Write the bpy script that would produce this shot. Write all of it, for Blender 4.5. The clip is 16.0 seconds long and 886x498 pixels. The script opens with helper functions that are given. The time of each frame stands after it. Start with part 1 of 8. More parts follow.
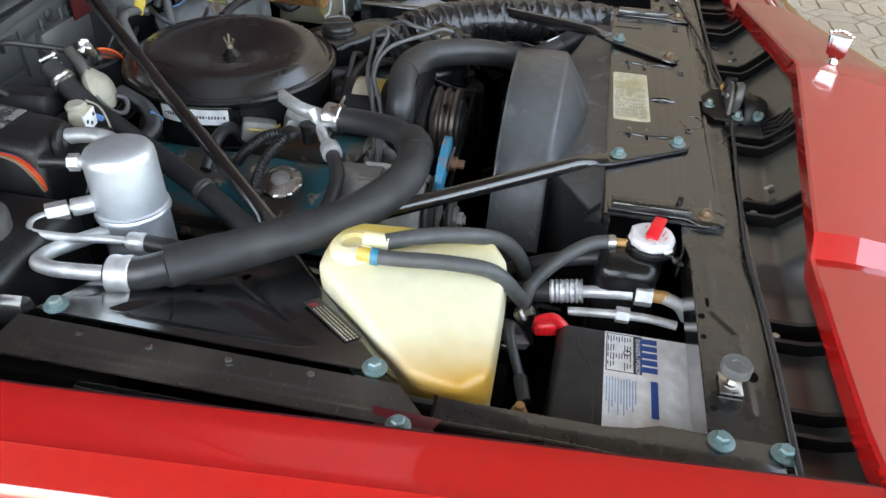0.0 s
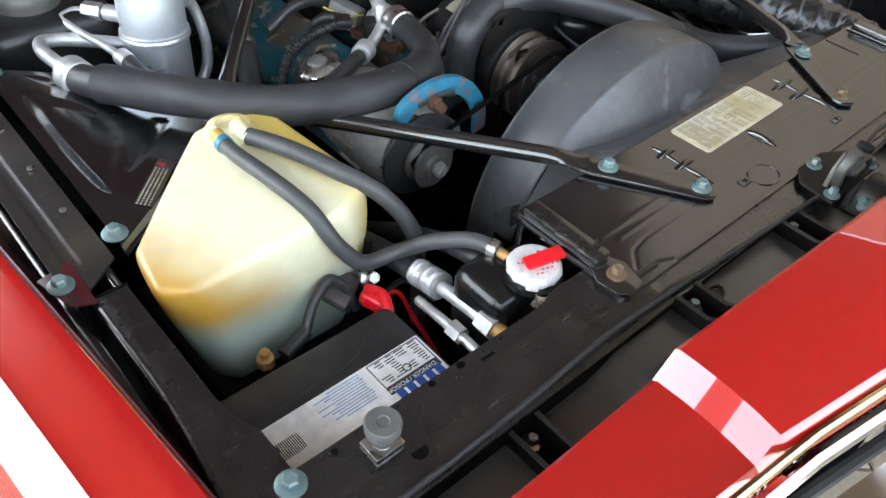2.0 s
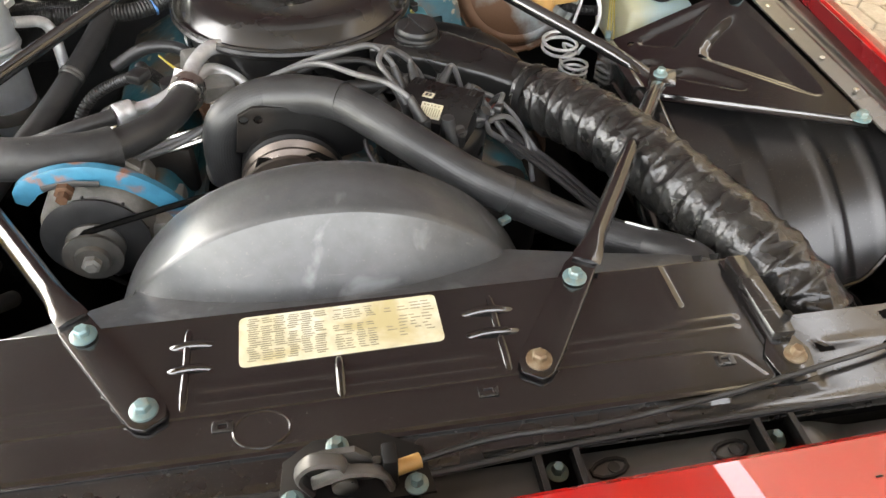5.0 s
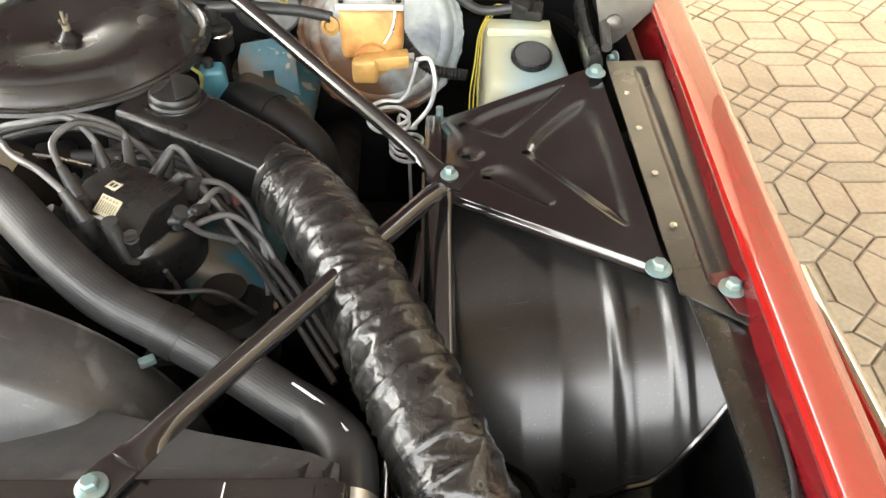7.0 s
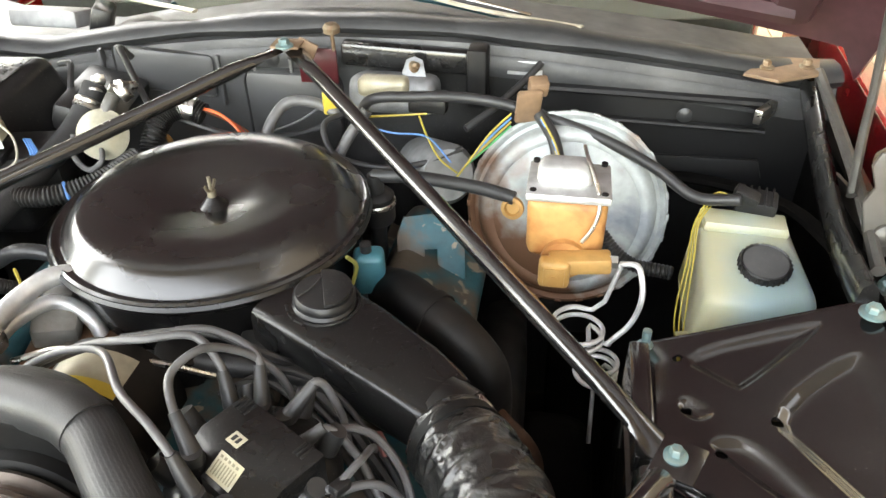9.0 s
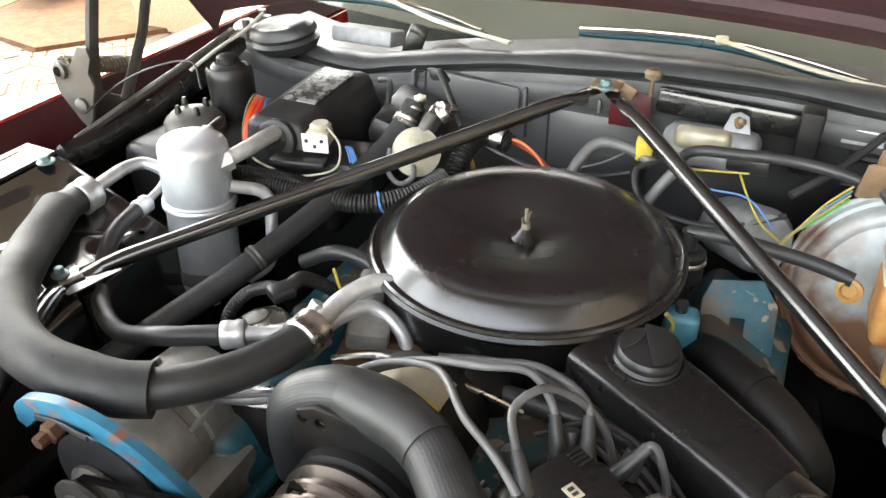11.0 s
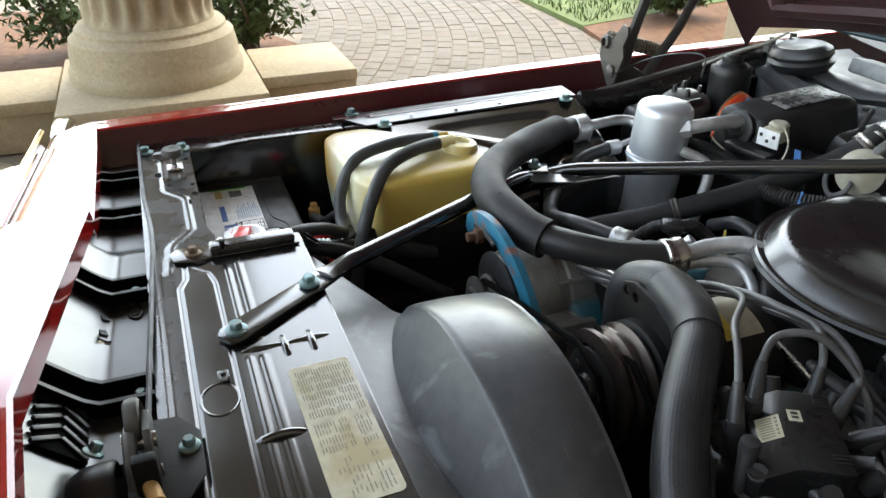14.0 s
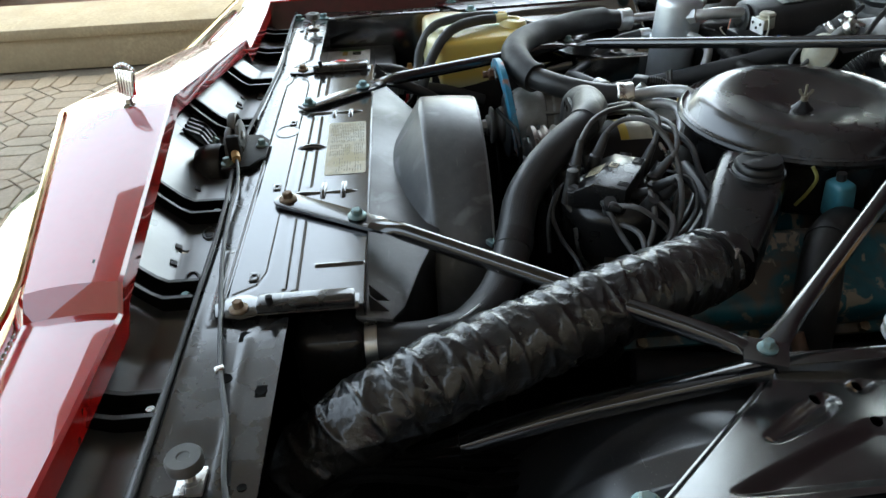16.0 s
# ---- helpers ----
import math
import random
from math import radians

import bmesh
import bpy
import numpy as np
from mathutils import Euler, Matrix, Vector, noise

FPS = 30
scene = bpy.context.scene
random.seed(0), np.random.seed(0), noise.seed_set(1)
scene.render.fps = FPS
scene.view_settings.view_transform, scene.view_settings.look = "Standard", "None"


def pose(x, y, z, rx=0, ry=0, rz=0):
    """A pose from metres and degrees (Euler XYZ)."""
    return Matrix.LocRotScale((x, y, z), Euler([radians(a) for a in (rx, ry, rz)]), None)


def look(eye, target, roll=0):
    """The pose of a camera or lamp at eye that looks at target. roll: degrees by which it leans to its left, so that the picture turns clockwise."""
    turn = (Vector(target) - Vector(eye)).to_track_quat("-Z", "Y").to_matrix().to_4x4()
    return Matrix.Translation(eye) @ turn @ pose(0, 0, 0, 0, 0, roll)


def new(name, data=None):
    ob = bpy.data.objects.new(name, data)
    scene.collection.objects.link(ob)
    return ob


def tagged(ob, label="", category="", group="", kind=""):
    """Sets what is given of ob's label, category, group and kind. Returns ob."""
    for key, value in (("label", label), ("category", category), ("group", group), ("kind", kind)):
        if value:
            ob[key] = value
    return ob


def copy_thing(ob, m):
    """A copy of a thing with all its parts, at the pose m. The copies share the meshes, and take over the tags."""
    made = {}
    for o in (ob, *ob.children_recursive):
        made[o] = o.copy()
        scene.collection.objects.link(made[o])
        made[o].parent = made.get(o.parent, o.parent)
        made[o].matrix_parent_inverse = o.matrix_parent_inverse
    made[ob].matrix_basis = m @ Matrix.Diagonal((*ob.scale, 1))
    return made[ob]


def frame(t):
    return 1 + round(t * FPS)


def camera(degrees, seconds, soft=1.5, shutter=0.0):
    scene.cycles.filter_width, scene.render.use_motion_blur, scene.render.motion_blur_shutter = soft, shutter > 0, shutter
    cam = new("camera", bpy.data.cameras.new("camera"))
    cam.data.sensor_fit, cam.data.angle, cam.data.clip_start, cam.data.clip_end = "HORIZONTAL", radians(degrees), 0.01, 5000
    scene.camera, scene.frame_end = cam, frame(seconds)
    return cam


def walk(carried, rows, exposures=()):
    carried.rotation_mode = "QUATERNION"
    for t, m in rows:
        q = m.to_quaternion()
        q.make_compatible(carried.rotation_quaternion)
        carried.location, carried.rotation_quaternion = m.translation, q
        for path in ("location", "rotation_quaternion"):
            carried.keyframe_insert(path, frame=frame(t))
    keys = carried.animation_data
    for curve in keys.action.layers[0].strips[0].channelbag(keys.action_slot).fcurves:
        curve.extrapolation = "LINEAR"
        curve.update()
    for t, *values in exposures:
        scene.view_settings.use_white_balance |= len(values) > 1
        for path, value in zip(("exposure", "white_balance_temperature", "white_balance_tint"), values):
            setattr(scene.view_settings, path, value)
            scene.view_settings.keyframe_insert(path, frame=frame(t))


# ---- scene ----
cam = camera(60.3, 16.0)
PATH = [
    (0, (-1.271, 0.141, 1.515), (0.303, 0.407, 0.31), 2.6),
    (0.5, (-1.186, -0.006, 1.491), (0.282, 0.446, 0.209), 3.3),
    (1, (-1.107, -0.148, 1.479), (0.237, 0.506, 0.151), 4.3),
    (1.5, (-1.039, -0.292, 1.492), (0.157, 0.554, 0.131), 5.2),
    (2, (-0.889, -0.339, 1.484), (0.147, 0.686, 0.114), 5.6),
    (2.5, (-0.741, -0.398, 1.497), (0.12, 0.81, 0.155), 4.7),
    (3, (-0.598, -0.47, 1.513), (0.103, 0.868, 0.202), 4.2),
    (3.2, (-0.54, -0.464, 1.503), (0.091, 0.92, 0.206), 3.6),
    (5.3, (0.12, -0.449, 1.484), (0.36, 0.984, 0.109), 1.2),
    (5.5, (0.19, -0.421, 1.474), (0.404, 1.013, 0.097), 1.0),
    (6, (0.347, -0.381, 1.455), (0.513, 1.029, 0.046), 1.8),
    (6.5, (0.494, -0.332, 1.435), (0.593, 1.094, 0.036), 1.4),
    (7, (0.504, -0.238, 1.454), (0.531, 1.23, 0.097), 0.6),
    (7.5, (0.517, -0.108, 1.453), (0.483, 1.41, 0.15), -0.2),
    (8, (0.519, -0.008, 1.448), (0.415, 1.557, 0.207), -0.9),
    (8.5, (0.468, 0.034, 1.441), (0.287, 1.625, 0.242), -0.9),
    (9, (0.404, 0.035, 1.438), (0.121, 1.629, 0.262), -1.1),
    (9.5, (0.343, 0.024, 1.43), (-0.043, 1.608, 0.272), -1.4),
    (9.7, (0.321, 0.024, 1.426), (-0.101, 1.604, 0.276), -1.3),
    (11.8, (0.239, -0.003, 1.435), (-0.795, 1.36, 0.399), -1.5),
    (12, (0.265, -0.013, 1.432), (-0.848, 1.289, 0.399), -1.9),
    (12.5, (0.326, -0.06, 1.432), (-0.933, 1.113, 0.413), -1.2),
    (13, (0.344, -0.041, 1.416), (-1.064, 0.966, 0.414), -0.7),
    (13.5, (0.417, -0.074, 1.406), (-1.108, 0.759, 0.417), 0.0),
    (14, (0.541, -0.067, 1.413), (-1.089, 0.55, 0.431), -0.0),
    (14.5, (0.662, 0.006, 1.403), (-1.027, 0.423, 0.416), -0.5),
    (15, (0.841, 0.035, 1.417), (-0.87, 0.299, 0.417), -1.3),
    (15.5, (0.978, 0.108, 1.43), (-0.732, 0.229, 0.399), -2.5),
    (16, (1.115, 0.136, 1.428), (-0.572, 0.198, 0.357), -3.0),
]
walk(cam, [(t, look(e, a, r)) for t, e, a, r in PATH], exposures=((0, 3.25, 6900, 6), (3, 3.6, 7200, 7), (5.3, 4.25, 8800, 10), (6.2, 4.5, 9000, 9), (9, 4.3, 8400, 7), (12, 3.72, 7900, 8), (14, 2.87, 7100, 4), (16, 2.8, 6700, -1)))

# ---- world and light ----
world = bpy.data.worlds.new("sky")
scene.world = world
world.use_nodes = True
wn, wl = world.node_tree.nodes, world.node_tree.links
sky = wn.new("ShaderNodeTexSky")
sky.sky_type = "NISHITA"
sky.sun_disc = False
sky.sun_elevation = radians(61)
sky.sun_rotation = radians(316.7)
sky.dust_density = 1.2
sky.air_density = 1.0
haze = wn.new("ShaderNodeHueSaturation")
haze.inputs["Saturation"].default_value = 0.55
wl.new(sky.outputs[0], haze.inputs["Color"])
wl.new(haze.outputs[0], wn["Background"].inputs[0])
wn["Background"].inputs[1].default_value = 0.15

sun = new("sun", bpy.data.lights.new("sun", "SUN"))
sun.data.energy, sun.data.angle, sun.data.color = 0.35, radians(16), (1.0, 0.93, 0.82)
sun.matrix_world = look((-3.32, 3.53, 8.75), (0, 0, 0))


# ---- materials ----
def mix_value(n, l, src, k):
    m = n.new("ShaderNodeMath")
    m.operation = "MULTIPLY"
    m.inputs[1].default_value = k
    l.new(src, m.inputs[0])
    return m.outputs[0]


def mat(name, base, rough=0.5, metal=0.0, coat=0.0, tint=None, amount=0.5, scale=12.0, lo=0.45, hi=0.65,
        grain=60.0, vary=0.15, bump=0.0, bscale=250.0, spec=0.5, rvar=0.1, tint2=None, lo2=0.55, hi2=0.7, scale2=30.0, dust=0.0, bd=0.002, cior=1.5, crough=0.04):
    """A surface with a base colour, a patchy second (and third) colour, fine grain, uneven gloss and relief."""
    m = bpy.data.materials.new(name)
    m.use_nodes = True
    n, l = m.node_tree.nodes, m.node_tree.links
    b = n["Principled BSDF"]
    co = n.new("ShaderNodeTexCoord").outputs["Object"]

    def ns(sc, detail=4.0, dist=0.0):
        t = n.new("ShaderNodeTexNoise")
        t.inputs["Scale"].default_value, t.inputs["Detail"].default_value, t.inputs["Distortion"].default_value = sc, detail, dist
        l.new(co, t.inputs["Vector"])
        return t.outputs["Fac"]

    def ramp(src, a, z):
        r = n.new("ShaderNodeMapRange")
        r.inputs["From Min"].default_value, r.inputs["From Max"].default_value = a, z
        l.new(src, r.inputs["Value"])
        return r.outputs["Result"]

    def mix(f, a, c, kind="MIX"):
        x = n.new("ShaderNodeMix")
        x.data_type, x.blend_type = "RGBA", kind
        for sock, v in ((x.inputs[0], f), (x.inputs[6], a), (x.inputs[7], c)):
            if isinstance(v, (float, tuple)):
                sock.default_value = v if isinstance(v, float) else (*v, 1)
            else:
                l.new(v, sock)
        return x.outputs[2]

    dark = tuple(c * (1 - vary) for c in base)
    light = tuple(min(1, c * (1 + vary)) for c in base)
    col = mix(ramp(ns(grain), 0.3, 0.7), dark, light)
    if tint:
        col = mix(ramp(ns(scale, 6.0, 0.4), lo, hi), col, mix(amount, col, tint))
    if tint2:
        col = mix(ramp(ns(scale2, 8.0, 0.6), lo2, hi2), col, tint2)
    if dust:
        col = mix(mix_value(n, l, ramp(ns(420.0, 2.0), 0.66, 0.74), dust), col, (0.16, 0.15, 0.135))
        sc = n.new("ShaderNodeMapping")
        sc.inputs["Scale"].default_value, sc.inputs["Rotation"].default_value = (14, 260, 90), (0.3, 0.2, 0.9)
        l.new(co, sc.inputs["Vector"])
        t = n.new("ShaderNodeTexNoise")
        t.inputs["Scale"].default_value, t.inputs["Detail"].default_value = 1.0, 3.0
        l.new(sc.outputs[0], t.inputs["Vector"])
        col = mix(mix_value(n, l, ramp(t.outputs["Fac"], 0.70, 0.76), dust), col, (0.14, 0.14, 0.135))
    l.new(col, b.inputs["Base Color"])
    rr = n.new("ShaderNodeMapRange")
    rr.inputs["From Min"].default_value, rr.inputs["From Max"].default_value = 0.3, 0.7
    rr.inputs["To Min"].default_value, rr.inputs["To Max"].default_value = max(0.02, rough - rvar), min(1, rough + rvar)
    l.new(ns(scale * 1.7, 5.0), rr.inputs["Value"])
    l.new(rr.outputs["Result"], b.inputs["Roughness"])
    b.inputs["Metallic"].default_value = metal
    b.inputs["Coat Weight"].default_value = coat
    b.inputs["Coat Roughness"].default_value = crough
    b.inputs["Coat IOR"].default_value = cior
    b.inputs["Specular IOR Level"].default_value = spec
    if bump:
        bp = n.new("ShaderNodeBump")
        bp.inputs["Strength"].default_value, bp.inputs["Distance"].default_value = bump, bd
        l.new(ns(bscale, 6.0), bp.inputs["Height"])
        l.new(bp.outputs[0], b.inputs["Normal"])
    return m


RED = mat("red_paint", (0.36, 0.007, 0.007), 0.22, 0, 1.0, vary=0.04, rvar=0.03, cior=1.9, crough=0.006, spec=0.3)
# Darker reds: on the wing flanges they hold the shade in the colour.
RED_IN = mat("dark_or_shaded_red", (0.075, 0.005, 0.009), 0.35, 0, 0.2, tint=(0.05, 0.02, 0.02), scale=9)
RED_MID = mat("red_inner_shaded", (0.13, 0.005, 0.008), 0.25, 0, 0.6, tint=(0.12, 0.008, 0.010), scale=5, vary=0.06, rvar=0.04)
MAROON = mat("maroon_underside", (0.060, 0.025, 0.029), 0.4, 0, 0.3, tint=(0.035, 0.022, 0.02), scale=6)
BLACK = mat("gloss_black_paint", (0.006, 0.006, 0.0064), 0.20, 0, 1.0, tint=(0.024, 0.023, 0.022), amount=0.4, scale=7, bump=0.06, bscale=60, rvar=0.06, dust=0.25, cior=1.7, crough=0.14)
BLACK_WORN = mat("worn_black_paint", (0.0095, 0.0095, 0.0095), 0.28, 0, 0.9, cior=1.6, crough=0.10, tint=(0.032, 0.030, 0.028), amount=0.4, scale=14, lo=0.52, hi=0.72, bump=0.1, bscale=70, dust=0.5)
SATIN = mat("satin_black_paint", (0.0065, 0.0065, 0.0068), 0.28, 0, 0.3, tint=(0.015, 0.015, 0.015), scale=5, rvar=0.05, dust=0.2, cior=1.5, crough=0.10, bump=0.12, bscale=260, spec=0.35)
PLASTIC = mat("black_plastic", (0.0095, 0.0095, 0.010), 0.40, 0, 0, tint=(0.04, 0.04, 0.04), amount=0.4, scale=10, bump=0.08, bscale=300, dust=0.5)
WHEELP = mat("wheelhouse_black", (0.007, 0.007, 0.0075), 0.36, 0, 1.0, tint=(0.02, 0.018, 0.016), scale=6, bump=0.05, bscale=80, dust=0.3, crough=0.2, cior=1.5)
SHROUD = mat("grey_black_plastic", (0.066, 0.069, 0.072), 0.40, 0, 0.4, tint=(0.085, 0.09, 0.095), amount=0.6, crough=0.27, scale=9, lo=0.48, hi=0.68, tint2=(0.18, 0.19, 0.20), scale2=17, lo2=0.60, hi2=0.74, bump=0.12, bscale=120, rvar=0.10, dust=0.55)
TRAY = mat("grey_tray_plastic", (0.034, 0.035, 0.034), 0.34, 0, 1.0, cior=1.6, crough=0.28, tint=(0.045, 0.044, 0.040), amount=0.4, scale=8, bump=0.06, bscale=200)
RUBBER = mat("rubber_hose", (0.024, 0.0245, 0.0255), 0.40, 0, 0, tint=(0.045, 0.045, 0.046), scale=16, bump=0.15, bscale=420)
HOSEGREY = mat("dusty_grey_hose", (0.050, 0.052, 0.053), 0.48, 0, 0, tint=(0.085, 0.085, 0.083), scale=22, bump=0.15, bscale=380)
GREYRUB = mat("grey_rubber", (0.075, 0.075, 0.072), 0.55, 0, 0, tint=(0.11, 0.105, 0.10), scale=30, bump=0.1, bscale=300)
FOAM = mat("foam_sleeve", (0.016, 0.016, 0.017), 0.6, 0, 0, tint=(0.045, 0.045, 0.045), scale=12, bump=0.2, bscale=300)
WIRE = mat("ignition_wire", (0.105, 0.105, 0.108), 0.42, 0, 0, tint=(0.05, 0.045, 0.04), scale=20)
DUCT = mat("foil_duct", (0.009, 0.009, 0.009), 0.30, 0, 0.7, tint=(0.025, 0.024, 0.022), crough=0.08, scale=14, bump=0.8, bscale=95, rvar=0.08, bd=0.004)
DARK = mat("dark_steel", (0.005, 0.005, 0.0052), 0.55, 0, 0, tint=(0.025, 0.019, 0.015), amount=0.5, scale=11, bump=0.2, bscale=80, spec=0.3)
# Near black: grime, and the deep shade of gaps put into the colour.
GRIME_SHADE = mat("grime_shade_black", (0.0025, 0.0025, 0.0025), 0.75, 0, 0, tint=(0.008, 0.007, 0.006), scale=9, bump=0.3, bscale=60, spec=0.06)
COWLGREY = mat("dusty_cowl", (0.045, 0.046, 0.048), 0.5, 0, 0, tint=(0.11, 0.11, 0.11), amount=0.5, scale=8, bump=0.15, bscale=90, dust=0.5)
# Dust specks are real; the tan mottling paints in a warm reflection.
DUSTSHEEN = mat("dusty_black_tan_sheen", (0.018, 0.017, 0.015), 0.34, 0, 1.0, cior=1.6, crough=0.25, tint=(0.07, 0.06, 0.048), amount=0.5, scale=8, bump=0.06, bscale=80, dust=0.7)
LID = mat("satin_lid", (0.0055, 0.006, 0.0062), 0.27, 0, 1.0, tint=(0.02, 0.02, 0.02), scale=5, rvar=0.04, spec=0.5, cior=1.6, crough=0.2)
FIREWALL = mat("firewall_black", (0.009, 0.009, 0.0095), 0.42, 0, 0, tint=(0.12, 0.12, 0.12), amount=0.35, dust=0.6, scale=7, lo=0.5, hi=0.72, bump=0.15, bscale=90)
DRIER = mat("smooth_aluminium", (0.70, 0.74, 0.78), 0.40, 0.75, 0, tint=(0.50, 0.54, 0.58), amount=0.5, scale=7, vary=0.05, bump=0.05, bscale=240, rvar=0.08)
ALU = mat("dull_aluminium", (0.62, 0.63, 0.63), 0.44, 0.6, 0, tint=(0.40, 0.40, 0.39), amount=0.6, scale=24, bump=0.15, bscale=200)
STEEL = mat("bright_steel", (0.62, 0.61, 0.58), 0.3, 1.0, 0, tint=(0.3, 0.25, 0.2), amount=0.5, scale=30)
CHROME = mat("chrome", (0.75, 0.75, 0.76), 0.08, 1.0, 0, vary=0.02, rvar=0.03)
CAST = mat("cast_metal", (0.27, 0.265, 0.25), 0.55, 0.4, 0, tint=(0.17, 0.15, 0.13), scale=20, bump=0.35, bscale=180)
TEAL = mat("teal_engine_paint", (0.010, 0.085, 0.11), 0.5, 0, 0, tint=(0.10, 0.065, 0.04), amount=0.85, scale=13, lo=0.46, hi=0.58, tint2=(0.26, 0.22, 0.17), scale2=34, lo2=0.60, hi2=0.64, bump=0.3, bscale=120)
TEALARM = mat("light_blue_paint", (0.026, 0.17, 0.27), 0.42, 0, 0.1, tint=(0.28, 0.10, 0.04), amount=0.85, scale=26, lo=0.56, hi=0.63, bump=0.2, bscale=150)
SPRING = mat("dusty_spring", (0.20, 0.175, 0.125), 0.6, 0.3, 0, tint=(0.12, 0.10, 0.075), scale=40)
BOLTBLUE = mat("zinc_blue_bolt", (0.17, 0.27, 0.28), 0.42, 0.5, 0, tint=(0.3, 0.28, 0.22), scale=90)
BOLTRUST = mat("rusty_bolt", (0.19, 0.125, 0.075), 0.55, 0.5, 0, tint=(0.34, 0.30, 0.22), scale=90)
RUST = mat("rust", (0.085, 0.04, 0.02), 0.85, 0.1, 0, tint=(0.045, 0.025, 0.015), scale=25, bump=0.5, bscale=150)
BOOST = mat("zinc_booster", (0.36, 0.39, 0.39), 0.52, 0.3, 0, tint=(0.22, 0.11, 0.055), amount=0.6, scale=9, lo=0.52, hi=0.62, tint2=(0.14, 0.16, 0.2), scale2=7.0, lo2=0.62, hi2=0.72, bump=0.12, bscale=120)
MCRUST = mat("orange_reservoir", (0.44, 0.22, 0.075), 0.55, 0, 0, tint=(0.27, 0.085, 0.025), amount=0.8, scale=22, lo=0.5, hi=0.7, bump=0.15, bscale=140)
BRASS = mat("tan_brass", (0.45, 0.26, 0.09), 0.5, 0.2, 0, tint=(0.4, 0.2, 0.06), scale=30)
CREAM = mat("paper_label", (0.54, 0.49, 0.34), 0.45, 0, 0, tint=(0.66, 0.64, 0.54), amount=0.8, scale=34, tint2=(0.44, 0.37, 0.2), scale2=16, lo2=.52, hi2=.66, bump=0.05, bscale=90)
WHITE = mat("white_label", (0.82, 0.83, 0.84), 0.35, 0, 0, tint=(0.70, 0.69, 0.62), scale=25)
INK = mat("ink_black", (0.03, 0.03, 0.03), 0.55, vary=0.05)
INKGREY = mat("ink_faded", (0.26, 0.235, 0.16), 0.6, vary=0.1)
BLUEINK = mat("ink_blue", (0.02, 0.075, 0.30), 0.4, vary=0.05)
REDPL = mat("red_plastic", (0.70, 0.012, 0.02), 0.32, 0, 0.2, vary=0.06)
YELPL = mat("yellow_plastic", (0.60, 0.45, 0.07), 0.4, 0, 0, vary=0.06)
CAPWHITE = mat("white_cap", (0.72, 0.72, 0.72), 0.35, 0.2, 0, tint=(0.6, 0.45, 0.42), amount=0.5, scale=60)
BATTERY = mat("battery_case", (0.02, 0.02, 0.021), 0.45, 0, 0, tint=(0.05, 0.05, 0.05), scale=20, bump=0.1, bscale=500)
STONE = mat("beige_stone", (0.37, 0.305, 0.20), 0.75, 0, 0, tint=(0.29, 0.235, 0.155), amount=0.6, scale=3, bump=0.25, bscale=60)
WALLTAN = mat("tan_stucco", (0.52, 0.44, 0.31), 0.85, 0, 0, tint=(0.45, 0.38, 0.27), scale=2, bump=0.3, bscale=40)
# Colour of the added side wall, kept dark to dim reflections.
WALLDIM = mat("unseen_dark_wall", (0.14, 0.115, 0.085), 0.85, 0, 0, tint=(0.10, 0.08, 0.06), scale=3)
CEIL = mat("brown_ceiling", (0.24, 0.208, 0.168), 0.85, 0, 0, tint=(0.19, 0.163, 0.13), scale=2)
MULCH = mat("mulch", (0.16, 0.075, 0.035), 0.9, 0, 0, tint=(0.07, 0.035, 0.02), scale=12, bump=0.8, bscale=30)
LAWN = mat("lawn", (0.10, 0.14, 0.03), 0.8, 0, 0, tint=(0.17, 0.20, 0.06), scale=4, bump=0.8, bscale=40)
LEAF = mat("shrub_leaf", (0.06, 0.10, 0.028), 0.6, 0, 0, tint=(0.12, 0.15, 0.04), scale=3)
BARK = mat("bark", (0.10, 0.075, 0.055), 0.9, 0, 0, bump=0.6, bscale=60)
ORANGEW = mat("orange_wire", (0.75, 0.12, 0.02), 0.4, vary=0.05)
YELW = mat("yellow_wire", (0.42, 0.33, 0.06), 0.4, vary=0.05)
BLUEW = mat("blue_wire", (0.08, 0.22, 0.5), 0.4, vary=0.05)
BROWNW = mat("brown_bracket", (0.22, 0.14, 0.085), 0.6, tint=(0.12, 0.08, 0.05), scale=25)
VALVE = mat("ivory_plastic", (0.40, 0.38, 0.30), 0.4, 0, 0, tint=(0.45, 0.40, 0.28), scale=30)
AMBER = mat("amber_lens", (0.75, 0.25, 0.02), 0.15, 0, 0.5, vary=0.05)
GREYPLATE = mat("dull_grey_steel", (0.095, 0.092, 0.086), 0.45, 0.3, 0, tint=(0.09, 0.07, 0.055), scale=14, bump=0.15, bscale=120)
PULLEY = mat("worn_pulley", (0.13, 0.105, 0.09), 0.36, 0.8, 0, tint=(0.06, 0.05, 0.045), scale=30)
GOLD = mat("gold_stickered", (0.42, 0.39, 0.29), 0.4, 0.3, 0, tint=(0.3, 0.26, 0.18), scale=22)


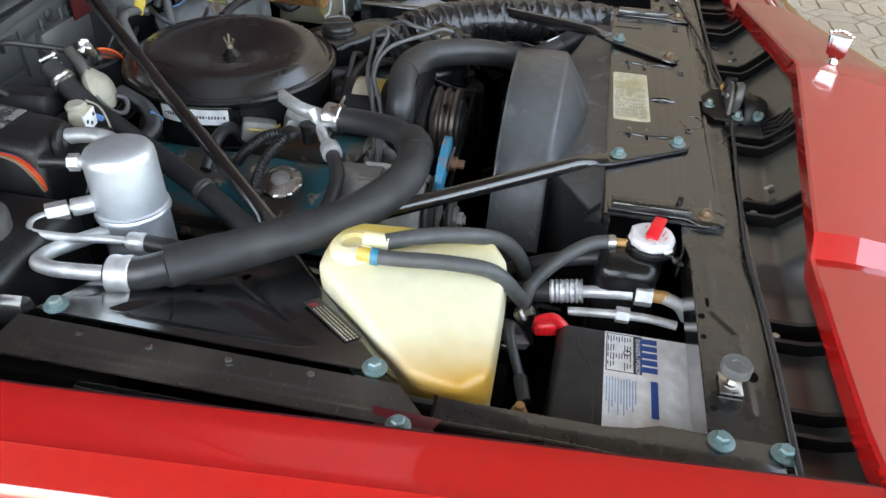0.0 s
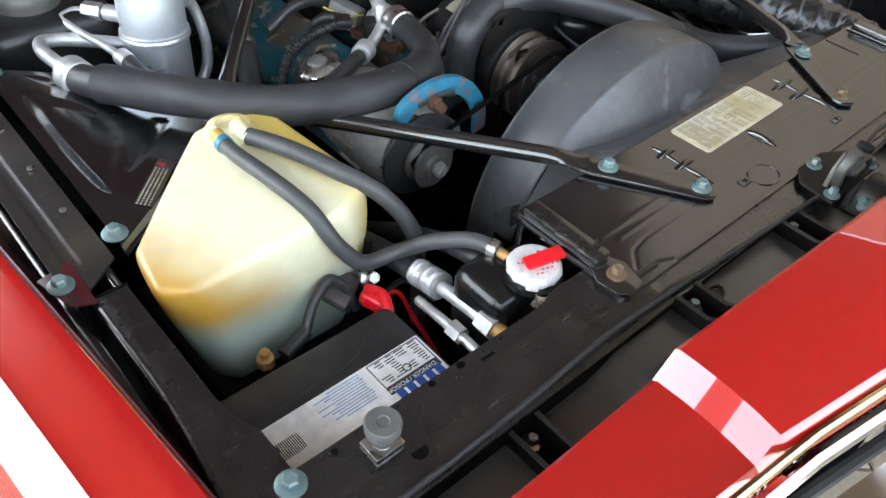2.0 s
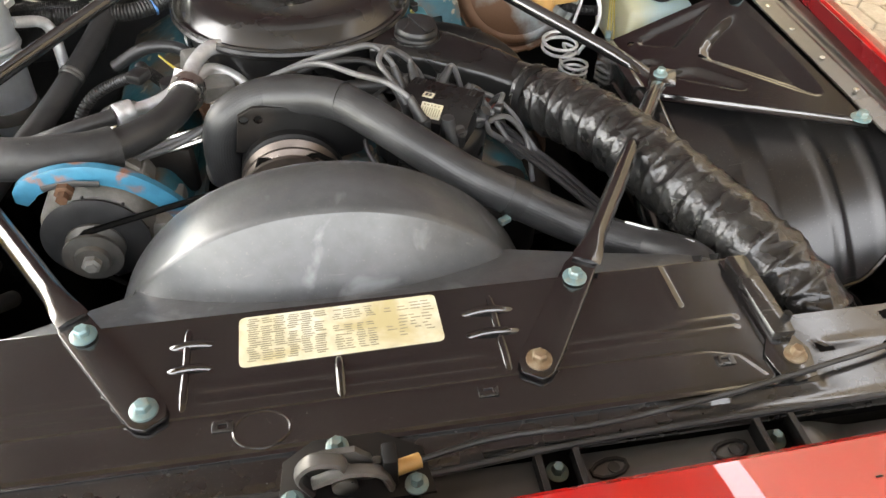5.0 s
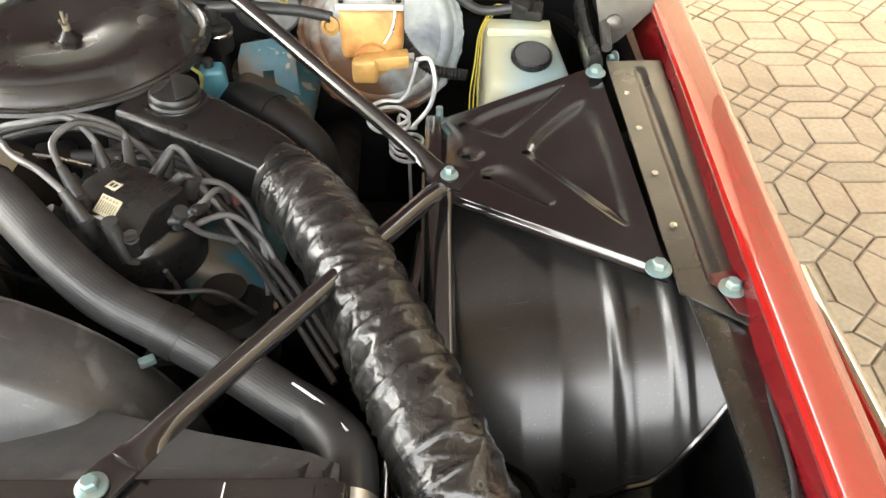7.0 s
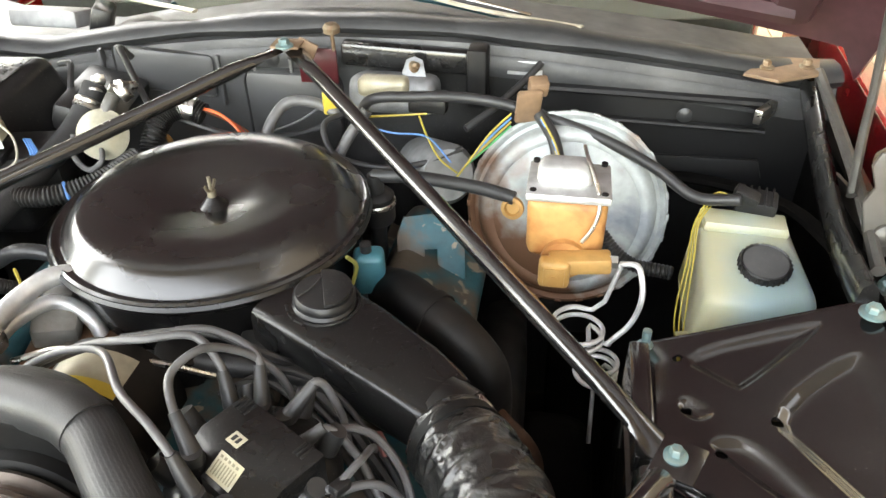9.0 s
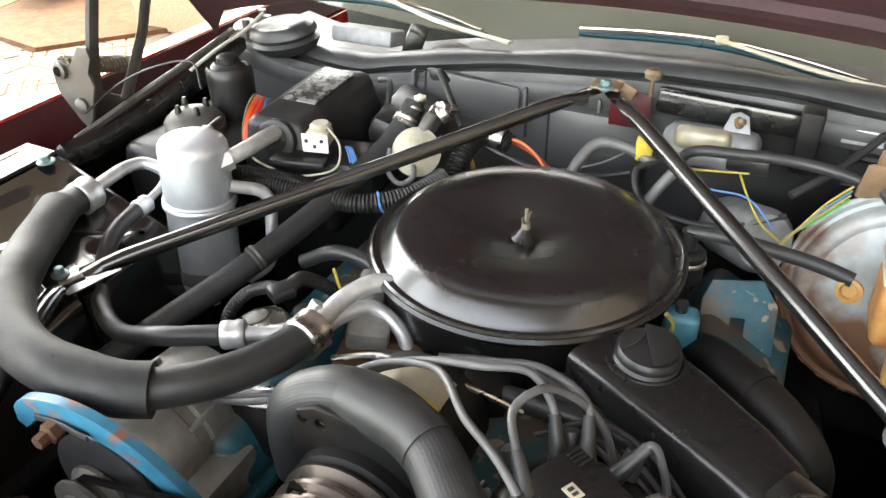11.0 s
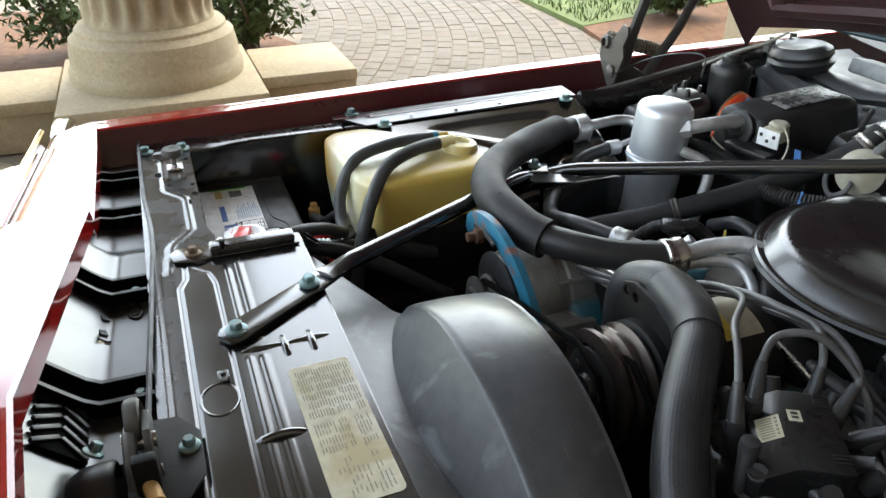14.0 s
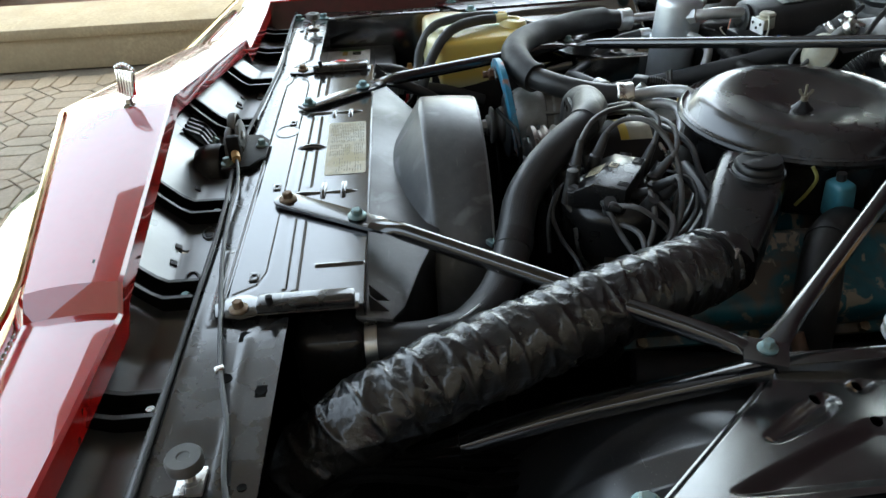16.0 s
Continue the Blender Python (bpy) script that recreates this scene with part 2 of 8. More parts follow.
def plastic_tank(name, base, stain, axis_co, a, z, wet):
    """Translucent plastic: yellowed base, a stain that grows along one axis, fluid showing through low down."""
    m = mat(name, base, 0.38, 0, 0, vary=0.04, bump=0.05, bscale=60)
    n, l = m.node_tree.nodes, m.node_tree.links
    b = n["Principled BSDF"]
    old = b.inputs["Base Color"].links[0].from_socket
    co = n.new("ShaderNodeTexCoord")
    dot = n.new("ShaderNodeVectorMath")
    dot.operation = "DOT_PRODUCT"
    dot.inputs[1].default_value = axis_co
    l.new(co.outputs["Object"], dot.inputs[0])
    nz = n.new("ShaderNodeTexNoise")
    nz.inputs["Scale"].default_value = 9
    l.new(co.outputs["Object"], nz.inputs["Vector"])
    ad = n.new("ShaderNodeMath")
    ad.operation = "MULTIPLY_ADD"
    ad.inputs[1].default_value = 0.08
    l.new(nz.outputs["Fac"], ad.inputs[0])
    l.new(dot.outputs["Value"], ad.inputs[2])
    r = n.new("ShaderNodeMapRange")
    r.interpolation_type = "SMOOTHSTEP"
    r.inputs["From Min"].default_value, r.inputs["From Max"].default_value = a, z
    l.new(ad.outputs[0], r.inputs["Value"])
    x = n.new("ShaderNodeMix")
    x.data_type = "RGBA"
    l.new(r.outputs["Result"], x.inputs[0])
    l.new(old, x.inputs[6])
    x.inputs[7].default_value = (*stain, 1)
    l.new(x.outputs[2], b.inputs["Base Color"])
    b.inputs["Subsurface Weight"].default_value = wet
    b.inputs["Subsurface Radius"].default_value = (0.03, 0.025, 0.012)
    b.inputs["Subsurface Scale"].default_value = 0.5
    return m


TANKY = plastic_tank("yellowed_tank", (0.74, 0.71, 0.49), (0.48, 0.27, 0.04), (-0.8, -0.3, -0.6), -0.075, 0.01, 0.4)
AMBERPL = mat("amber_plastic", (0.55, 0.36, 0.08), 0.4)
TANKG = plastic_tank("pale_green_tank", (0.34, 0.40, 0.35), (0.38, 0.37, 0.26), (1.0, 0.0, 0.4), 1.02, 1.10, 0.35)


def blend_along(m, colour, axis, a, z, size=12.0, wander=0.12):
    """Lay a second colour, such as a stain, raggedly over one side of a surface."""
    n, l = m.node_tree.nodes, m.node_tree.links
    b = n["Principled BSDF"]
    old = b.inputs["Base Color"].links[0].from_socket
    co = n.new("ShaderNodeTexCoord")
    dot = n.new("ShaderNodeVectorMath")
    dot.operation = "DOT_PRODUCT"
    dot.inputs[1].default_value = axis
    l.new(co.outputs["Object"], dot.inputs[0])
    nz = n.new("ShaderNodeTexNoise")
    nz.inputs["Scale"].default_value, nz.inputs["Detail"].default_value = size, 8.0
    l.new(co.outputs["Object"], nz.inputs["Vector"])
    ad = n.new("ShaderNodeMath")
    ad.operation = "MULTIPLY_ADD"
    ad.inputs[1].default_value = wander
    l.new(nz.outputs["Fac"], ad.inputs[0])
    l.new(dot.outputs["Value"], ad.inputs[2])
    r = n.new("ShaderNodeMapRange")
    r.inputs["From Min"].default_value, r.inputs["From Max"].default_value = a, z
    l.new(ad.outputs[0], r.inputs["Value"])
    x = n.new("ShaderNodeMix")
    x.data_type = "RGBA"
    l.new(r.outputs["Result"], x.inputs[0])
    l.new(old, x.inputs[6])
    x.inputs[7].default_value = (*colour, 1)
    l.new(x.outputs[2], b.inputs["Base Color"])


blend_along(TANKY, (0.70, 0.52, 0.12), (1.0, 0.3, 0), -0.44, -0.37, 7.0, 0.05)
blend_along(TANKY, (0.46, 0.55, 0.45), (-0.1, 0, -1), -0.800, -0.760, 5.0, 0.020)
blend_along(TANKG, (0.27, 0.36, 0.36), (0.1, -1.0, -0.4), -1.115, -1.045, 9.0, 0.06)
blend_along(TANKG, (0.40, 0.39, 0.27), (-1.0, 0, 0), -0.625, -0.585, 22.0, 0.04)
TANKY.node_tree.nodes["Principled BSDF"].inputs["Coat Weight"].default_value = 0.5
TANKY.node_tree.nodes["Principled BSDF"].inputs["Coat Roughness"].default_value = 0.25
# Firewall colour: greyer towards -x.
blend_along(FIREWALL, (0.072, 0.073, 0.075), (-1.0, 0, 0.3), 0.12, 0.42, 6.0, 0.15)
blend_along(BOOST, (0.16, 0.08, 0.045), (-0.6, 0, -0.8), -0.800, -0.745, 16.0, 0.24)
# Firewall colour: blacker towards +x.
blend_along(FIREWALL, (0.010, 0.010, 0.0105), (1.0, 0, 0.2), 0.50, 0.66, 9.0, 0.12)


def glass(name, colour, rough=0.02):
    m = bpy.data.materials.new(name)
    m.use_nodes = True
    b = m.node_tree.nodes["Principled BSDF"]
    b.inputs["Base Color"].default_value = (*colour, 1)
    b.inputs["Roughness"].default_value = rough
    b.inputs["Transmission Weight"].default_value = 1.0
    b.inputs["IOR"].default_value = 1.45
    return m


# Cloudy grey-green glass: the windscreen's reflection is put into its colour.
GLASS = glass("glass_reflection_tint", (0.34, 0.36, 0.31))
GLASS.node_tree.nodes["Principled BSDF"].inputs["Transmission Weight"].default_value = 0.6
LENS = glass("clear_lens", (0.9, 0.92, 0.95), 0.05)


# ---- mesh helpers ----
def part(name, bm, material, parent=None, label="", crease=38, flat=False):
    """Link a bmesh as one mesh object under a thing or a part."""
    bmesh.ops.remove_doubles(bm, verts=bm.verts[:], dist=1e-6)
    bmesh.ops.recalc_face_normals(bm, faces=bm.faces[:])
    lim = radians(crease)
    for f in bm.faces:
        f.smooth = not flat
    for e in bm.edges:
        e.smooth = len(e.link_faces) == 2 and e.calc_face_angle(0) < lim
    me = bpy.data.meshes.new(name)
    bm.to_mesh(me)
    bm.free()
    me.materials.append(material)
    ob = new(name, me)
    if parent is not None:
        ob.parent = parent
        ob.matrix_parent_inverse = parent.matrix_world.inverted() if parent.type == "EMPTY" else Matrix()
    if label:
        ob["label"] = label
    return ob


def thing(name, label, category, at=(0, 0, 0), group="", kind=""):
    ob = new(name)
    ob.empty_display_size = 0.02
    ob.location = at
    bpy.context.view_layer.update()
    return tagged(ob, label, category, group, kind)


def curve_points(pts, per=8, closed=False):
    """Points of a smooth line through the given ones."""
    p = [Vector(q) for q in pts]
    n = len(p)
    if n == 2:
        return [p[0].lerp(p[1], i / per) for i in range(per + 1)]
    tan = []
    for i in range(n):
        a, c = (p[i - 1], p[(i + 1) % n]) if closed else (p[max(i - 1, 0)], p[min(i + 1, n - 1)])
        h0, h1 = (p[i] - a).length, (c - p[i]).length
        if h0 < 1e-9 or h1 < 1e-9:
            tan.append((c - a).normalized())
        else:
            tan.append(((p[i] - a) / h0 * h1 + (c - p[i]) / h1 * h0) / (h0 + h1))
    out = []
    for i in range(n if closed else n - 1):
        b, c = p[i], p[(i + 1) % n]
        h = (c - b).length
        for k in range(per):
            t = k / per
            out.append(b * (2 * t ** 3 - 3 * t * t + 1) + tan[i] * h * (t ** 3 - 2 * t * t + t) + c * (3 * t * t - 2 * t ** 3) + tan[(i + 1) % n] * h * (t ** 3 - t * t))
    if not closed:
        out.append(p[-1])
    return out


def tube(pts, r, seg=14, per=8, bm=None, caps=True, closed=False, wob=None, sx=1.0, sz=1.0, straight=False):
    """A round bar along a line. r: a radius, or a function of the way along (0 to 1). wob: function (way, angle) to a factor."""
    bm = bm or bmesh.new()
    path = [Vector(q) for q in pts] if straight else curve_points(pts, per, closed)
    n = len(path)
    rings, up = [], None
    total = sum((path[i + 1] - path[i]).length for i in range(n - 1)) or 1
    done = 0
    for i, q in enumerate(path):
        if i:
            done += (q - path[i - 1]).length
        a = path[(i - 1) % n] if closed else path[max(i - 1, 0)]
        b = path[(i + 1) % n] if closed else path[min(i + 1, n - 1)]
        d = (b - a).normalized()
        if up is None:
            up = Vector((0, 0, 1)) if abs(d.z) < 0.9 else Vector((0, 1, 0))
        side = d.cross(up).normalized()
        up = side.cross(d).normalized()
        t = done / total
        rad = r(t) if callable(r) else r
        ring = []
        for k in range(seg):
            g = 2 * math.pi * k / seg
            f = rad * (wob(t, g) if wob else 1)
            ring.append(bm.verts.new(q + side * math.cos(g) * f * sx + up * math.sin(g) * f * sz))
        rings.append(ring)
    for i in range(n if closed else n - 1):
        a, b = rings[i], rings[(i + 1) % n]
        for k in range(seg):
            bm.faces.new((a[k], a[(k + 1) % seg], b[(k + 1) % seg], b[k]))
    if caps and not closed:
        bm.faces.new(rings[0][::-1])
        bm.faces.new(rings[-1])
    return bm


def lathe(profile, m=Matrix(), seg=40, bm=None):
    """A turned shape: pairs of radius and height about z, laid at m."""
    bm = bm or bmesh.new()
    rings = []
    for r, z in profile:
        if r < 1e-5:
            rings.append([bm.verts.new(m @ Vector((0, 0, z)))])
        else:
            rings.append([bm.verts.new(m @ Vector((r * math.cos(2 * math.pi * k / seg), r * math.sin(2 * math.pi * k / seg), z))) for k in range(seg)])
    for a, b in zip(rings, rings[1:]):
        for k in range(seg):
            j = (k + 1) % seg
            if len(a) == 1 and len(b) == 1:
                break
            if len(a) == 1:
                bm.faces.new((a[0], b[k], b[j]))
            elif len(b) == 1:
                bm.faces.new((a[k], b[0], a[j]))
            else:
                bm.faces.new((a[k], b[k], b[j], a[j]))
    for ring, ok in ((rings[0], 1), (rings[-1], 1)):
        if len(ring) > 2:
            bm.faces.new(ring)
    return bm


def box(sx, sy, sz, m=Matrix(), bevel=0.004, seg=2, bm=None, taper=0.0):
    """A box about its middle with rounded edges; taper narrows its top."""
    t = bmesh.new()
    bmesh.ops.create_cube(t, size=1)
    for v in t.verts:
        k = 1 - taper * (v.co.z + 0.5)
        v.co = Vector((v.co.x * sx * k, v.co.y * sy * k, v.co.z * sz))
    if bevel:
        bmesh.ops.bevel(t, geom=t.edges[:], offset=bevel, segments=seg, affect="EDGES", profile=0.5)
    t.transform(m)
    if bm is None:
        return t
    me = bpy.data.meshes.new("tmp")
    t.to_mesh(me)
    t.free()
    bm.from_mesh(me)
    bpy.data.meshes.remove(me)
    return bm


def prism(outline, z0, z1, m=Matrix(), bevel=0.0, bm=None, holes=()):
    """A plate with a drawn outline, from z0 to z1."""
    t = bmesh.new()
    edges = []
    for loop in (outline, *holes):
        vs = [t.verts.new((x, y, z0)) for x, y in loop]
        edges += [t.edges.new((vs[i], vs[(i + 1) % len(vs)])) for i in range(len(vs))]
    bmesh.ops.triangle_fill(t, edges=edges, use_beauty=True, use_dissolve=False)
    fs = t.faces[:]
    ex = bmesh.ops.extrude_face_region(t, geom=fs)
    for v in ex["geom"]:
        if isinstance(v, bmesh.types.BMVert):
            v.co.z = z1
    if bevel:
        rim = [e for e in t.edges if e.calc_face_angle(0) > 0.8 and abs(e.verts[0].co.z - e.verts[1].co.z) < 1e-6]
        bmesh.ops.bevel(t, geom=rim, offset=bevel, segments=2, affect="EDGES", profile=0.5)
    t.transform(m)
    if bm is None:
        return t
    me = bpy.data.meshes.new("tmp")
    t.to_mesh(me)
    t.free()
    bm.from_mesh(me)
    bpy.data.meshes.remove(me)
    return bm


def seg_dist(px, py, line):
    best = 9.0
    for (ax, ay), (bx, by) in zip(line, line[1:]):
        dx, dy = bx - ax, by - ay
        t = max(0, min(1, ((px - ax) * dx + (py - ay) * dy) / (dx * dx + dy * dy + 1e-12)))
        best = min(best, math.hypot(px - ax - t * dx, py - ay - t * dy))
    return best


def inside(px, py, poly):
    c = False
    for (ax, ay), (bx, by) in zip(poly, poly[1:] + poly[:1]):
        if (ay > py) != (by > py) and px < (bx - ax) * (py - ay) / (by - ay) + ax:
            c = not c
    return c


def stamped(fn, nu, nv, beads=(), holes=(), pans=(), thick=0.003):
    """Pressed sheet metal: a patch fn(u, v) with ribs (line, half width, height), sunk or raised areas (outline, slope width, height) and round holes (x, y, r)."""
    bm = bmesh.new()
    rows = []
    for i in range(nu + 1):
        row = []
        for j in range(nv + 1):
            p = Vector(fn(i / nu, j / nv))
            x, y = p.x, p.y
            for line, w, h in beads:
                d = seg_dist(x, y, line)
                if d < w:
                    s = 1 - (d / w) ** 2
                    p.z += h * s * s * (3 - 2 * s) if s < 1 else h
            for poly, w, h in pans:
                d = seg_dist(x, y, poly + poly[:1])
                if inside(x, y, poly):
                    s = min(1, d / w)
                    p.z += h * s * s * (3 - 2 * s)
            row.append(bm.verts.new(p))
        rows.append(row)
    for i in range(nu):
        for j in range(nv):
            q = (rows[i][j], rows[i + 1][j], rows[i + 1][j + 1], rows[i][j + 1])
            c = sum((v.co for v in q), Vector()) / 4
            if any(math.hypot(c.x - hx, c.y - hy) < hr for hx, hy, hr in holes):
                continue
            bm.faces.new(q)
    loose = [v for v in bm.verts if not v.link_faces]
    bmesh.ops.delete(bm, geom=loose, context="VERTS")
    bmesh.ops.recalc_face_normals(bm, faces=bm.faces[:])
    if sum(f.normal.z for f in bm.faces) < 0:
        bmesh.ops.reverse_faces(bm, faces=bm.faces[:])
    back = bmesh.ops.duplicate(bm, geom=bm.verts[:] + bm.edges[:] + bm.faces[:])
    vm = back["vert_map"]
    newv = [g for g in back["geom"] if isinstance(g, bmesh.types.BMVert)]
    nf = [g for g in back["geom"] if isinstance(g, bmesh.types.BMFace)]
    orig = set(newv)
    pairs = [(e.verts[0], e.verts[1]) for e in bm.edges if len(e.link_faces) == 1 and e.verts[0] not in orig and e.verts[1] not in orig]
    for v in newv:
        v.co.z -= thick
    bmesh.ops.reverse_faces(bm, faces=nf)
    for a, b in pairs:
        try:
            bm.faces.new((a, b, vm[b], vm[a]))
        except (ValueError, KeyError):
            pass
    return bm


def quad(a, b, c, d):
    """A bilinear patch: a at (0,0), b at (1,0), c at (1,1), d at (0,1)."""
    a, b, c, d = (Vector(q) for q in (a, b, c, d))
    return lambda u, v: a.lerp(b, u).lerp(d.lerp(c, u), v)


def bolt(at, material, parent, r=0.011, name="bolt", tilt=(0, 0), label=""):
    """A flanged hexagon bolt head."""
    r *= 0.82
    m = pose(*at, tilt[0], tilt[1], random.uniform(0, 60))
    bm = lathe([(r * 1.3, 0), (r * 1.3, 0.0022), (r * 0.95, 0.0038), (0, 0.0038)], m, 20)
    lathe([(r * 0.78, 0.0036), (r * 0.78, 0.0095), (r * 0.6, 0.0112), (0, 0.0112)], m, 6, bm)
    return part(name, bm, material, parent, label)


def word(text, size, m, material, parent, name="lettering"):
    """Raised lettering in the built-in font."""
    cu = bpy.data.curves.new("tmp", "FONT")
    cu.body, cu.size, cu.extrude, cu.resolution_u = text, size, 0.0002, 2
    ob = new("tmp", cu)
    me = bpy.data.meshes.new_from_object(ob.evaluated_get(bpy.context.evaluated_depsgraph_get()))
    bpy.data.objects.remove(ob)
    bm = bmesh.new()
    bm.from_mesh(me)
    bm.transform(m)
    return part(name, bm, material, parent)


def bars(rows, m, material, parent, name="printed_lines", h=0.0003):
    """Lines of print: each (x, y, length, height)."""
    bm = bmesh.new()
    for x, y, w, t in rows:
        box(w, t, h, m @ Matrix.Translation((x + w / 2, y, h / 2)), 0, bm=bm)
    return tagged(part(name, bm, material, parent), kind="stuff" if len(rows) > 1 else "")


def rough_clamp(at, d, r, w, material, parent, name="clamp"):
    """A crimped metal collar round a hose."""
    rot = Vector(d).to_track_quat("Z", "Y").to_matrix().to_4x4()
    m = Matrix.Translation(at) @ rot
    return part(name, lathe([(r * 0.96, -w / 2), (r * 1.06, -w / 2 + 0.002), (r * 1.06, -w / 6), (r * 1.0, 0), (r * 1.06, w / 6), (r * 1.06, w / 2 - 0.002), (r * 0.96, w / 2)], m, 20), material, parent)

# ---- the place round the car ----
def lerp(a, b, t):
    return a + (b - a) * t


ground = thing("ground", "wide paved forecourt reaching to the horizon", "ground", kind="structure")
bm = bmesh.new()
bmesh.ops.create_grid(bm, x_segments=8, y_segments=8, size=400)
bm.transform(Matrix.Translation((0, 0, -0.010)))
JOINT = mat("sandy_joint", (0.21, 0.175, 0.13), 0.9, tint=(0.26, 0.22, 0.17), scale=6, bump=0.4, bscale=120)
part("bedding", bm, JOINT, ground, "sandy mortar bed")

ceiling = thing("ceiling", "brown boarded ceiling of a covered driveway", "ceiling", (0, 1, 5.2), kind="structure")
part("ceiling_slab", box(8.8, 8.0, 0.3, Matrix.Translation((-0.6, 1.1, 5.35)), 0.01), CEIL, ceiling)
wall = thing("wall_house", "unseen tan stucco house wall with an added dark side wall", "wall", (7.6, 4, 0), kind="structure")
# Unseen side wall, added so the paint reflects something dark.
part("wall_panel", box(0.3, 26, 9, Matrix.Translation((7.6, 0, 4.5)), 0.01), WALLDIM, wall, "unseen brown wall added to darken reflections")
part("wall_panel", box(9.3, 0.3, 9, Matrix.Translation((2.8, 9.2, 4.5)), 0.01), WALLTAN, wall)


def fluted_column():
    col = thing("column", "fluted beige stone column on a round base", "column", (-3.66, -0.06, 0.26))
    m = Matrix.Translation((-3.66, -0.06, 0.26))
    part("base", lathe([(0.425, 0), (0.43, 0.03), (0.43, 0.06), (0.415, 0.085), (0.415, 0.10), (0.41, 0.16), (0.40, 0.21), (0.365, 0.24), (0.365, 0.255), (0.35, 0.27), (0.33, 0.28), (0.0, 0.28)], m, 64), STONE, col)
    b = bmesh.new()
    rings = []
    n = 20 * 8
    for z in (0.28, 0.30, 0.36, 1.2, 2.4, 4.0, 4.5, 4.6):
        ring = []
        for k in range(n):
            g = 2 * math.pi * k / n
            f = (k % 8) / 8
            dip = 0.032 * math.sin(math.pi * min(1, max(0, (f - 0.18) / 0.64))) ** 0.6 if 0.18 < f < 0.82 and z > 0.31 else 0.0
            r = 0.315 - 0.03 * z / 4.6 - dip
            ring.append(b.verts.new(m @ Vector((r * math.cos(g), r * math.sin(g), z))))
        rings.append(ring)
    for a, c in zip(rings, rings[1:]):
        for k in range(n):
            b.faces.new((a[k], a[(k + 1) % n], c[(k + 1) % n], c[k]))
    part("shaft", b, STONE, col, crease=50)
    part("capital", lathe([(0.285, 4.58), (0.36, 4.64), (0.40, 4.70), (0.42, 4.935), (0, 4.935)], m, 48), STONE, col)


fluted_column()
plinth = thing("plinth", "beige stone plinth block under the column", "plinth", (-3.5, 0, 0))
part("block", box(0.96, 0.92, 0.20, Matrix.Translation((-3.61, -0.06, 0.10)), 0.012), STONE, plinth)
part("cap_slab", box(1.0, 0.96, 0.06, Matrix.Translation((-3.61, -0.06, 0.23)), 0.010), STONE, plinth)
for nm, y0, y1 in (("kerb_wall", -5.2, -0.545), ("kerb_wall", 0.425, 0.93)):
    k = thing(nm, "low beige stone wall edging the planting", "low wall", (-3.65, (y0 + y1) / 2, 0), group="low walls")
    part("wall_body", box(0.54, y1 - y0, 0.19, Matrix.Translation((-3.68, (y0 + y1) / 2, 0.095)), 0.01), STONE, k)
    part("coping", box(0.60, y1 - y0, 0.065, Matrix.Translation((-3.68, (y0 + y1) / 2, 0.2245)), 0.012), STONE, k)
farwall = thing("kerb_wall", "low beige stone wall beyond the flower bed", "low wall", (-3.05, 3.9, 0), group="low walls")
part("wall_body", box(1.1, 0.8, 0.40, Matrix.Translation((-3.05, 3.9, 0.20)), 0.01), STONE, farwall)
part("coping", box(1.16, 0.86, 0.07, Matrix.Translation((-3.05, 3.9, 0.437)), 0.01), STONE, farwall)

lawn = thing("lawn", "bright green mown lawn", "grass", (-7, 6.5, 0), kind="stuff")
tufts = bmesh.new()
rnd = random.Random(77)
for i in range(9000):
    g = rnd.uniform(0, 6.28)
    x, y = rnd.uniform(-8.5, -4.6), rnd.uniform(3.06, 7.0)
    if x > -4.72 - (y - 3.05) * .22 or y < 3.1 + max(0, -6.1 - x) * .55:
        continue
    w, h = .006, rnd.uniform(.03, .07)
    tufts.faces.new([tufts.verts.new(q) for q in ((x - w * math.cos(g), y - w * math.sin(g), .028), (x + w * math.cos(g), y + w * math.sin(g), .028), (x + rnd.uniform(-.03, .03), y + rnd.uniform(-.03, .03), .03 + h))])
part("grass_blades", tufts, LEAF, lawn)
part("turf", prism([(-6.1, 3.1), (-4.65, 3.05), (-5.0, 4.6), (-6.2, 9), (-20, 16), (-15, 8)], -0.01, 0.03), LAWN, lawn)
bed = thing("mulch_bed", "reddish brown mulch bed", "flower bed", (-5, 5, 0), kind="stuff")
part("mulch", prism([(-4.65, 3.05), (-3.8, 2.9), (-3.2, 3.7), (-3.4, 8), (-6.2, 9), (-5.0, 4.6)], -0.01, 0.025), MULCH, bed)
bed2 = thing("mulch_bed", "dark planted bed behind the low wall", "flower bed", (-5, -1, 0), kind="stuff")
part("mulch", prism([(-4.0, -6), (-4.0, 0.75), (-4.7, 0.9), (-6.4, 0.2), (-7.2, -6)], -0.01, 0.06), MULCH, bed2)


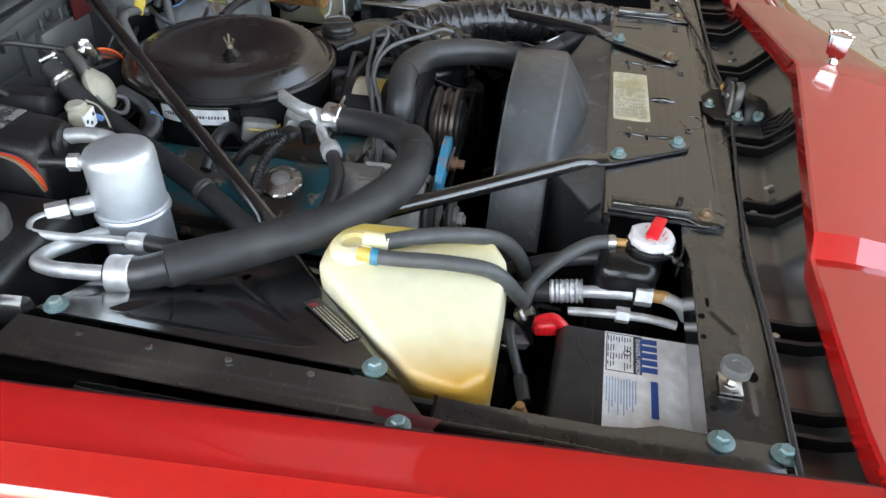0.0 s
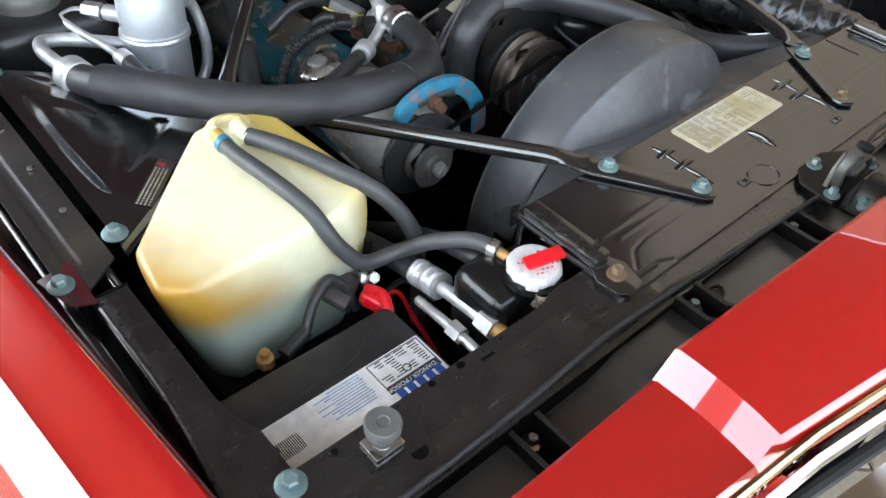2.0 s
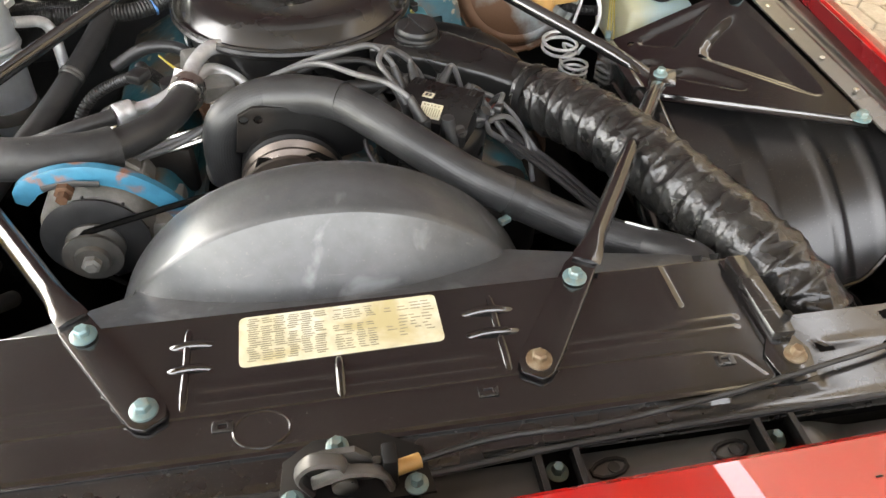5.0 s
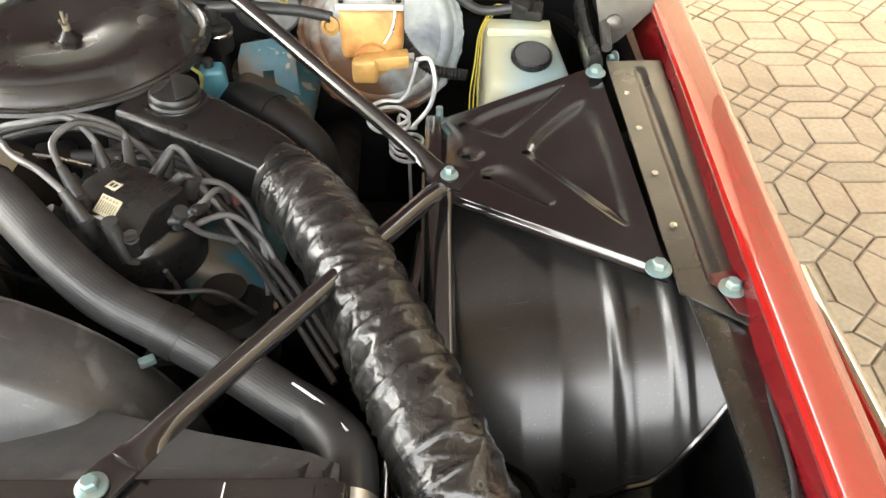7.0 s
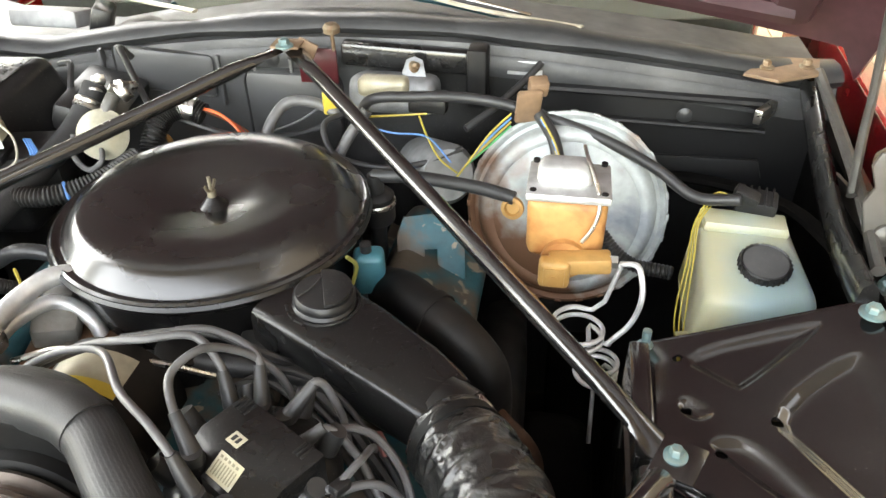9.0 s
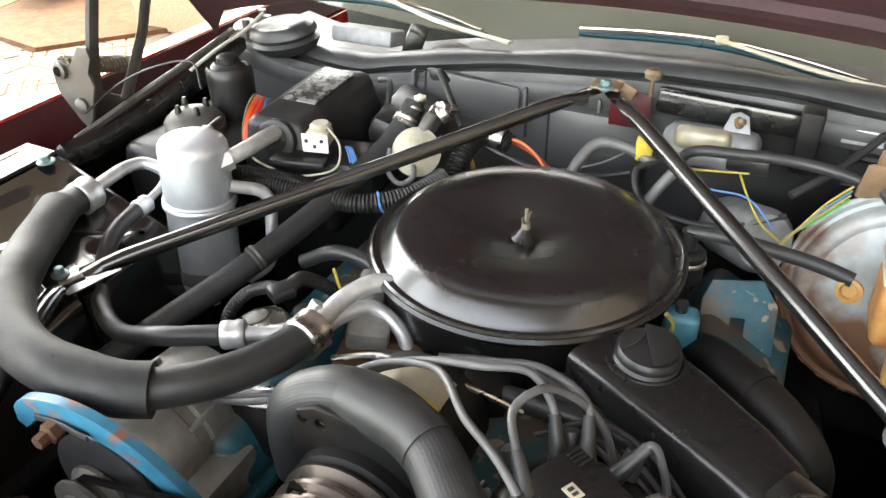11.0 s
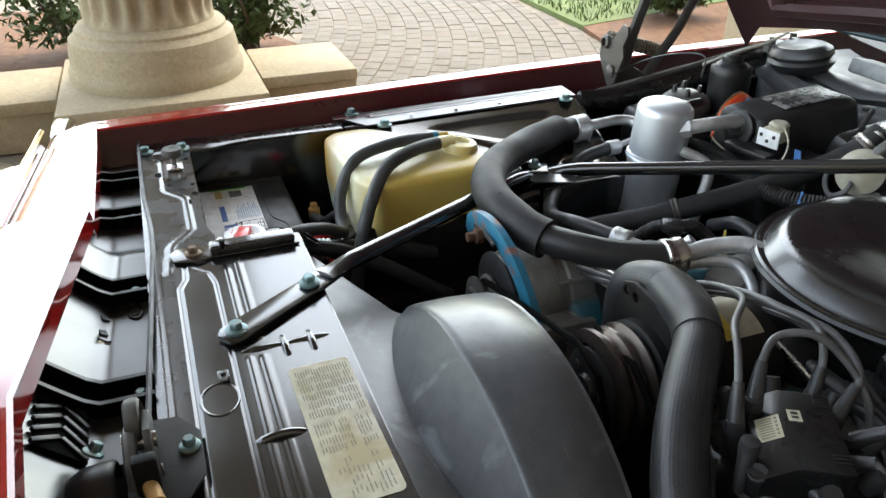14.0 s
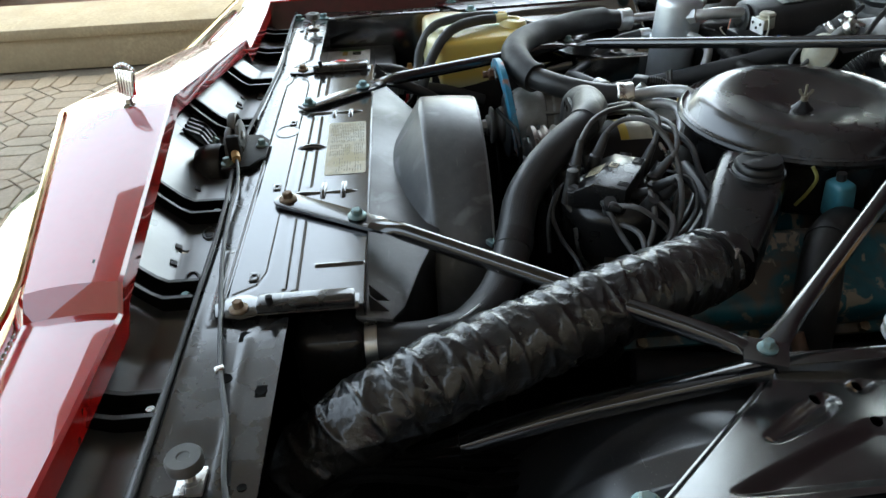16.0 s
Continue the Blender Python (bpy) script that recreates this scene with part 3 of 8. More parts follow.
def shrub(at, rx, ry, h, n, seed):
    rnd = random.Random(seed)
    s = thing("shrub", "dense green shrub with small leaves", "shrub", at, group="shrubs")
    stems, leaves = bmesh.new(), bmesh.new()
    for i in range(9):
        g = rnd.uniform(0, 6.28)
        top = Vector(at) + Vector((math.cos(g) * rx * rnd.uniform(0.3, 0.8), math.sin(g) * ry * rnd.uniform(0.3, 0.8), h * rnd.uniform(0.55, 0.95)))
        mid = Vector(at).lerp(top, 0.5) + Vector((rnd.uniform(-.08, .08), rnd.uniform(-.08, .08), 0))
        tube([Vector(at) + Vector((rnd.uniform(-.05, .05), rnd.uniform(-.05, .05), 0)), mid, top], lambda t: 0.014 * (1 - t) + 0.003, 5, 4, stems)
    for i in range(n):
        g, q = rnd.uniform(0, 6.28), rnd.random() ** 0.4
        z = rnd.uniform(0.12, 1.0)
        w = math.sin(min(1, z * 1.15) * 2.7) ** 0.5 * (0.8 + 0.3 * math.sin(g * 3 + seed) + 0.15 * math.sin(g * 7))
        c = Vector(at) + Vector((math.cos(g) * rx * q * w, math.sin(g) * ry * q * w, h * z))
        l = rnd.uniform(0.025, 0.05)
        r = Euler((rnd.uniform(-1, 1), rnd.uniform(-1, 1), rnd.uniform(0, 6.28))).to_matrix()
        leaves.faces.new([leaves.verts.new(c + r @ Vector(p)) for p in ((-l, 0, 0), (0, -l * .45, l * .12), (l, 0, 0), (0, l * .45, l * .12))])
    tagged(part("stem_cluster", stems, BARK, s), kind="stuff")
    me = bpy.data.meshes.new("leaves")
    leaves.to_mesh(me)
    leaves.free()
    me.materials.append(LEAF)
    o = new("leaves", me)
    o.parent, o.matrix_parent_inverse = s, s.matrix_world.inverted()


for i, (x, y, rx, ry, h) in enumerate(((-5.0, -0.5, .55, .75, 1.15), (-5.0, -1.7, .55, .75, 1.2), (-5.1, -2.9, .55, .75, 1.1), (-4.95, -4.2, .5, .8, 1.1), (-4.75, 0.55, .35, .42, 0.95),
                                       (-4.75, 3.9, .36, .36, 0.6), (-5.6, 5.6, .6, .6, 0.8), (-4.7, 5.2, .5, .5, 0.8), (-4.1, 5.2, .4, .4, 0.6))):
    shrub((x, y, 0.02), rx, ry, h, 2600, i)


# ---- the car's outer body ----
car = thing("car", "red vintage car with its bonnet raised", "car", (0, 1.0, 0))
FEN = [(.786, .895), (.800, .925), (.8055, .9585), (.8085, .9620), (.818, .9625), (.832, .959), (.862, .949), (.885, .937), (.892, .931), (.912, .903), (.930, .855), (.944, .78), (.952, .62), (.945, .42)]


def sweep_x(prof, ys, s, zf=lambda y: 0.0, xf=lambda y: 0.0):
    b = bmesh.new()
    rows = [[b.verts.new((s * (x + xf(y)), y, z + zf(y))) for x, z in prof] for y in ys]
    for a, c in zip(rows, rows[1:]):
        for k in range(len(prof) - 1):
            b.faces.new((a[k], a[k + 1], c[k + 1], c[k]))
    return b, rows


for s in (-1, 1):
    ys = [-0.20, -0.19, -0.1, 0, .2, .4, .6, .8, 1.0, 1.3, 1.6, 2.2]
    bend = lambda y: .075 * max(-.2, min(y, .7)) + (.02 * (y - .7) if y > .7 else 0)
    prof, flange = FEN[2:], [(.783, .885), (.797, .92), (.8030, .950), (.8052, .9582)]
    if s > 0:
        bend = lambda y: -.0205 + .053 * max(-.2, min(y, .7)) + (.03 * (y - .7) if y > .7 else 0)
        prof = [(x if x < .81 else .8085 + (x - .8085) * .78, z) for x, z in prof]
        flange = [(.8045, .885), (.8050, .93), (.8055, .9582)]
    else:
        prof = FEN[2:5] + [(.832, .9606), (.855, .9562), (.8660, .9545), (.8680, .9549), (.8700, .9536), (.888, .9480), (.901, .9410), (.916, .9180)] + FEN[10:]
    b, rows = sweep_x(prof, ys, s, xf=bend)
    b.faces.new([v for v in rows[0]])
    f = part("fender", b, RED, car, "glossy red front wing", crease=24)
    f.modifiers.new("wall", "SOLIDIFY").thickness = 0.002
    b, _ = sweep_x(flange, ys, s, xf=bend)
    # Same red paint as the wing, darkened for shade, more on the left.
    f = part("inner_flange", b, RED_MID if s > 0 else RED_IN, car, "red inner flange of the wing" if s > 0 else "red inner flange of the wing, darkened as if shaded")
    f.modifiers.new("wall", "SOLIDIFY").thickness = 0.002

# header panel across the nose: raised middle, steps, lower ends
b = bmesh.new()
rows = []
xs = sorted(set([-.81, -.72, -.6, -.5, -.462, -.452, -.440, -.430, -.40, -.3, -.2, -.1, -.04, 0, .04, .1, .2, .3, .40, .430, .440, .452, .462, .5, .6, .72, .81]))
for x in xs:
    a = abs(x)
    mid = max(0.0, 1 - a / .43)
    up = 1.0 if a <= .430 else max(0.0, 1 - (a - .430) / .022)
    yi = -.180 - .035 * mid
    yf = -.290 - .085 * mid + max(0, a - .45) * .10
    zi = lerp(.957, .983 + .046 * mid, up) + max(0, a - .70) * .12
    zf = lerp(.950, .974 + .046 * mid, up)
    row = [(x, yi, zi - .03), (x, yi, zi - .003), (x, yi - .004, zi)]
    for k in (.25, .5, .75):
        row.append((x, lerp(yi, yf, k), lerp(zi, zf, k) + .004 * math.sin(k * math.pi)))
    row += [(x, yf + .004, zf), (x, yf - .003, zf - .006), (x, yf - .012, zf - .022)]
    rows.append([b.verts.new(p) for p in row])
for p, q in zip(rows, rows[1:]):
    for k in range(len(p) - 1):
        b.faces.new((p[k], q[k], q[k + 1], p[k + 1]))
hp = part("header_panel", b, RED, car, "red header panel with a raised middle", crease=22)
hp.modifiers.new("wall", "SOLIDIFY").thickness = 0.002


def front_line(off_y, z):
    pts = []
    for x in [i * .05 for i in range(-16, 17)]:
        mid = max(0.0, 1 - abs(x) / .43)
        pts.append((x, -.302 - .085 * mid + max(0, abs(x) - .45) * .10 - off_y, z + .046 * mid))
    return pts


# Plain chrome; the gold colour stands for the tan stone it reflects.
part("edge_trim", tube(front_line(-.003, .966), .0045, 8, 1), mat("chrome_gold_reflection", (.76, .60, .34), .12, 1.0, vary=.03), car, "chrome nose edge trim, a warm reflection in its colour")
part("chrome_trim", tube(front_line(.006, .938), .008, 8, 1), CHROME, car, "chrome trim under the nose")
b = bmesh.new()
for i in range(160):
    x = lerp(-.8, .8, i / 159)
    mid = max(0.0, 1 - abs(x) / .43)
    y = -.300 - .085 * mid + max(0, abs(x) - .45) * .10
    box(.006, .006, .055, Matrix.Translation((x, y, .912 + .040 * mid)) @ pose(0, 0, 0, 0, 18, 0), 0, bm=b)
part("grille_bars", b, CHROME, car, "bright ribbed grille bars")
part("grille_backing", tube([(p[0], p[1] + .02, p[2]) for p in front_line(0, .885)], .04, 8, 1, sx=.25), DARK, car)
part("rub_strip", tube(front_line(.014, .880), .007, 8, 1), DARK, car, "black strip above the bumper")
bp_prof = [(.0, .872), (-.03, .870), (-.10, .862), (-.125, .845), (-.132, .80), (-.132, .66), (-.09, .60), (0, .59)]
b = bmesh.new()
rows = []
for fx, fy, fz in front_line(.018, 0.0):
    k = .12 * max(0, abs(fx) - .6) ** 2 * 4
    rows.append([b.verts.new((fx * 1.16, fy + dy + k, z)) for dy, z in bp_prof])
for p, q in zip(rows, rows[1:]):
    for k in range(len(p) - 1):
        b.faces.new((p[k], q[k], q[k + 1], p[k + 1]))
part("bumper", b, CHROME, car, "chrome front bumper").modifiers.new("wall", "SOLIDIFY").thickness = 0.004
for s in (-1, 1):
    part("side_moulding", tube([(s * ((.948 if s < 0 else .893) + (.075 if s < 0 else .053) * max(-.2, min(y, .7))), y, .815) for y in (-.17, 0, .2, .4, .6, .9, 1.3, 2.0)], .014, 10, 4, sx=.5, sz=1.0), CHROME, car, "chrome moulding along the wing")
    lx = .958 if s < 0 else .912
    lamp = part("side_lamp", box(.016, .25, .115, pose(s * lx, .25, .808, 0, s * 7, 0), .005), CHROME, car, "chrome framed cornering lamp")
    part("lamp_lens", box(.010, .21, .080, pose(s * (lx + .006), .25, .808, 0, s * 7, 0), .003), LENS, lamp, "clear ribbed lens")
    for i in range(9):
        part("lens_rib", box(.006, .004, .078, pose(s * (lx + .010), .16 + i * .0225, .808, 0, s * 7, 25), .001), CHROME, lamp)
    part("nose_side", box(.10, .04, .30, Matrix.Translation((s * .87, -.24, .80)), .01), CHROME, car)

# hood ornament
orn = thing("hood_ornament", "chrome standing crest ornament on the red nose", "ornament", (.019, -.276, 1.018))
part("foot", lathe([(.024, 0), (.024, .003), (.017, .007), (.008, .010), (.006, .016), (0, .016)], Matrix.Translation((.019, -.276, 1.018)), 24), CHROME, orn)
OM = pose(.019, -.276, 1.030, 80, 0, 62)
part("crest", prism([(-.004, 0), (.004, 0), (.015, .014), (.018, .044), (-.018, .044), (-.015, .014)], -.002, .002, OM, .001), CHROME, orn, "ribbed chrome crest")
for i in range(6):
    part("crest_rib", box(.0016, .034, .0064, OM @ Matrix.Translation((-.0135 + i * .0054, .027, 0)), .0004), CHROME, orn)
for i in range(7):
    part("crown_bead", lathe([(0, -.0036), (.0036, 0), (0, .0036)], OM @ Matrix.Translation((-.0165 + i * .0055, .047 + .006 * math.cos((i - 3) * .5), 0)), 8), CHROME, orn)

# hood, raised on its hinges
th = radians(54)
hy, hz = 1.20, 1.115


def hood_pt(x, d, lift=0.0):
    drop = .085 * (abs(x) / .80) ** 2 + lift
    return Vector((x, hy - d * math.cos(th) - drop * math.sin(th) * .3, hz + d * math.sin(th) - drop))


b = bmesh.new()
xs = [i * .08 - .80 for i in range(21)]
rows = [[b.verts.new(hood_pt(x, d)) for d in (-.01, .1, .4, .8, 1.2, 1.4)] for x in [-.83] + xs + [.83]]
for v in rows[0] + rows[-1]:
    v.co.z -= .045
for p, q in zip(rows, rows[1:]):
    for k in range(5):
        b.faces.new((p[k], q[k], q[k + 1], p[k + 1]))
hood = part("hood", b, MAROON, car, "raised bonnet, dark red underneath")
hood.modifiers.new("wall", "SOLIDIFY").thickness = 0.010
for x in (-.70, .70):
    part("hood_rib", tube([hood_pt(x, d, .02) for d in (.05, .5, 1.0, 1.38)], .03, 8, 4, sx=1.2, sz=.6), MAROON, hood)
part("hood_rib", tube([hood_pt(x, .06, .02) for x in (-.70, -.3, .3, .70)], .03, 8, 4, sx=1.2, sz=.6), MAROON, hood)

# cowl, seal, firewall, windscreen
COWLY = 1.115


def cowl_line(dy, dz, n=32):
    """The cowl's front edge: highest near the middle, falling and wrapping back towards the wings."""
    out = []
    for i in range(n + 1):
        x = lerp(-.80, .80, i / n)
        k = min(1.0, ((x - .15) / .60) ** 2)
        back = .09 * max(0, (-x - .45) / .35) ** 2 + .05 * max(0, (x - .4) / .4) ** 2
        out.append((x, COWLY + dy + back, 1.022 + dz - .065 * k))
    return out


b = bmesh.new()
prof = [(.0, -.70), (.0, -.04), (.0, -.022)]
ls = [cowl_line(dy, dz) for dy, dz in prof]
vs = [[b.verts.new(p) for p in l] for l in ls]
for a, c in zip(vs, vs[1:]):
    for k in range(len(a) - 1):
        b.faces.new((a[k], a[k + 1], c[k + 1], c[k]))
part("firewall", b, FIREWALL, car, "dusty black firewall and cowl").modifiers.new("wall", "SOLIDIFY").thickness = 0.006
b = bmesh.new()
ls = [cowl_line(dy, dz) for dy, dz in ((-.001, -.05), (-.001, -.012), (.004, 0.0), (.06, .004), (.12, -.01), (.26, -.015))]
vs = [[b.verts.new(p) for p in l] for l in ls]
for a, c in zip(vs, vs[1:]):
    for k in range(len(a) - 1):
        b.faces.new((a[k], a[k + 1], c[k + 1], c[k]))
part("cowl", b, COWLGREY, car, "dusty grey cowl panel").modifiers.new("wall", "SOLIDIFY").thickness = 0.004
part("cowl_seal", tube(cowl_line(.035, .012), lambda t: .019 + .004 * math.sin(t * 37) * math.sin(t * 11), 10, 2, sx=1.5, sz=.85), RUBBER, car, "wavy black rubber cowl seal")
part("cowl_flange", tube(cowl_line(-.004, -.03), .008, 8, 1, sx=.6, sz=2.2), COWLGREY, car)
b = bmesh.new()
rows = [[b.verts.new((x, 1.33 + .12 * (x / .8) ** 2 + .60 * k, .975 + .45 * k)) for k in (0, .5, 1)] for x in [i * .1 - .8 for i in range(17)]]
for p, q in zip(rows, rows[1:]):
    for k in range(2):
        b.faces.new((p[k], q[k], q[k + 1], p[k + 1]))
ws = part("windshield", b, GLASS, car, "sloping windscreen with its grey-green reflection tinted in")
ws.modifiers.new("wall", "SOLIDIFY").thickness = 0.005
# Lightened to grey-green to help the windscreen look reflective.
part("dashboard", box(1.5, .55, .3, Matrix.Translation((0, 1.80, .85)), .03), mat("grey_dashboard", (.11, .115, .095), .6, tint=(.08, .08, .07), scale=5), car, "padded dashboard, grey-green to suit the windscreen's reflection")
part("cabin_back", box(1.7, .05, .8, Matrix.Translation((0, 2.5, 1.0)), .01), DARK, car)
part("roof_edge", box(1.5, .5, .04, Matrix.Translation((0, 2.3, 1.46)), .015), RED, car, "red roof")
TEALRUB = mat("teal_rubber", (.012, .055, .07), .35, vary=.1)
for x0, x1, y, hx, hy_ in ((-.72, -.27, 1.29, -.19, 1.16), (-.115, .34, 1.285, .42, 1.16)):
    mx = lerp(x0, x1, .52)
    arm = part("wiper_arm", tube([(hx, hy_, 1.036), (lerp(hx, mx, .5), 1.21, 1.038), (mx, y - .004, 1.044)], .0075, 8, 6, sz=.35), VALVE, car, "pale flat wiper arm")
    part("wiper_blade", tube([(x0, y + .012, 1.030), (lerp(x0, x1, .25), y + .014, 1.037), (mx, y + .002, 1.041), (lerp(x0, x1, .75), y - .022, 1.036), (x1, y - .058, 1.026)], .0045, 8, 8, sx=.9, sz=1.2), CHROME, arm, "bright wiper blade")
    part("wiper_rubber", tube([(x0, y + .018, 1.022), (mx, y + .010, 1.030), (x1, y - .050, 1.016)], .008, 8, 10, sx=1.2, sz=.8), TEALRUB, arm, "teal wiper rubber")
    part("arm_clip", box(.020, .016, .012, pose(mx, y, 1.044, 0, 0, 15), .003), VALVE, arm)
part("cowl_rubber_stop", lathe([(.003, 0), (.003, .028), (.012, .028), (.013, .036), (.009, .041), (0, .041)], Matrix.Translation((.058, 1.085, 1.012)), 16), BOLTRUST, car, "rusty adjusting stop")

# wheelhouse on the driver's side
def arch(x, y):
    z = .462 + math.sqrt(max(.0, .42 ** 2 - (y - .52) ** 2)) + .60 * max(0, x - .64) - .25 * max(0, .60 - x)
    top = .868 + (x - .49) * .16
    z = top - .03 * math.log(1 + math.exp((top - z) / .03)) if z < top + .3 else top
    for bx in (.700, .752):
        d = abs(x - bx + (y - .3) * .06)
        if d < .010:
            z += .005 * (1 - (d / .010) ** 2)
    return z


def arch_front(x):
    return .172 + .04 * max(0, (x - .72) / .08) ** 1.6


b = bmesh.new()
rows = []
for i in range(91):
    x = lerp(.49, .80, i / 90)
    rows.append([b.verts.new((x, y, arch(x, y))) for y in [lerp(arch_front(x), .58, j / 34) for j in range(35)]])
for p, q in zip(rows, rows[1:]):
    for k in range(34):
        b.faces.new((p[k], q[k], q[k + 1], p[k + 1]))
wh = part("wheelhouse", b, WHEELP, car, "glossy black ribbed wheelhouse panel", crease=60)
wh.modifiers.new("wall", "SOLIDIFY").thickness = 0.003
part("wheelhouse_edge", tube([(x, arch_front(x) - .002, arch(x, arch_front(x)) + .001) for x in [lerp(.50, .80, i / 16) for i in range(17)]], .004, 8, 2), BLACK, car)
for s in (-1, 1):
    part("inner_apron", box(.012, .86, .62, Matrix.Translation((s * .800, .175, .60)), .003), BLACK, car)
    # These bay panels carry the deep shade in a near-black colour.
    part("apron_rear", box(.02, .80, .62, Matrix.Translation((s * .79, .97, .60)), .004), GRIME_SHADE, car)
    part("frame_rail", box(.10, 1.5, .12, Matrix.Translation((s * .46, .45, .42)), .02), GRIME_SHADE, car)
part("undertray", box(1.62, 1.65, .02, Matrix.Translation((0, .50, .295)), 0), GRIME_SHADE, car)
part("bay_front", box(1.56, .02, .56, Matrix.Translation((0, -.10, .61)), 0), GRIME_SHADE, car)

for s in (-1, 1):
    for y in (.60, 3.7):
        w = part("wheel", lathe([(.20, -.10), (.34, -.10), (.36, -.07), (.36, .07), (.34, .10), (.20, .10), (.18, .06), (0, .05)], pose(s * .84, y, .36, 0, 90, 0), 40), RUBBER, car, "black tyre")
part("rear_body", box(1.86, 2.6, .55, Matrix.Translation((0, 3.5, .68)), .08, 3), RED, car, "red rear body")

# ---- front sheet metal ----
sup = thing("radiator_support", "glossy black radiator support panel across the bay", "support panel", (0, -.08, .92))
ZP = .926


def strip(x0, x1, y0, y1, z):
    return lambda u, v: Vector((lerp(x0, x1, u), lerp(y0, y1, v), z))


beads = [([(-.79, -.118), (.79, -.112)], .006, .0010), ([(-.70, -.088), (-.58, -.088), (-.545, -.062), (-.44, -.062), (-.40, -.09), (-.33, -.098)], .006, .0010),
         ([(.47, -.052), (.72, -.048)], .007, .0009), ([(.30, -.098), (.44, -.094)], .005, .003)]
holes = [(-.645, -.093, .012), (-.557, -.048, .006), (-.592, -.048, .005), (-.70, -.050, .005), (.534, -.064, .010), (.556, -.026, .009), (.673, -.026, .006)]
b = stamped(lambda u, v: Vector((lerp(-.785, .785, u), lerp(-.124, -.036 - .007 * max(0.0, min(1.0, (-.415 - lerp(-.785, .785, u)) / .03)), v), ZP)), 320, 24, beads)
part("front_strip", b, BLACK_WORN, sup)
b = stamped(strip(.44, .785, -.036, -.012, ZP), 70, 5)
part("inner_lip", b, BLACK_WORN, sup)
# Holes are not cut: near-black discs stand for the shade inside.
for hx, hy_, hr in holes:
    hr *= .62
    hole = part("bolt_hole", lathe([(hr * 1.12, 0), (hr * 1.08, .0009), (hr, .0007), (0, .0007)], Matrix.Translation((hx, hy_, ZP)), 22), GRIME_SHADE, sup)
for x, y in ((.556, -.026), (.470, -.055), (-.53, -.060)):
    part("oval_hole", tube([(x - .008, y, ZP), (x + .008, y, ZP)], .0055, 12, 3, sz=.12), GRIME_SHADE, sup)
part("front_drop", box(1.20, .003, .05, Matrix.Translation((.18, -.036, .899)), 0), BLACK, sup)
part("front_drop", box(.36, .003, .05, Matrix.Translation((-.60, -.0435, .899)), 0), BLACK, sup)
for s in (-1, 1):
    if s > 0:
        b = prism([(.735, -.125), (.805, -.125), (.805, .32), (.775, .34), (.752, .30), (.752, .05), (.735, -.01)], .921, .9255, bevel=.001)
    else:
        b = prism([(-.735, -.125), (-.798, -.125), (-.794, -.04), (-.787, .02), (-.783, .06), (-.782, .228), (-.748, .228), (-.748, .06), (-.744, .03), (-.735, .005)], .9215, .9265, bevel=.002)
    part("corner_rail", b, BLACK_WORN, sup)
    part("rail_lip", tube([(s * .735, -.02, .922), (s * .752, .05, .922), (s * .752, .29, .922)], .003, 8, 6), PLASTIC, sup)
    bolt((s * .744, -.053, ZP + .001), BOLTBLUE, sup, .0125)
    bolt((s * .747, -.112, ZP + .001), BOLTBLUE, sup, .0125)
part("rail_side", box(.005, .30, .075, Matrix.Translation((-.7815, .110, .888)), .002), BLACK_WORN, sup, "turned-down black edge of the rail")
part("rail_bead", tube([(-.793, -.05, .9245), (-.785, .02, .9245), (-.7815, .06, .9245), (-.7805, .228, .9245)], .0032, 8, 6), BLACK_WORN, sup, "rounded outer edge of the rail")
part("rail_joint", box(.036, .003, .008, Matrix.Translation((-.765, .2295, .9235)), .001), GRIME_SHADE, sup, "seam where the rail meets the brace")
part("battery_side_wall", box(.004, .33, .16, Matrix.Translation((-.757, .12, .845)), .001), BLACK, sup)

# rubber buffers of the hood
for x in (-.665, .665):
    k = thing("hood_buffer", "grey rubber bonnet buffer on a threaded post", "buffer", (x, -.069, ZP), group="bonnet buffers")
    part("post", lathe([(.009, 0), (.009, .006), (.005, .007), (.005, .024)], Matrix.Translation((x, -.069, ZP)), 8), STEEL, k)
    part("foot_plate", box(.03, .024, .004, Matrix.Translation((x, -.069, ZP + .003)), .001), STEEL, k)
    part("rubber_pad", lathe([(.010, .020), (.0155, .023), (.0160, .032), (.0145, .0345), (.006, .0345), (.005, .0335), (0, .0335)], Matrix.Translation((x, -.069, ZP)), 28), GREYRUB, k)

# top cover over the radiator
def rounded_box(w, h, r):
    """Outline of a card with round corners."""
    out = []
    for cx, cy, a0 in ((w / 2 - r, h / 2 - r, 0), (r - w / 2, h / 2 - r, 90), (r - w / 2, r - h / 2, 180), (w / 2 - r, r - h / 2, 270)):
        out += [(cx + r * math.cos(radians(a0 + k * 22.5)), cy + r * math.sin(radians(a0 + k * 22.5))) for k in range(5)]
    return out


cov = thing("radiator_cover", "glossy black pressed radiator top cover with bolts", "cover panel", (0, 0, .93))
ZC = .9305
cb = [([(-.325, -.016), (-.150, -.016)], .0055, .0006), ([(-.112, -.016), (.140, -.014)], .0055, .0006), ([(.178, -.014), (.395, -.010)], .0055, .0006),
      ([(-.305, -.030), (-.190, -.030)], .0042, .0005), ([(-.115, -.030), (.152, -.030)], .0042, .0005), ([(.222, -.026), (.392, -.022)], .0042, .0005),
      ([(-.325, -.072), (-.305, -.052), (-.28, -.047), (.355, -.045), (.382, -.053), (.398, -.078)], .0022, -.0006),
      ([(-.365, -.078), (-.30, -.080), (-.28, -.0885), (.40, -.0865), (.42, -.078)], .003, -.0010), ([(.348, .012), (.348, .068)], .0025, .0016)]
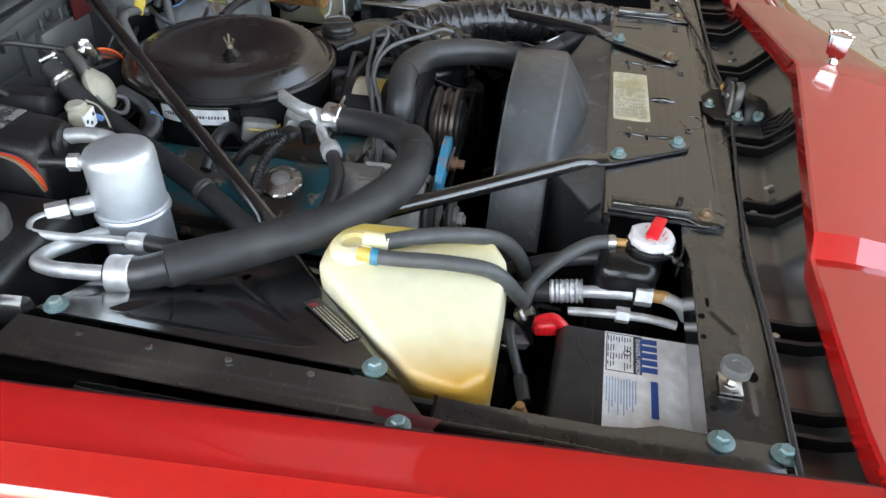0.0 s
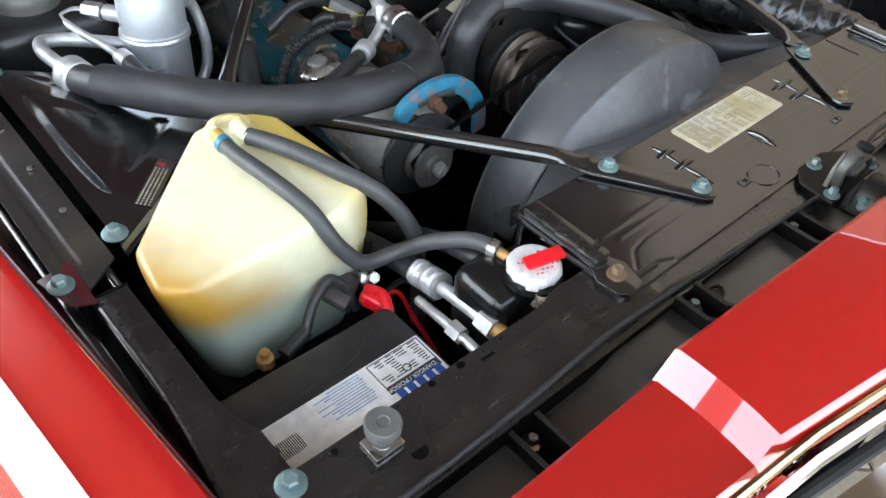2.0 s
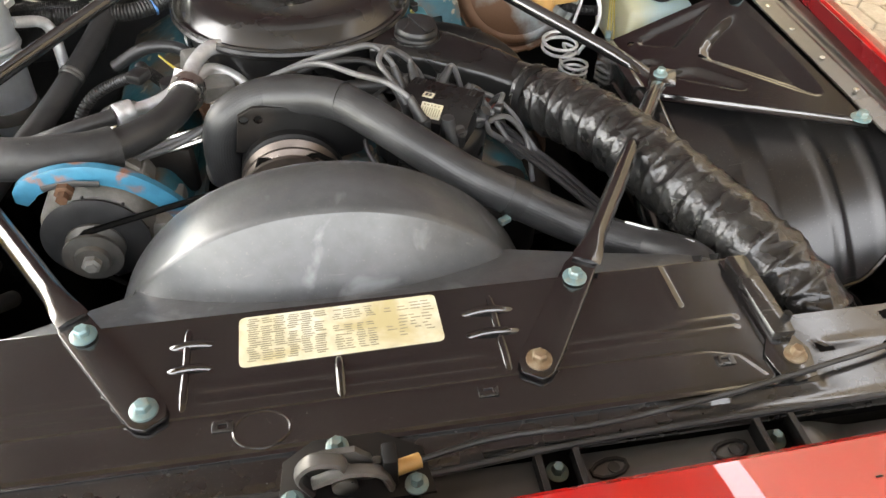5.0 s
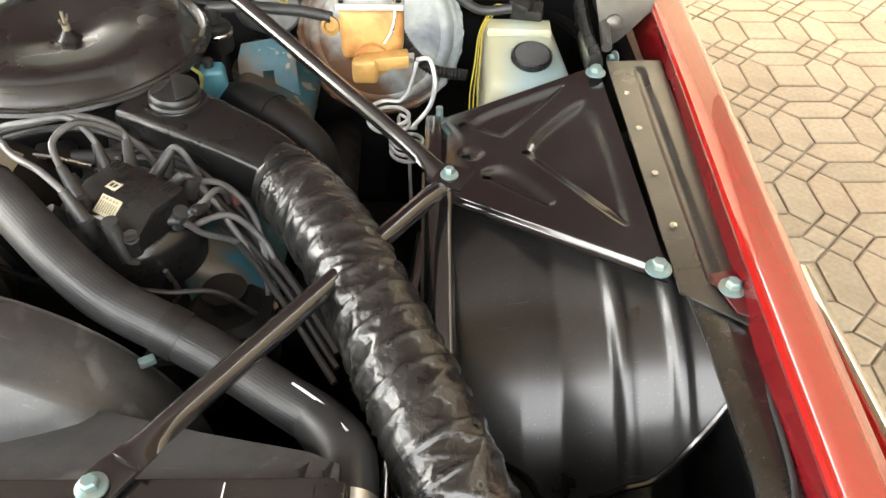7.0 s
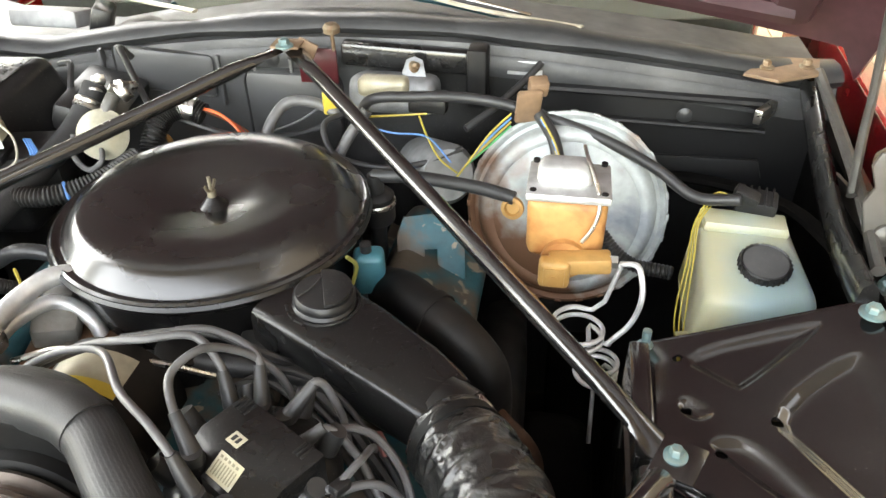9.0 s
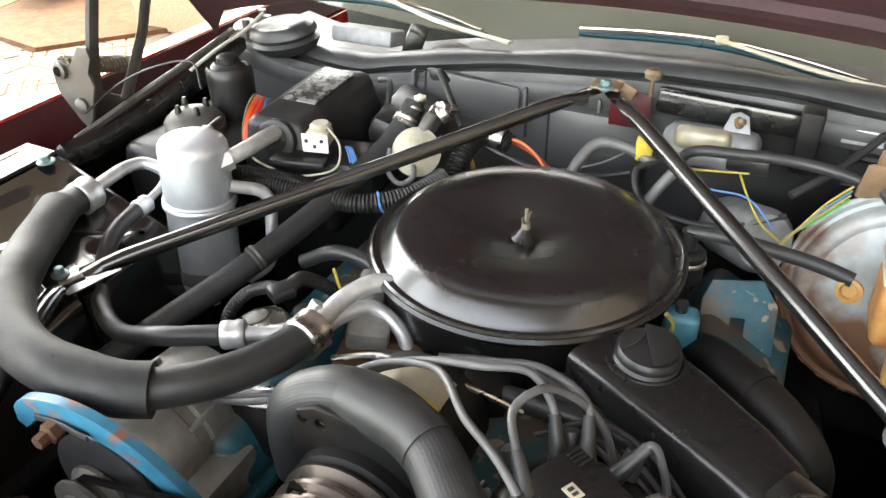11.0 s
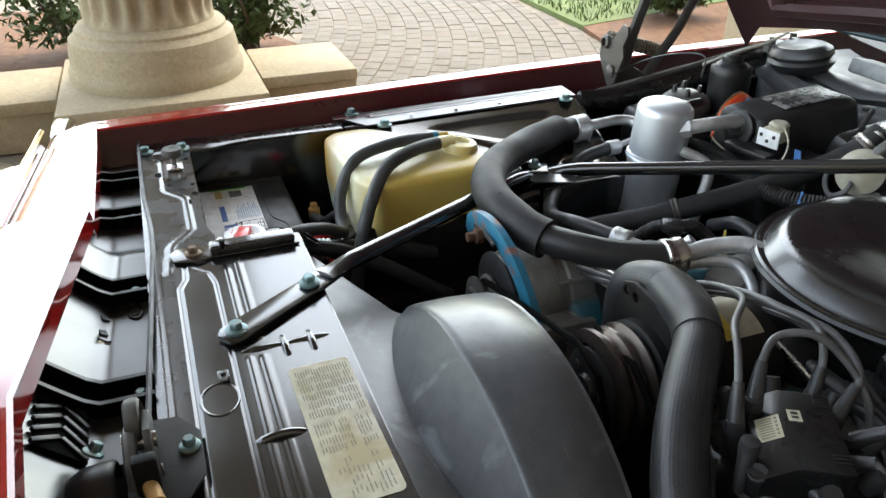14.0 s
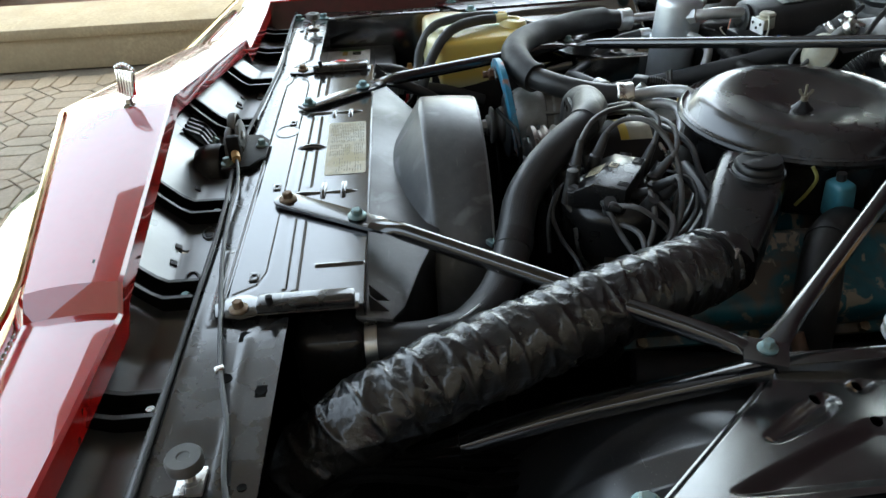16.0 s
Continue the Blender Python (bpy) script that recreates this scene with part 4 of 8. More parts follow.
b = stamped(lambda u, v: Vector((lerp(-.372, .430, u), lerp(-.092, .070, v), ZC - .003 * max(0, .3 - v))), 300, 112, cb)
part("cover_sheet", b, BLACK, cov)
for x, lo_, hi_ in ((-.130, -.015, .023), (.162, -.031, .019)):
    part("pressed_line", tube([(x, -.040, ZC - .003), (x, -.034, ZC - .001), (x, .010, ZC - .001), (x, .052, ZC - .001), (x, .058, ZC - .003)], .0036, 10, 4, sz=.7), BLACK, cov)
    for y in (.008, .036):
        part("pressed_bar", tube([(x + lo_, y, ZC - .003), (x + lo_ + .004, y, ZC - .0012), (x + hi_ - .004, y, ZC - .0012), (x + hi_, y, ZC - .003)], .0042, 10, 4, sz=.8), BLACK, cov)
part("pressed_bar", tube([(.008, -.042, ZC - .004), (.008, -.036, ZC - .001), (.008, -.004, ZC - .001), (.008, .002, ZC - .004)], .0044, 10, 4), BLACK, cov)
part("embossed_ring", tube([(-.062 + .024 * math.cos(a * .2618), -.066 + .018 * math.sin(a * .2618), ZC - .0012) for a in range(24)], .0018, 8, 1, closed=True, straight=True), BLACK, cov)
for x in (-.34, -.095, .137, .364):
    part("spring_nut", prism([(x - .009, -.0645), (x + .009, -.0645), (x + .009, -.0535), (x - .009, -.0535)], ZC, ZC + .0018, bevel=.0006, holes=[[(x - .004, -.0615), (x + .004, -.0615), (x + .004, -.0565), (x - .004, -.0565)]]), BLACK_WORN, cov)
part("rear_lip", box(.80, .003, .018, Matrix.Translation((.029, .071, ZC - .010)), .001), BLACK, cov)
for x, mir in ((-.352, 1), (.428, -1)):
    bk = part("end_bracket", prism([(x - .022, -.085), (x - .010, -.095), (x + .012, -.090), (x + .020, -.06), (x + .014, -.045), (x + .014, .066), (x - .014, .066), (x - .014, -.04), (x - .026, -.06)], ZC + .001, ZC + .0035, bevel=.001), BLACK, cov, "worn black end bracket")
    part("end_channel", box(.024, .108, .012, Matrix.Translation((x, .008, ZC + .008)), .004), BLACK_WORN, bk)
    bolt((x - .002 * mir, -.066, ZC + .0035), BOLTRUST, cov, .010)
    part("channel_screw", lathe([(.004, 0), (.004, .012), (0, .013)], Matrix.Translation((x + .008, -.030, ZC + .010)), 10), DARK, cov)
lab = part("emission_label", prism(rounded_box(.192, .061, .006), -.0003, .0003, Matrix.Translation((.013, .034, ZC + .0006)) @ pose(0, 0, 0, 0, 0, 1)), CREAM, cov, "yellowed paper label with faded print")
rnd = random.Random(3)
rowsA = [(-.089 + w * .0125 + rnd.uniform(0, .003), .0265 - i * .0027, rnd.uniform(.007, .0115), .0010) for i in range(20) for w in range(6) if rnd.random() < .93]
rowsA += [(-.008 + w * .0105 + rnd.uniform(0, .003), .0250 - i * .0029, rnd.uniform(.005, .0095), .0009) for i in range(18) for w in range(4) if i not in (5, 6) and rnd.random() < .88]
rowsA += [(.042 + w * .012 + rnd.uniform(0, .004), .0230 - i * .0040, rnd.uniform(.005, .011), .0010) for i in range(11) for w in range(4) if rnd.random() < .6]
tagged(bars(rowsA, Matrix.Translation((.013, .034, ZC + .0012)) @ pose(0, 0, 0, 0, 0, 1), INKGREY, lab), kind="stuff")


# braces from the cover to the firewall
def brace(s, pf, pr, crush, ap, fw):
    k = thing("bay_brace", "black painted tubular bay brace with flattened bolted ends", "brace", pf, group="bay braces")
    f, r, c, a, w = (Vector(q) for q in (pf, pr, crush, ap, fw))
    d = (r - f).normalized()
    n = Vector((-d.y, d.x, 0))
    out = []
    for p, ww in ((f - d * .018, .010), (f - d * .008, .017), (f + d * .01, .018), (r + d * .02, .016), (c, .012)):
        out.append((p + n * ww, p - n * ww))
    poly = [tuple(q[0].xy) for q in out] + [tuple(q[1].xy) for q in out[::-1]]
    part("flat_end", prism(poly, f.z - .001, f.z + .004, bevel=.001), BLACK, k, "flattened brace end")
    a2 = a + (c - a).normalized() * .03

    def crushed(t, g):
        """Section of a tube beaten flat towards its ends."""
        k = min(1.0, min(t, 1 - t) / .11)
        k = k * k * (3 - 2 * k)
        wide, tall = lerp(1.35, 1.0, k), lerp(.22, 1.0, k)
        return 1 / math.sqrt((math.cos(g) / wide) ** 2 + (math.sin(g) / tall) ** 2)

    part("rod", tube([c - (a - c).normalized() * .02, c + (a - c) * .04, c + (a - c) * .12, a2, a], .0115, 16, 14, wob=crushed), BLACK, k)
    flat = (w - a).normalized()
    part("rear_rod", tube([a, a + flat * .05, a + flat * .4, w - flat * .05, w], .0108, 16, 14, wob=crushed), BLACK, k)
    part("joint_plate", prism([(a.x - .024, a.y - .016), (a.x + .012, a.y - .03), (a.x + .03, a.y + .01), (a.x - .006, a.y + .026)], a.z + .002, a.z + .007, bevel=.001), BLACK, k)
    bolt((a.x, a.y, a.z + .007), BOLTBLUE, k, .010)
    bolt((f.x, f.y, f.z + .004), BOLTRUST if s > 0 else BOLTBLUE, k, .0115)
    bolt((r.x, r.y, r.z + .004), BOLTBLUE, k, .0115)


brace(1, (.189, -.037, .934), (.252, .059, .936), (.281, .097, .939), (.524, .489, .895), (.012, 1.045, 1.026))
brace(-1, (-.160, -.037, .934), (-.223, .055, .936), (-.246, .092, .940), (-.500, .490, .905), (-.012, 1.045, 1.026))
fb = thing("brace_anchor", "rusty red brace anchor bolted to the firewall", "bracket", (0, 1.05, 1.02))
part("anchor_plate", box(.042, .034, .004, Matrix.Translation((.002, 1.048, 1.034)), .001), BROWNW, fb)
part("anchor_lip", box(.030, .004, .026, pose(.024, 1.062, 1.022, 0, 25, 0), .001), BROWNW, fb)
part("anchor_web", box(.06, .004, .055, Matrix.Translation((.03, 1.090, .985)), .001), RED_IN, fb, "dark red primer on the bracket web")
bolt((.004, 1.03, 1.037), BOLTBLUE, fb, .012)


# triangular fender braces with pressed pans
def rounded(poly, times=2):
    """Cut the corners of an outline until it is round."""
    for _ in range(times):
        out = []
        for a, c in zip(poly, poly[1:] + poly[:1]):
            out += [(a[0] * .75 + c[0] * .25, a[1] * .75 + c[1] * .25), (a[0] * .25 + c[0] * .75, a[1] * .25 + c[1] * .75)]
        poly = out
    return poly


def fender_brace(s):
    k = thing("wing_brace", "glossy black pressed wing brace panel with sunk triangles", "brace panel", (s * .66, .5, .92), group="wing braces")
    f = quad((s * .728, .275, .925), (s * .728, .70, .934), (s * .505, .695, .846), (s * .492, .478, .888))
    P = lambda *q: [(s * x, y) for x, y in q]
    pans = [(P((.600, .552), (.700, .640), (.716, .60), (.716, .40), (.702, .368), (.690, .375)), .012, -.014),
            (P((.552, .512), (.575, .533), (.592, .528), (.672, .425), (.668, .408), (.655, .405)), .010, -.010),
            (P((.530, .660), (.682, .682), (.690, .668), (.600, .580), (.588, .582)), .010, -.010),
            (P((.520, .625), (.522, .575), (.545, .560), (.572, .580), (.568, .612)), .010, -.012)]
    pans = [(q, w, h * .55) for q, w, h in pans]
    edge = [(.728, .275), (.492, .478)]
    hs = [(s * .548, .598, .006), (s * .622, .552, .006), (s * .572, .512, .006), (s * .545, .655, .005)]
    if s > 0:
        f = quad((.738, .292, .925), (.728, .70, .934), (.505, .695, .846), (.520, .497, .862))
        edge = [(.738, .292), (.520, .497)]
        pans = [([(.604, .566), (.700, .642), (.719, .602), (.724, .523), (.725, .385), (.716, .372), (.705, .376), (.641, .497)], .012, -.014),
                ([(.556, .529), (.566, .545), (.591, .543), (.613, .521), (.649, .455), (.650, .440), (.638, .433), (.625, .445)], .009, -.010),
                ([(.530, .668), (.682, .683), (.690, .669), (.602, .593), (.590, .596)], .010, -.010),
                ([(.534, .582), (.540, .602), (.555, .600), (.574, .577), (.571, .564), (.553, .559)], .009, -.010)]
        hs = [(.548, .581, .006), (.622, .553, .006), (.572, .522, .006), (.545, .655, .005)]
    pans = [(rounded(q), w * 1.7, h * .72) for q, w, h in pans]
    part("panel", stamped(f, 230, 150, [(P(*edge), .008, -.006), (P((.728, .70), (.505, .695)), .008, -.005)], hs, pans), BLACK, k, crease=60)
    b = stamped(quad((s * .742, .27, .928), (s * .742, .70, .936), (s * (.816 if s > 0 else .800), .70, .938), (s * .800, .22, .932)), 110, 30, [(P((.778, .285), (.782, .675)), .0085, -.004 if s > 0 else -.0012)])
    part("outer_strip", b, DUSTSHEEN, k, "black wing ledge with a long groove")
    for y in (.36, .45, .54, .62):
        part("rivet", lathe([(.004, 0), (.004, .0015), (0, .002)], Matrix.Translation((s * .755, y, .934)), 8), STEEL, k)
    bolt((s * .727, .300, .929), BOLTBLUE, k, .0125)
    bolt((s * .722, .668, .936), BOLTBLUE, k, .0125)
    part("stud", lathe([(.009, 0), (.009, .008), (.005, .009), (.005, .028), (0, .029)], Matrix.Translation((s * .514, .682, .846)), 12), BOLTBLUE, k)
    b = bmesh.new()
    rows = []
    for i in range(25):
        y = lerp(.50, .165, i / 24)
        z = .874 - (.50 - y) * .20 - .25 * max(0, .30 - y) ** 1.5
        rows.append([b.verts.new((s * x, y, z + dz)) for x, dz in ((.494, -.10), (.494, -.012), (.500, -.003), (.507, 0), (.520, .003), (.527, .0), (.529, -.012))])
    for p, q in zip(rows, rows[1:]):
        for n in range(6):
            b.faces.new((p[n], q[n], q[n + 1], p[n + 1]))
    part("leg", b, BLACK, k, "rolled black inner flange", crease=60).modifiers.new("wall", "SOLIDIFY").thickness = 0.002
    part("leg_rear", box(.022, .16, .30, Matrix.Translation((s * .505, .59, .72)), .004), BLACK, k)
    return k


wb = fender_brace(1)
wb2 = fender_brace(-1)
ax = Vector((.6587, .7524, -.0993)).normalized()
nz = Vector((.175, -.0212, 1)).normalized()
sx_ = ax.cross(nz).normalized()
m = Matrix(((sx_.x, ax.x, nz.x, -.6485), (sx_.y, ax.y, nz.y, .373), (sx_.z, ax.z, nz.z, .9140), (0, 0, 0, 1)))
cl = part("coolant_label", box(.021, .096, .0005, m, 0), INK, wb2, "black label with small white lettering")
rnd = random.Random(5)
m = m @ Matrix.Translation((0, 0, .0006))
bars([(-.0085 + i * .0044, -.046 + j * .0052, .0014, rnd.uniform(.0022, .0046)) for i in range(4) for j in range(15)], m, CREAM, cl)
bars([(-.009, .038, .010, .004), (-.005, .0335, .005, .004)], m, mat("ink_faded_red", (.35, .02, .03), .5), cl, "red_mark")
rb = thing("wing_bolt_tab", "red bolted tab on the wing flange", "bracket", (.795, .27, .93))
part("tab", prism([(.772, .285), (.808, .295), (.806, .225), (.785, .235)], .934, .937, bevel=.0008), RED_IN, rb)
bolt((.788, .265, .937), BOLTBLUE, rb, .012)
part("rubber_block", box(.020, .030, .022, Matrix.Translation((.800, .10, .945)), .004), RUBBER, rb)
rb2 = copy_thing(rb, Matrix.Translation((-.792, .262, .925)))
for o in list(rb2.children):
    if o.name.startswith("rubber_block"):
        bpy.data.objects.remove(o)

# plastic filler between the nose and the support
fil = thing("nose_filler", "black plastic filler tray behind the nose panel", "filler panel", (0, -.18, .92))


def fill_prof(x, v):
    """The tray's section: a narrow flat beside the support, then a slope up under the nose."""
    mid = max(0.0, 1 - abs(x) / .43)
    out = max(0.0, min(1.0, (abs(x) - .42) / .04))
    z0 = .914 - .016 * out
    y0, yb = -.124, -.158 - .024 * mid - .010 * out
    rise = lerp(.056, .022, out)
    if v < .4:
        return lerp(y0, yb, v / .4), z0
    k = (v - .4) / .6
    return lerp(yb, yb - .056, k), z0 + rise * k ** 1.12


def fill_pt(u, v):
    x = lerp(-.80, .80, u)
    y, z = fill_prof(x, v)
    return Vector((x, y, z))


part("tray", stamped(fill_pt, 200, 24, [], [(-.219, -.172, .006), (.268, -.165, .006)], [([(-.020, -.176), (.062, -.176), (.062, -.128), (-.020, -.128)], .008, -.05)]), TRAY, fil, crease=50)


def wall_strip(x, w, up, down):
    """A thin upright wall that follows the tray's section."""
    b = bmesh.new()
    rows = []
    for k in range(9):
        v = k / 8
        y, z = fill_prof(x, v)
        rows.append([b.verts.new((x + dx, y - (.004 if k == 8 else 0), z + dz)) for dx, dz in ((-w, -down), (-w, up), (w, up), (w, -down))])
    for p, q in zip(rows, rows[1:]):
        for k in range(4):
            b.faces.new((p[k], p[(k + 1) % 4], q[(k + 1) % 4], q[k]))
    b.faces.new(rows[0])
    b.faces.new(rows[-1])
    return b


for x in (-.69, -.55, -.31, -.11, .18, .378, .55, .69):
    # Rib walls near black as if shaded, lips paler as if lit.
    rib = part("rib", wall_strip(x - .0165, .0020, .017, .01), GRIME_SHADE, fil, "upright black stiffening rib")
    part("rib_wall", wall_strip(x + .0165, .0020, .017, .01), GRIME_SHADE, rib)
    part("rib_lip", wall_strip(x - .0165, .0026, .0185, -.0172), PLASTIC, rib)
    part("rib_lip", wall_strip(x + .0165, .0026, .0185, -.0172), PLASTIC, rib)
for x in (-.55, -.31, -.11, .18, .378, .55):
    # Floor strip near black, standing for the shade between the ribs.
    part("channel_floor", wall_strip(x, .0150, .0012, .004), GRIME_SHADE, fil, "channel between two ribs, shaded in its colour")
    bolt((x, -.138, .914 - (.016 if abs(x) > .45 else 0)), BOLTBLUE if abs(x) < .5 else STEEL, fil, .009)
for x in (-.265, -.235, .10, .262, .300):
    y, z = fill_prof(x, .46)
    # A dark box stands for the shade in an uncut hole.
    part("clip_hole", box(.011, .009, .004, pose(x, y, z, -35, 0, 12), .0008), INK, fil, "small square clip hole")
for x in (-.275, -.075, .225, .335):
    part("slot_ring", tube([(x + .016 * math.cos(a) + .004 * math.sin(a), -.141 + .0085 * math.sin(a), .9146) for a in [i * .628 for i in range(10)]], .0022, 6, 1, closed=True), PLASTIC, fil)
    part("slot_hole", lathe([(.0052, 0), (.0052, .0012), (0, .0012)], Matrix.Translation((x + .004, -.141, .9142)), 14), INK, fil)
# A near-black plate stands for the shade inside the vent.
part("vent_recess", box(.082, .050, .006, pose(-.066, -.2035, .938, -45, 0, 0), .001), GRIME_SHADE, fil, "near-black plate for the shaded vent opening")
for i in range(5):
    for y, z, a in ((-.2125, .9515, 34), (-.1935, .9325, -34)):
        part("vent_bar", box(.0055, .030, .005, pose(-.094 + i * .0145, y, z, -45, 0, 0) @ pose(0, 0, 0, 0, 0, a), .001), PLASTIC, fil)
part("edge_strip", tube([(-.78, -.121, .934), (-.55, -.119, .934), (-.42, -.113, .934), (-.3, -.118, .933), (-.12, -.128, .933), (.03, -.134, .932), (.2, -.124, .932), (.5, -.118, .931), (.78, -.112, .931)], .0030, 8, 6), RUBBER, fil, "black edge strip")

# hood latch and its cable
lat = thing("hood_latch", "dusty steel bonnet latch bolted to the support", "latch", (.0, -.135, .935))
part("latch_plate", prism([(-.050, -.150), (.075, -.150), (.070, -.108), (.035, -.088), (-.02, -.088), (-.045, -.105)], .932, .936, bevel=.001), DARK, lat)
part("latch_tower", prism([(-.030, 0), (.030, 0), (.026, .030), (.014, .044), (-.012, .044), (-.026, .028)], -.003, .003, Matrix(((1, 0, 0, .000), (0, 0, -1, -.128), (0, 1, 0, .934), (0, 0, 0, 1))), .001), GREYPLATE, lat)
part("latch_hook", tube([(-.022, -.136, .94), (-.030, -.137, .968), (-.018, -.138, .984), (.002, -.138, .978), (.006, -.138, .962)], .007, 8, 6, sx=.5), GREYPLATE, lat, "worn steel hook")
part("latch_lever", tube([(.040, -.142, .94), (.032, -.142, .962), (.010, -.142, .970), (-.02, -.142, .960)], .006, 8, 6, sx=.6), GREYPLATE, lat)
part("pivot_pin", lathe([(.007, -.014), (.007, .008), (.010, .009), (.010, .013), (0, .013)], pose(.004, -.136, .958, 90, 0, 0), 14), STEEL, lat)
part("spring", tube([(.030 + .005 * math.cos(i * .9), -.120 - .0004 * i, .944 + .005 * math.sin(i * .9) + .0004 * i) for i in range(40)], .0011, 6, 2), GREYPLATE, lat)
part("catch_post", box(.012, .020, .038, Matrix.Translation((.040, -.132, .954)), .003), DARK, lat)
b = bmesh.new()
rows = []
for i in range(13):
    a = math.pi * i / 12
    rows.append([b.verts.new((.022 - .036 * math.cos(a) * k, y, .912 + .040 * math.sin(a) * k)) for y, k in ((-.196, .80), (-.182, .97), (-.160, 1.0), (-.157, .93))])
for p, q in zip(rows, rows[1:]):
    for k in range(3):
        b.faces.new((p[k], q[k], q[k + 1], p[k + 1]))
part("catch_hood", b, PLASTIC, lat, "hooded black opening for the catch", crease=60).modifiers.new("wall", "SOLIDIFY").thickness = 0.003
bolt((-.022, -.178, .935), BOLTBLUE, lat, .009, tilt=(-40, 0))
for x, y in ((-.038, -.142), (.060, -.142), (.0, -.098)):
    bolt((x, y, .936), BOLTBLUE, lat, .009)
cab = thing("latch_cable", "black latch release cable clipped along the support", "cable", (.3, -.10, .935))
part("sheath", tube([(.055, -.128, .945), (.12, -.115, .942), (.22, -.112, .938), (.34, -.100, .937), (.45, -.082, .936), (.53, -.068, .936), (.60, -.050, .935), (.70, -.030, .934), (.76, .02, .932), (.79, .15, .925), (.80, .30, .90)], .0026, 10, 8), RUBBER, cab)
part("ferrule", tube([(.045, -.131, .946), (.065, -.126, .945)], .0065, 10, 2), BRASS, cab)
part("clip", box(.008, .010, .005, pose(.532, -.068, .937, 0, 0, 20), .0015), STEEL, cab)

# ---- fan shroud and radiator ----
sh = thing("fan_shroud", "grey-black plastic fan shroud with a domed arch", "fan shroud", (0, .17, .9))
FLZ = lambda y: .911 - .26 * (y - .07)
b = prism([(-.365, .060), (-.335, .085), (-.205, .150), (-.19, .170), (.212, .166), (.309, .137), (.402, .114), (.428, .100), (.43, .060)], -.005, 0, bevel=.001)
for v in b.verts:
    v.co.z += FLZ(v.co.y)
part("top_flange", b, SHROUD, sh)
b = bmesh.new()
n = 48
R0 = .2635
prof = [(.150, -.003), (.153, -.0005), (.160, .0), (.195, .0), (.238, -.003), (.244, -.010), (.244, -.03)]
cz = .7185
vs = []
for i in range(n + 1):
    g = lerp(-1.42, 1.42, i / n)
    row = []
    for y, dr in prof:
        rr = R0 + dr
        yy = y
        if y < .18:
            k = min(1, abs(g) / .862)
            yy = y + .006 * k
        row.append(b.verts.new((.004 + rr * math.sin(g), yy, cz + rr * math.cos(g))))
    vs.append(row)
for p, q in zip(vs, vs[1:]):
    for k in range(len(prof) - 1):
        b.faces.new((p[k], q[k], q[k + 1], p[k + 1]))
part("arch", b, SHROUD, sh, crease=60).modifiers.new("wall", "SOLIDIFY").thickness = 0.003
b = bmesh.new()
face, low = [], []
for i in range(n + 1):
    g = lerp(-.862, .862, i / n)
    x = .004 + (R0 - .003) * math.sin(g)
    z = cz + (R0 - .003) * math.cos(g)
    face.append(b.verts.new((x, .150 + .006 * min(1, abs(g) / .862), z)))
    bulge = .046 * math.cos(g / .862 * math.pi / 2)
    low.append((x, .150 - bulge, FLZ(.150 - bulge) - .002))
prev = face
for s in (.33, .66, 1.0):
    cur = []
    for f0, l0 in zip(face, low):
        p = f0.co.lerp(Vector(l0), s)
        cur.append(b.verts.new((p.x, p.y, p.z)))
    for i in range(n):
        b.faces.new((prev[i], prev[i + 1], cur[i + 1], cur[i]))
    prev = cur
part("front_face", b, SHROUD, sh, crease=60).modifiers.new("wall", "SOLIDIFY").thickness = 0.003
part("fan_ring", lathe([(.259, -.243), (.259, -.190), (.2525, -.190), (.2525, -.243), (.259, -.243)], pose(.004, 0, cz, 90, 0, 0), 64), SHROUD, sh)
for line in ([(-.362, .062), (-.336, .086), (-.206, .148), (-.200, .20)], [(.425, .062), (.422, .099), (.400, .111), (.308, .134), (.212, .163)]):
    b = bmesh.new()
    rows = [[b.verts.new((x, y, z)) for z in (FLZ(y) - .004, .70)] for x, y in line]
    for p, q in zip(rows, rows[1:]):
        b.faces.new((p[0], q[0], q[1], p[1]))
    part("side_wall", b, PLASTIC, sh, "dark shroud wall").modifiers.new("wall", "SOLIDIFY").thickness = 0.003
for dx in (-.368, -.352):
    part("gusset", prism([(0, 0), (.022, 0), (0, .022)], -.001, .001, pose(dx + .0, .076, .912, 90, 0, 100), 0), PLASTIC, sh)
for dx in (.40, .42):
    part("gusset", prism([(0, 0), (.022, 0), (0, .022)], -.001, .001, pose(dx, .076, .912, 90, 0, 80), 0), PLASTIC, sh)
rad = thing("radiator", "black radiator with a white pressure cap", "radiator", (0, .03, .6))
part("core", box(.80, .07, .45, Matrix.Translation((0, .03, .66)), .004), DARK, rad)
for s in (-1, 1):
    part("end_tank", box(.075, .085, .48, Matrix.Translation((s * .425, .03, .665)), .02, 3), SATIN, rad)
part("filler_neck", lathe([(.022, -.05), (.022, 0), (.034, .004), (.034, .010), (.026, .012)], Matrix.Translation((-.402, .004, .902)), 24), SATIN, rad)
cp = part("pressure_cap", lathe([(.028, 0), (.030, .003), (.030, .008), (.0275, .012), (.021, .0135), (.018, .0125), (0, .0125)], Matrix.Translation((-.402, .004, .914)), 32), CAPWHITE, rad, "white pressure cap")
for i in range(12):
    g = i * math.pi / 6
    part("cap_lobe", lathe([(.006, .0015), (.0065, .004), (.006, .008), (.004, .0095), (0, .0095)], Matrix.Translation((-.402 + .0245 * math.cos(g), .004 + .0245 * math.sin(g), .914)), 12), CAPWHITE, cp)
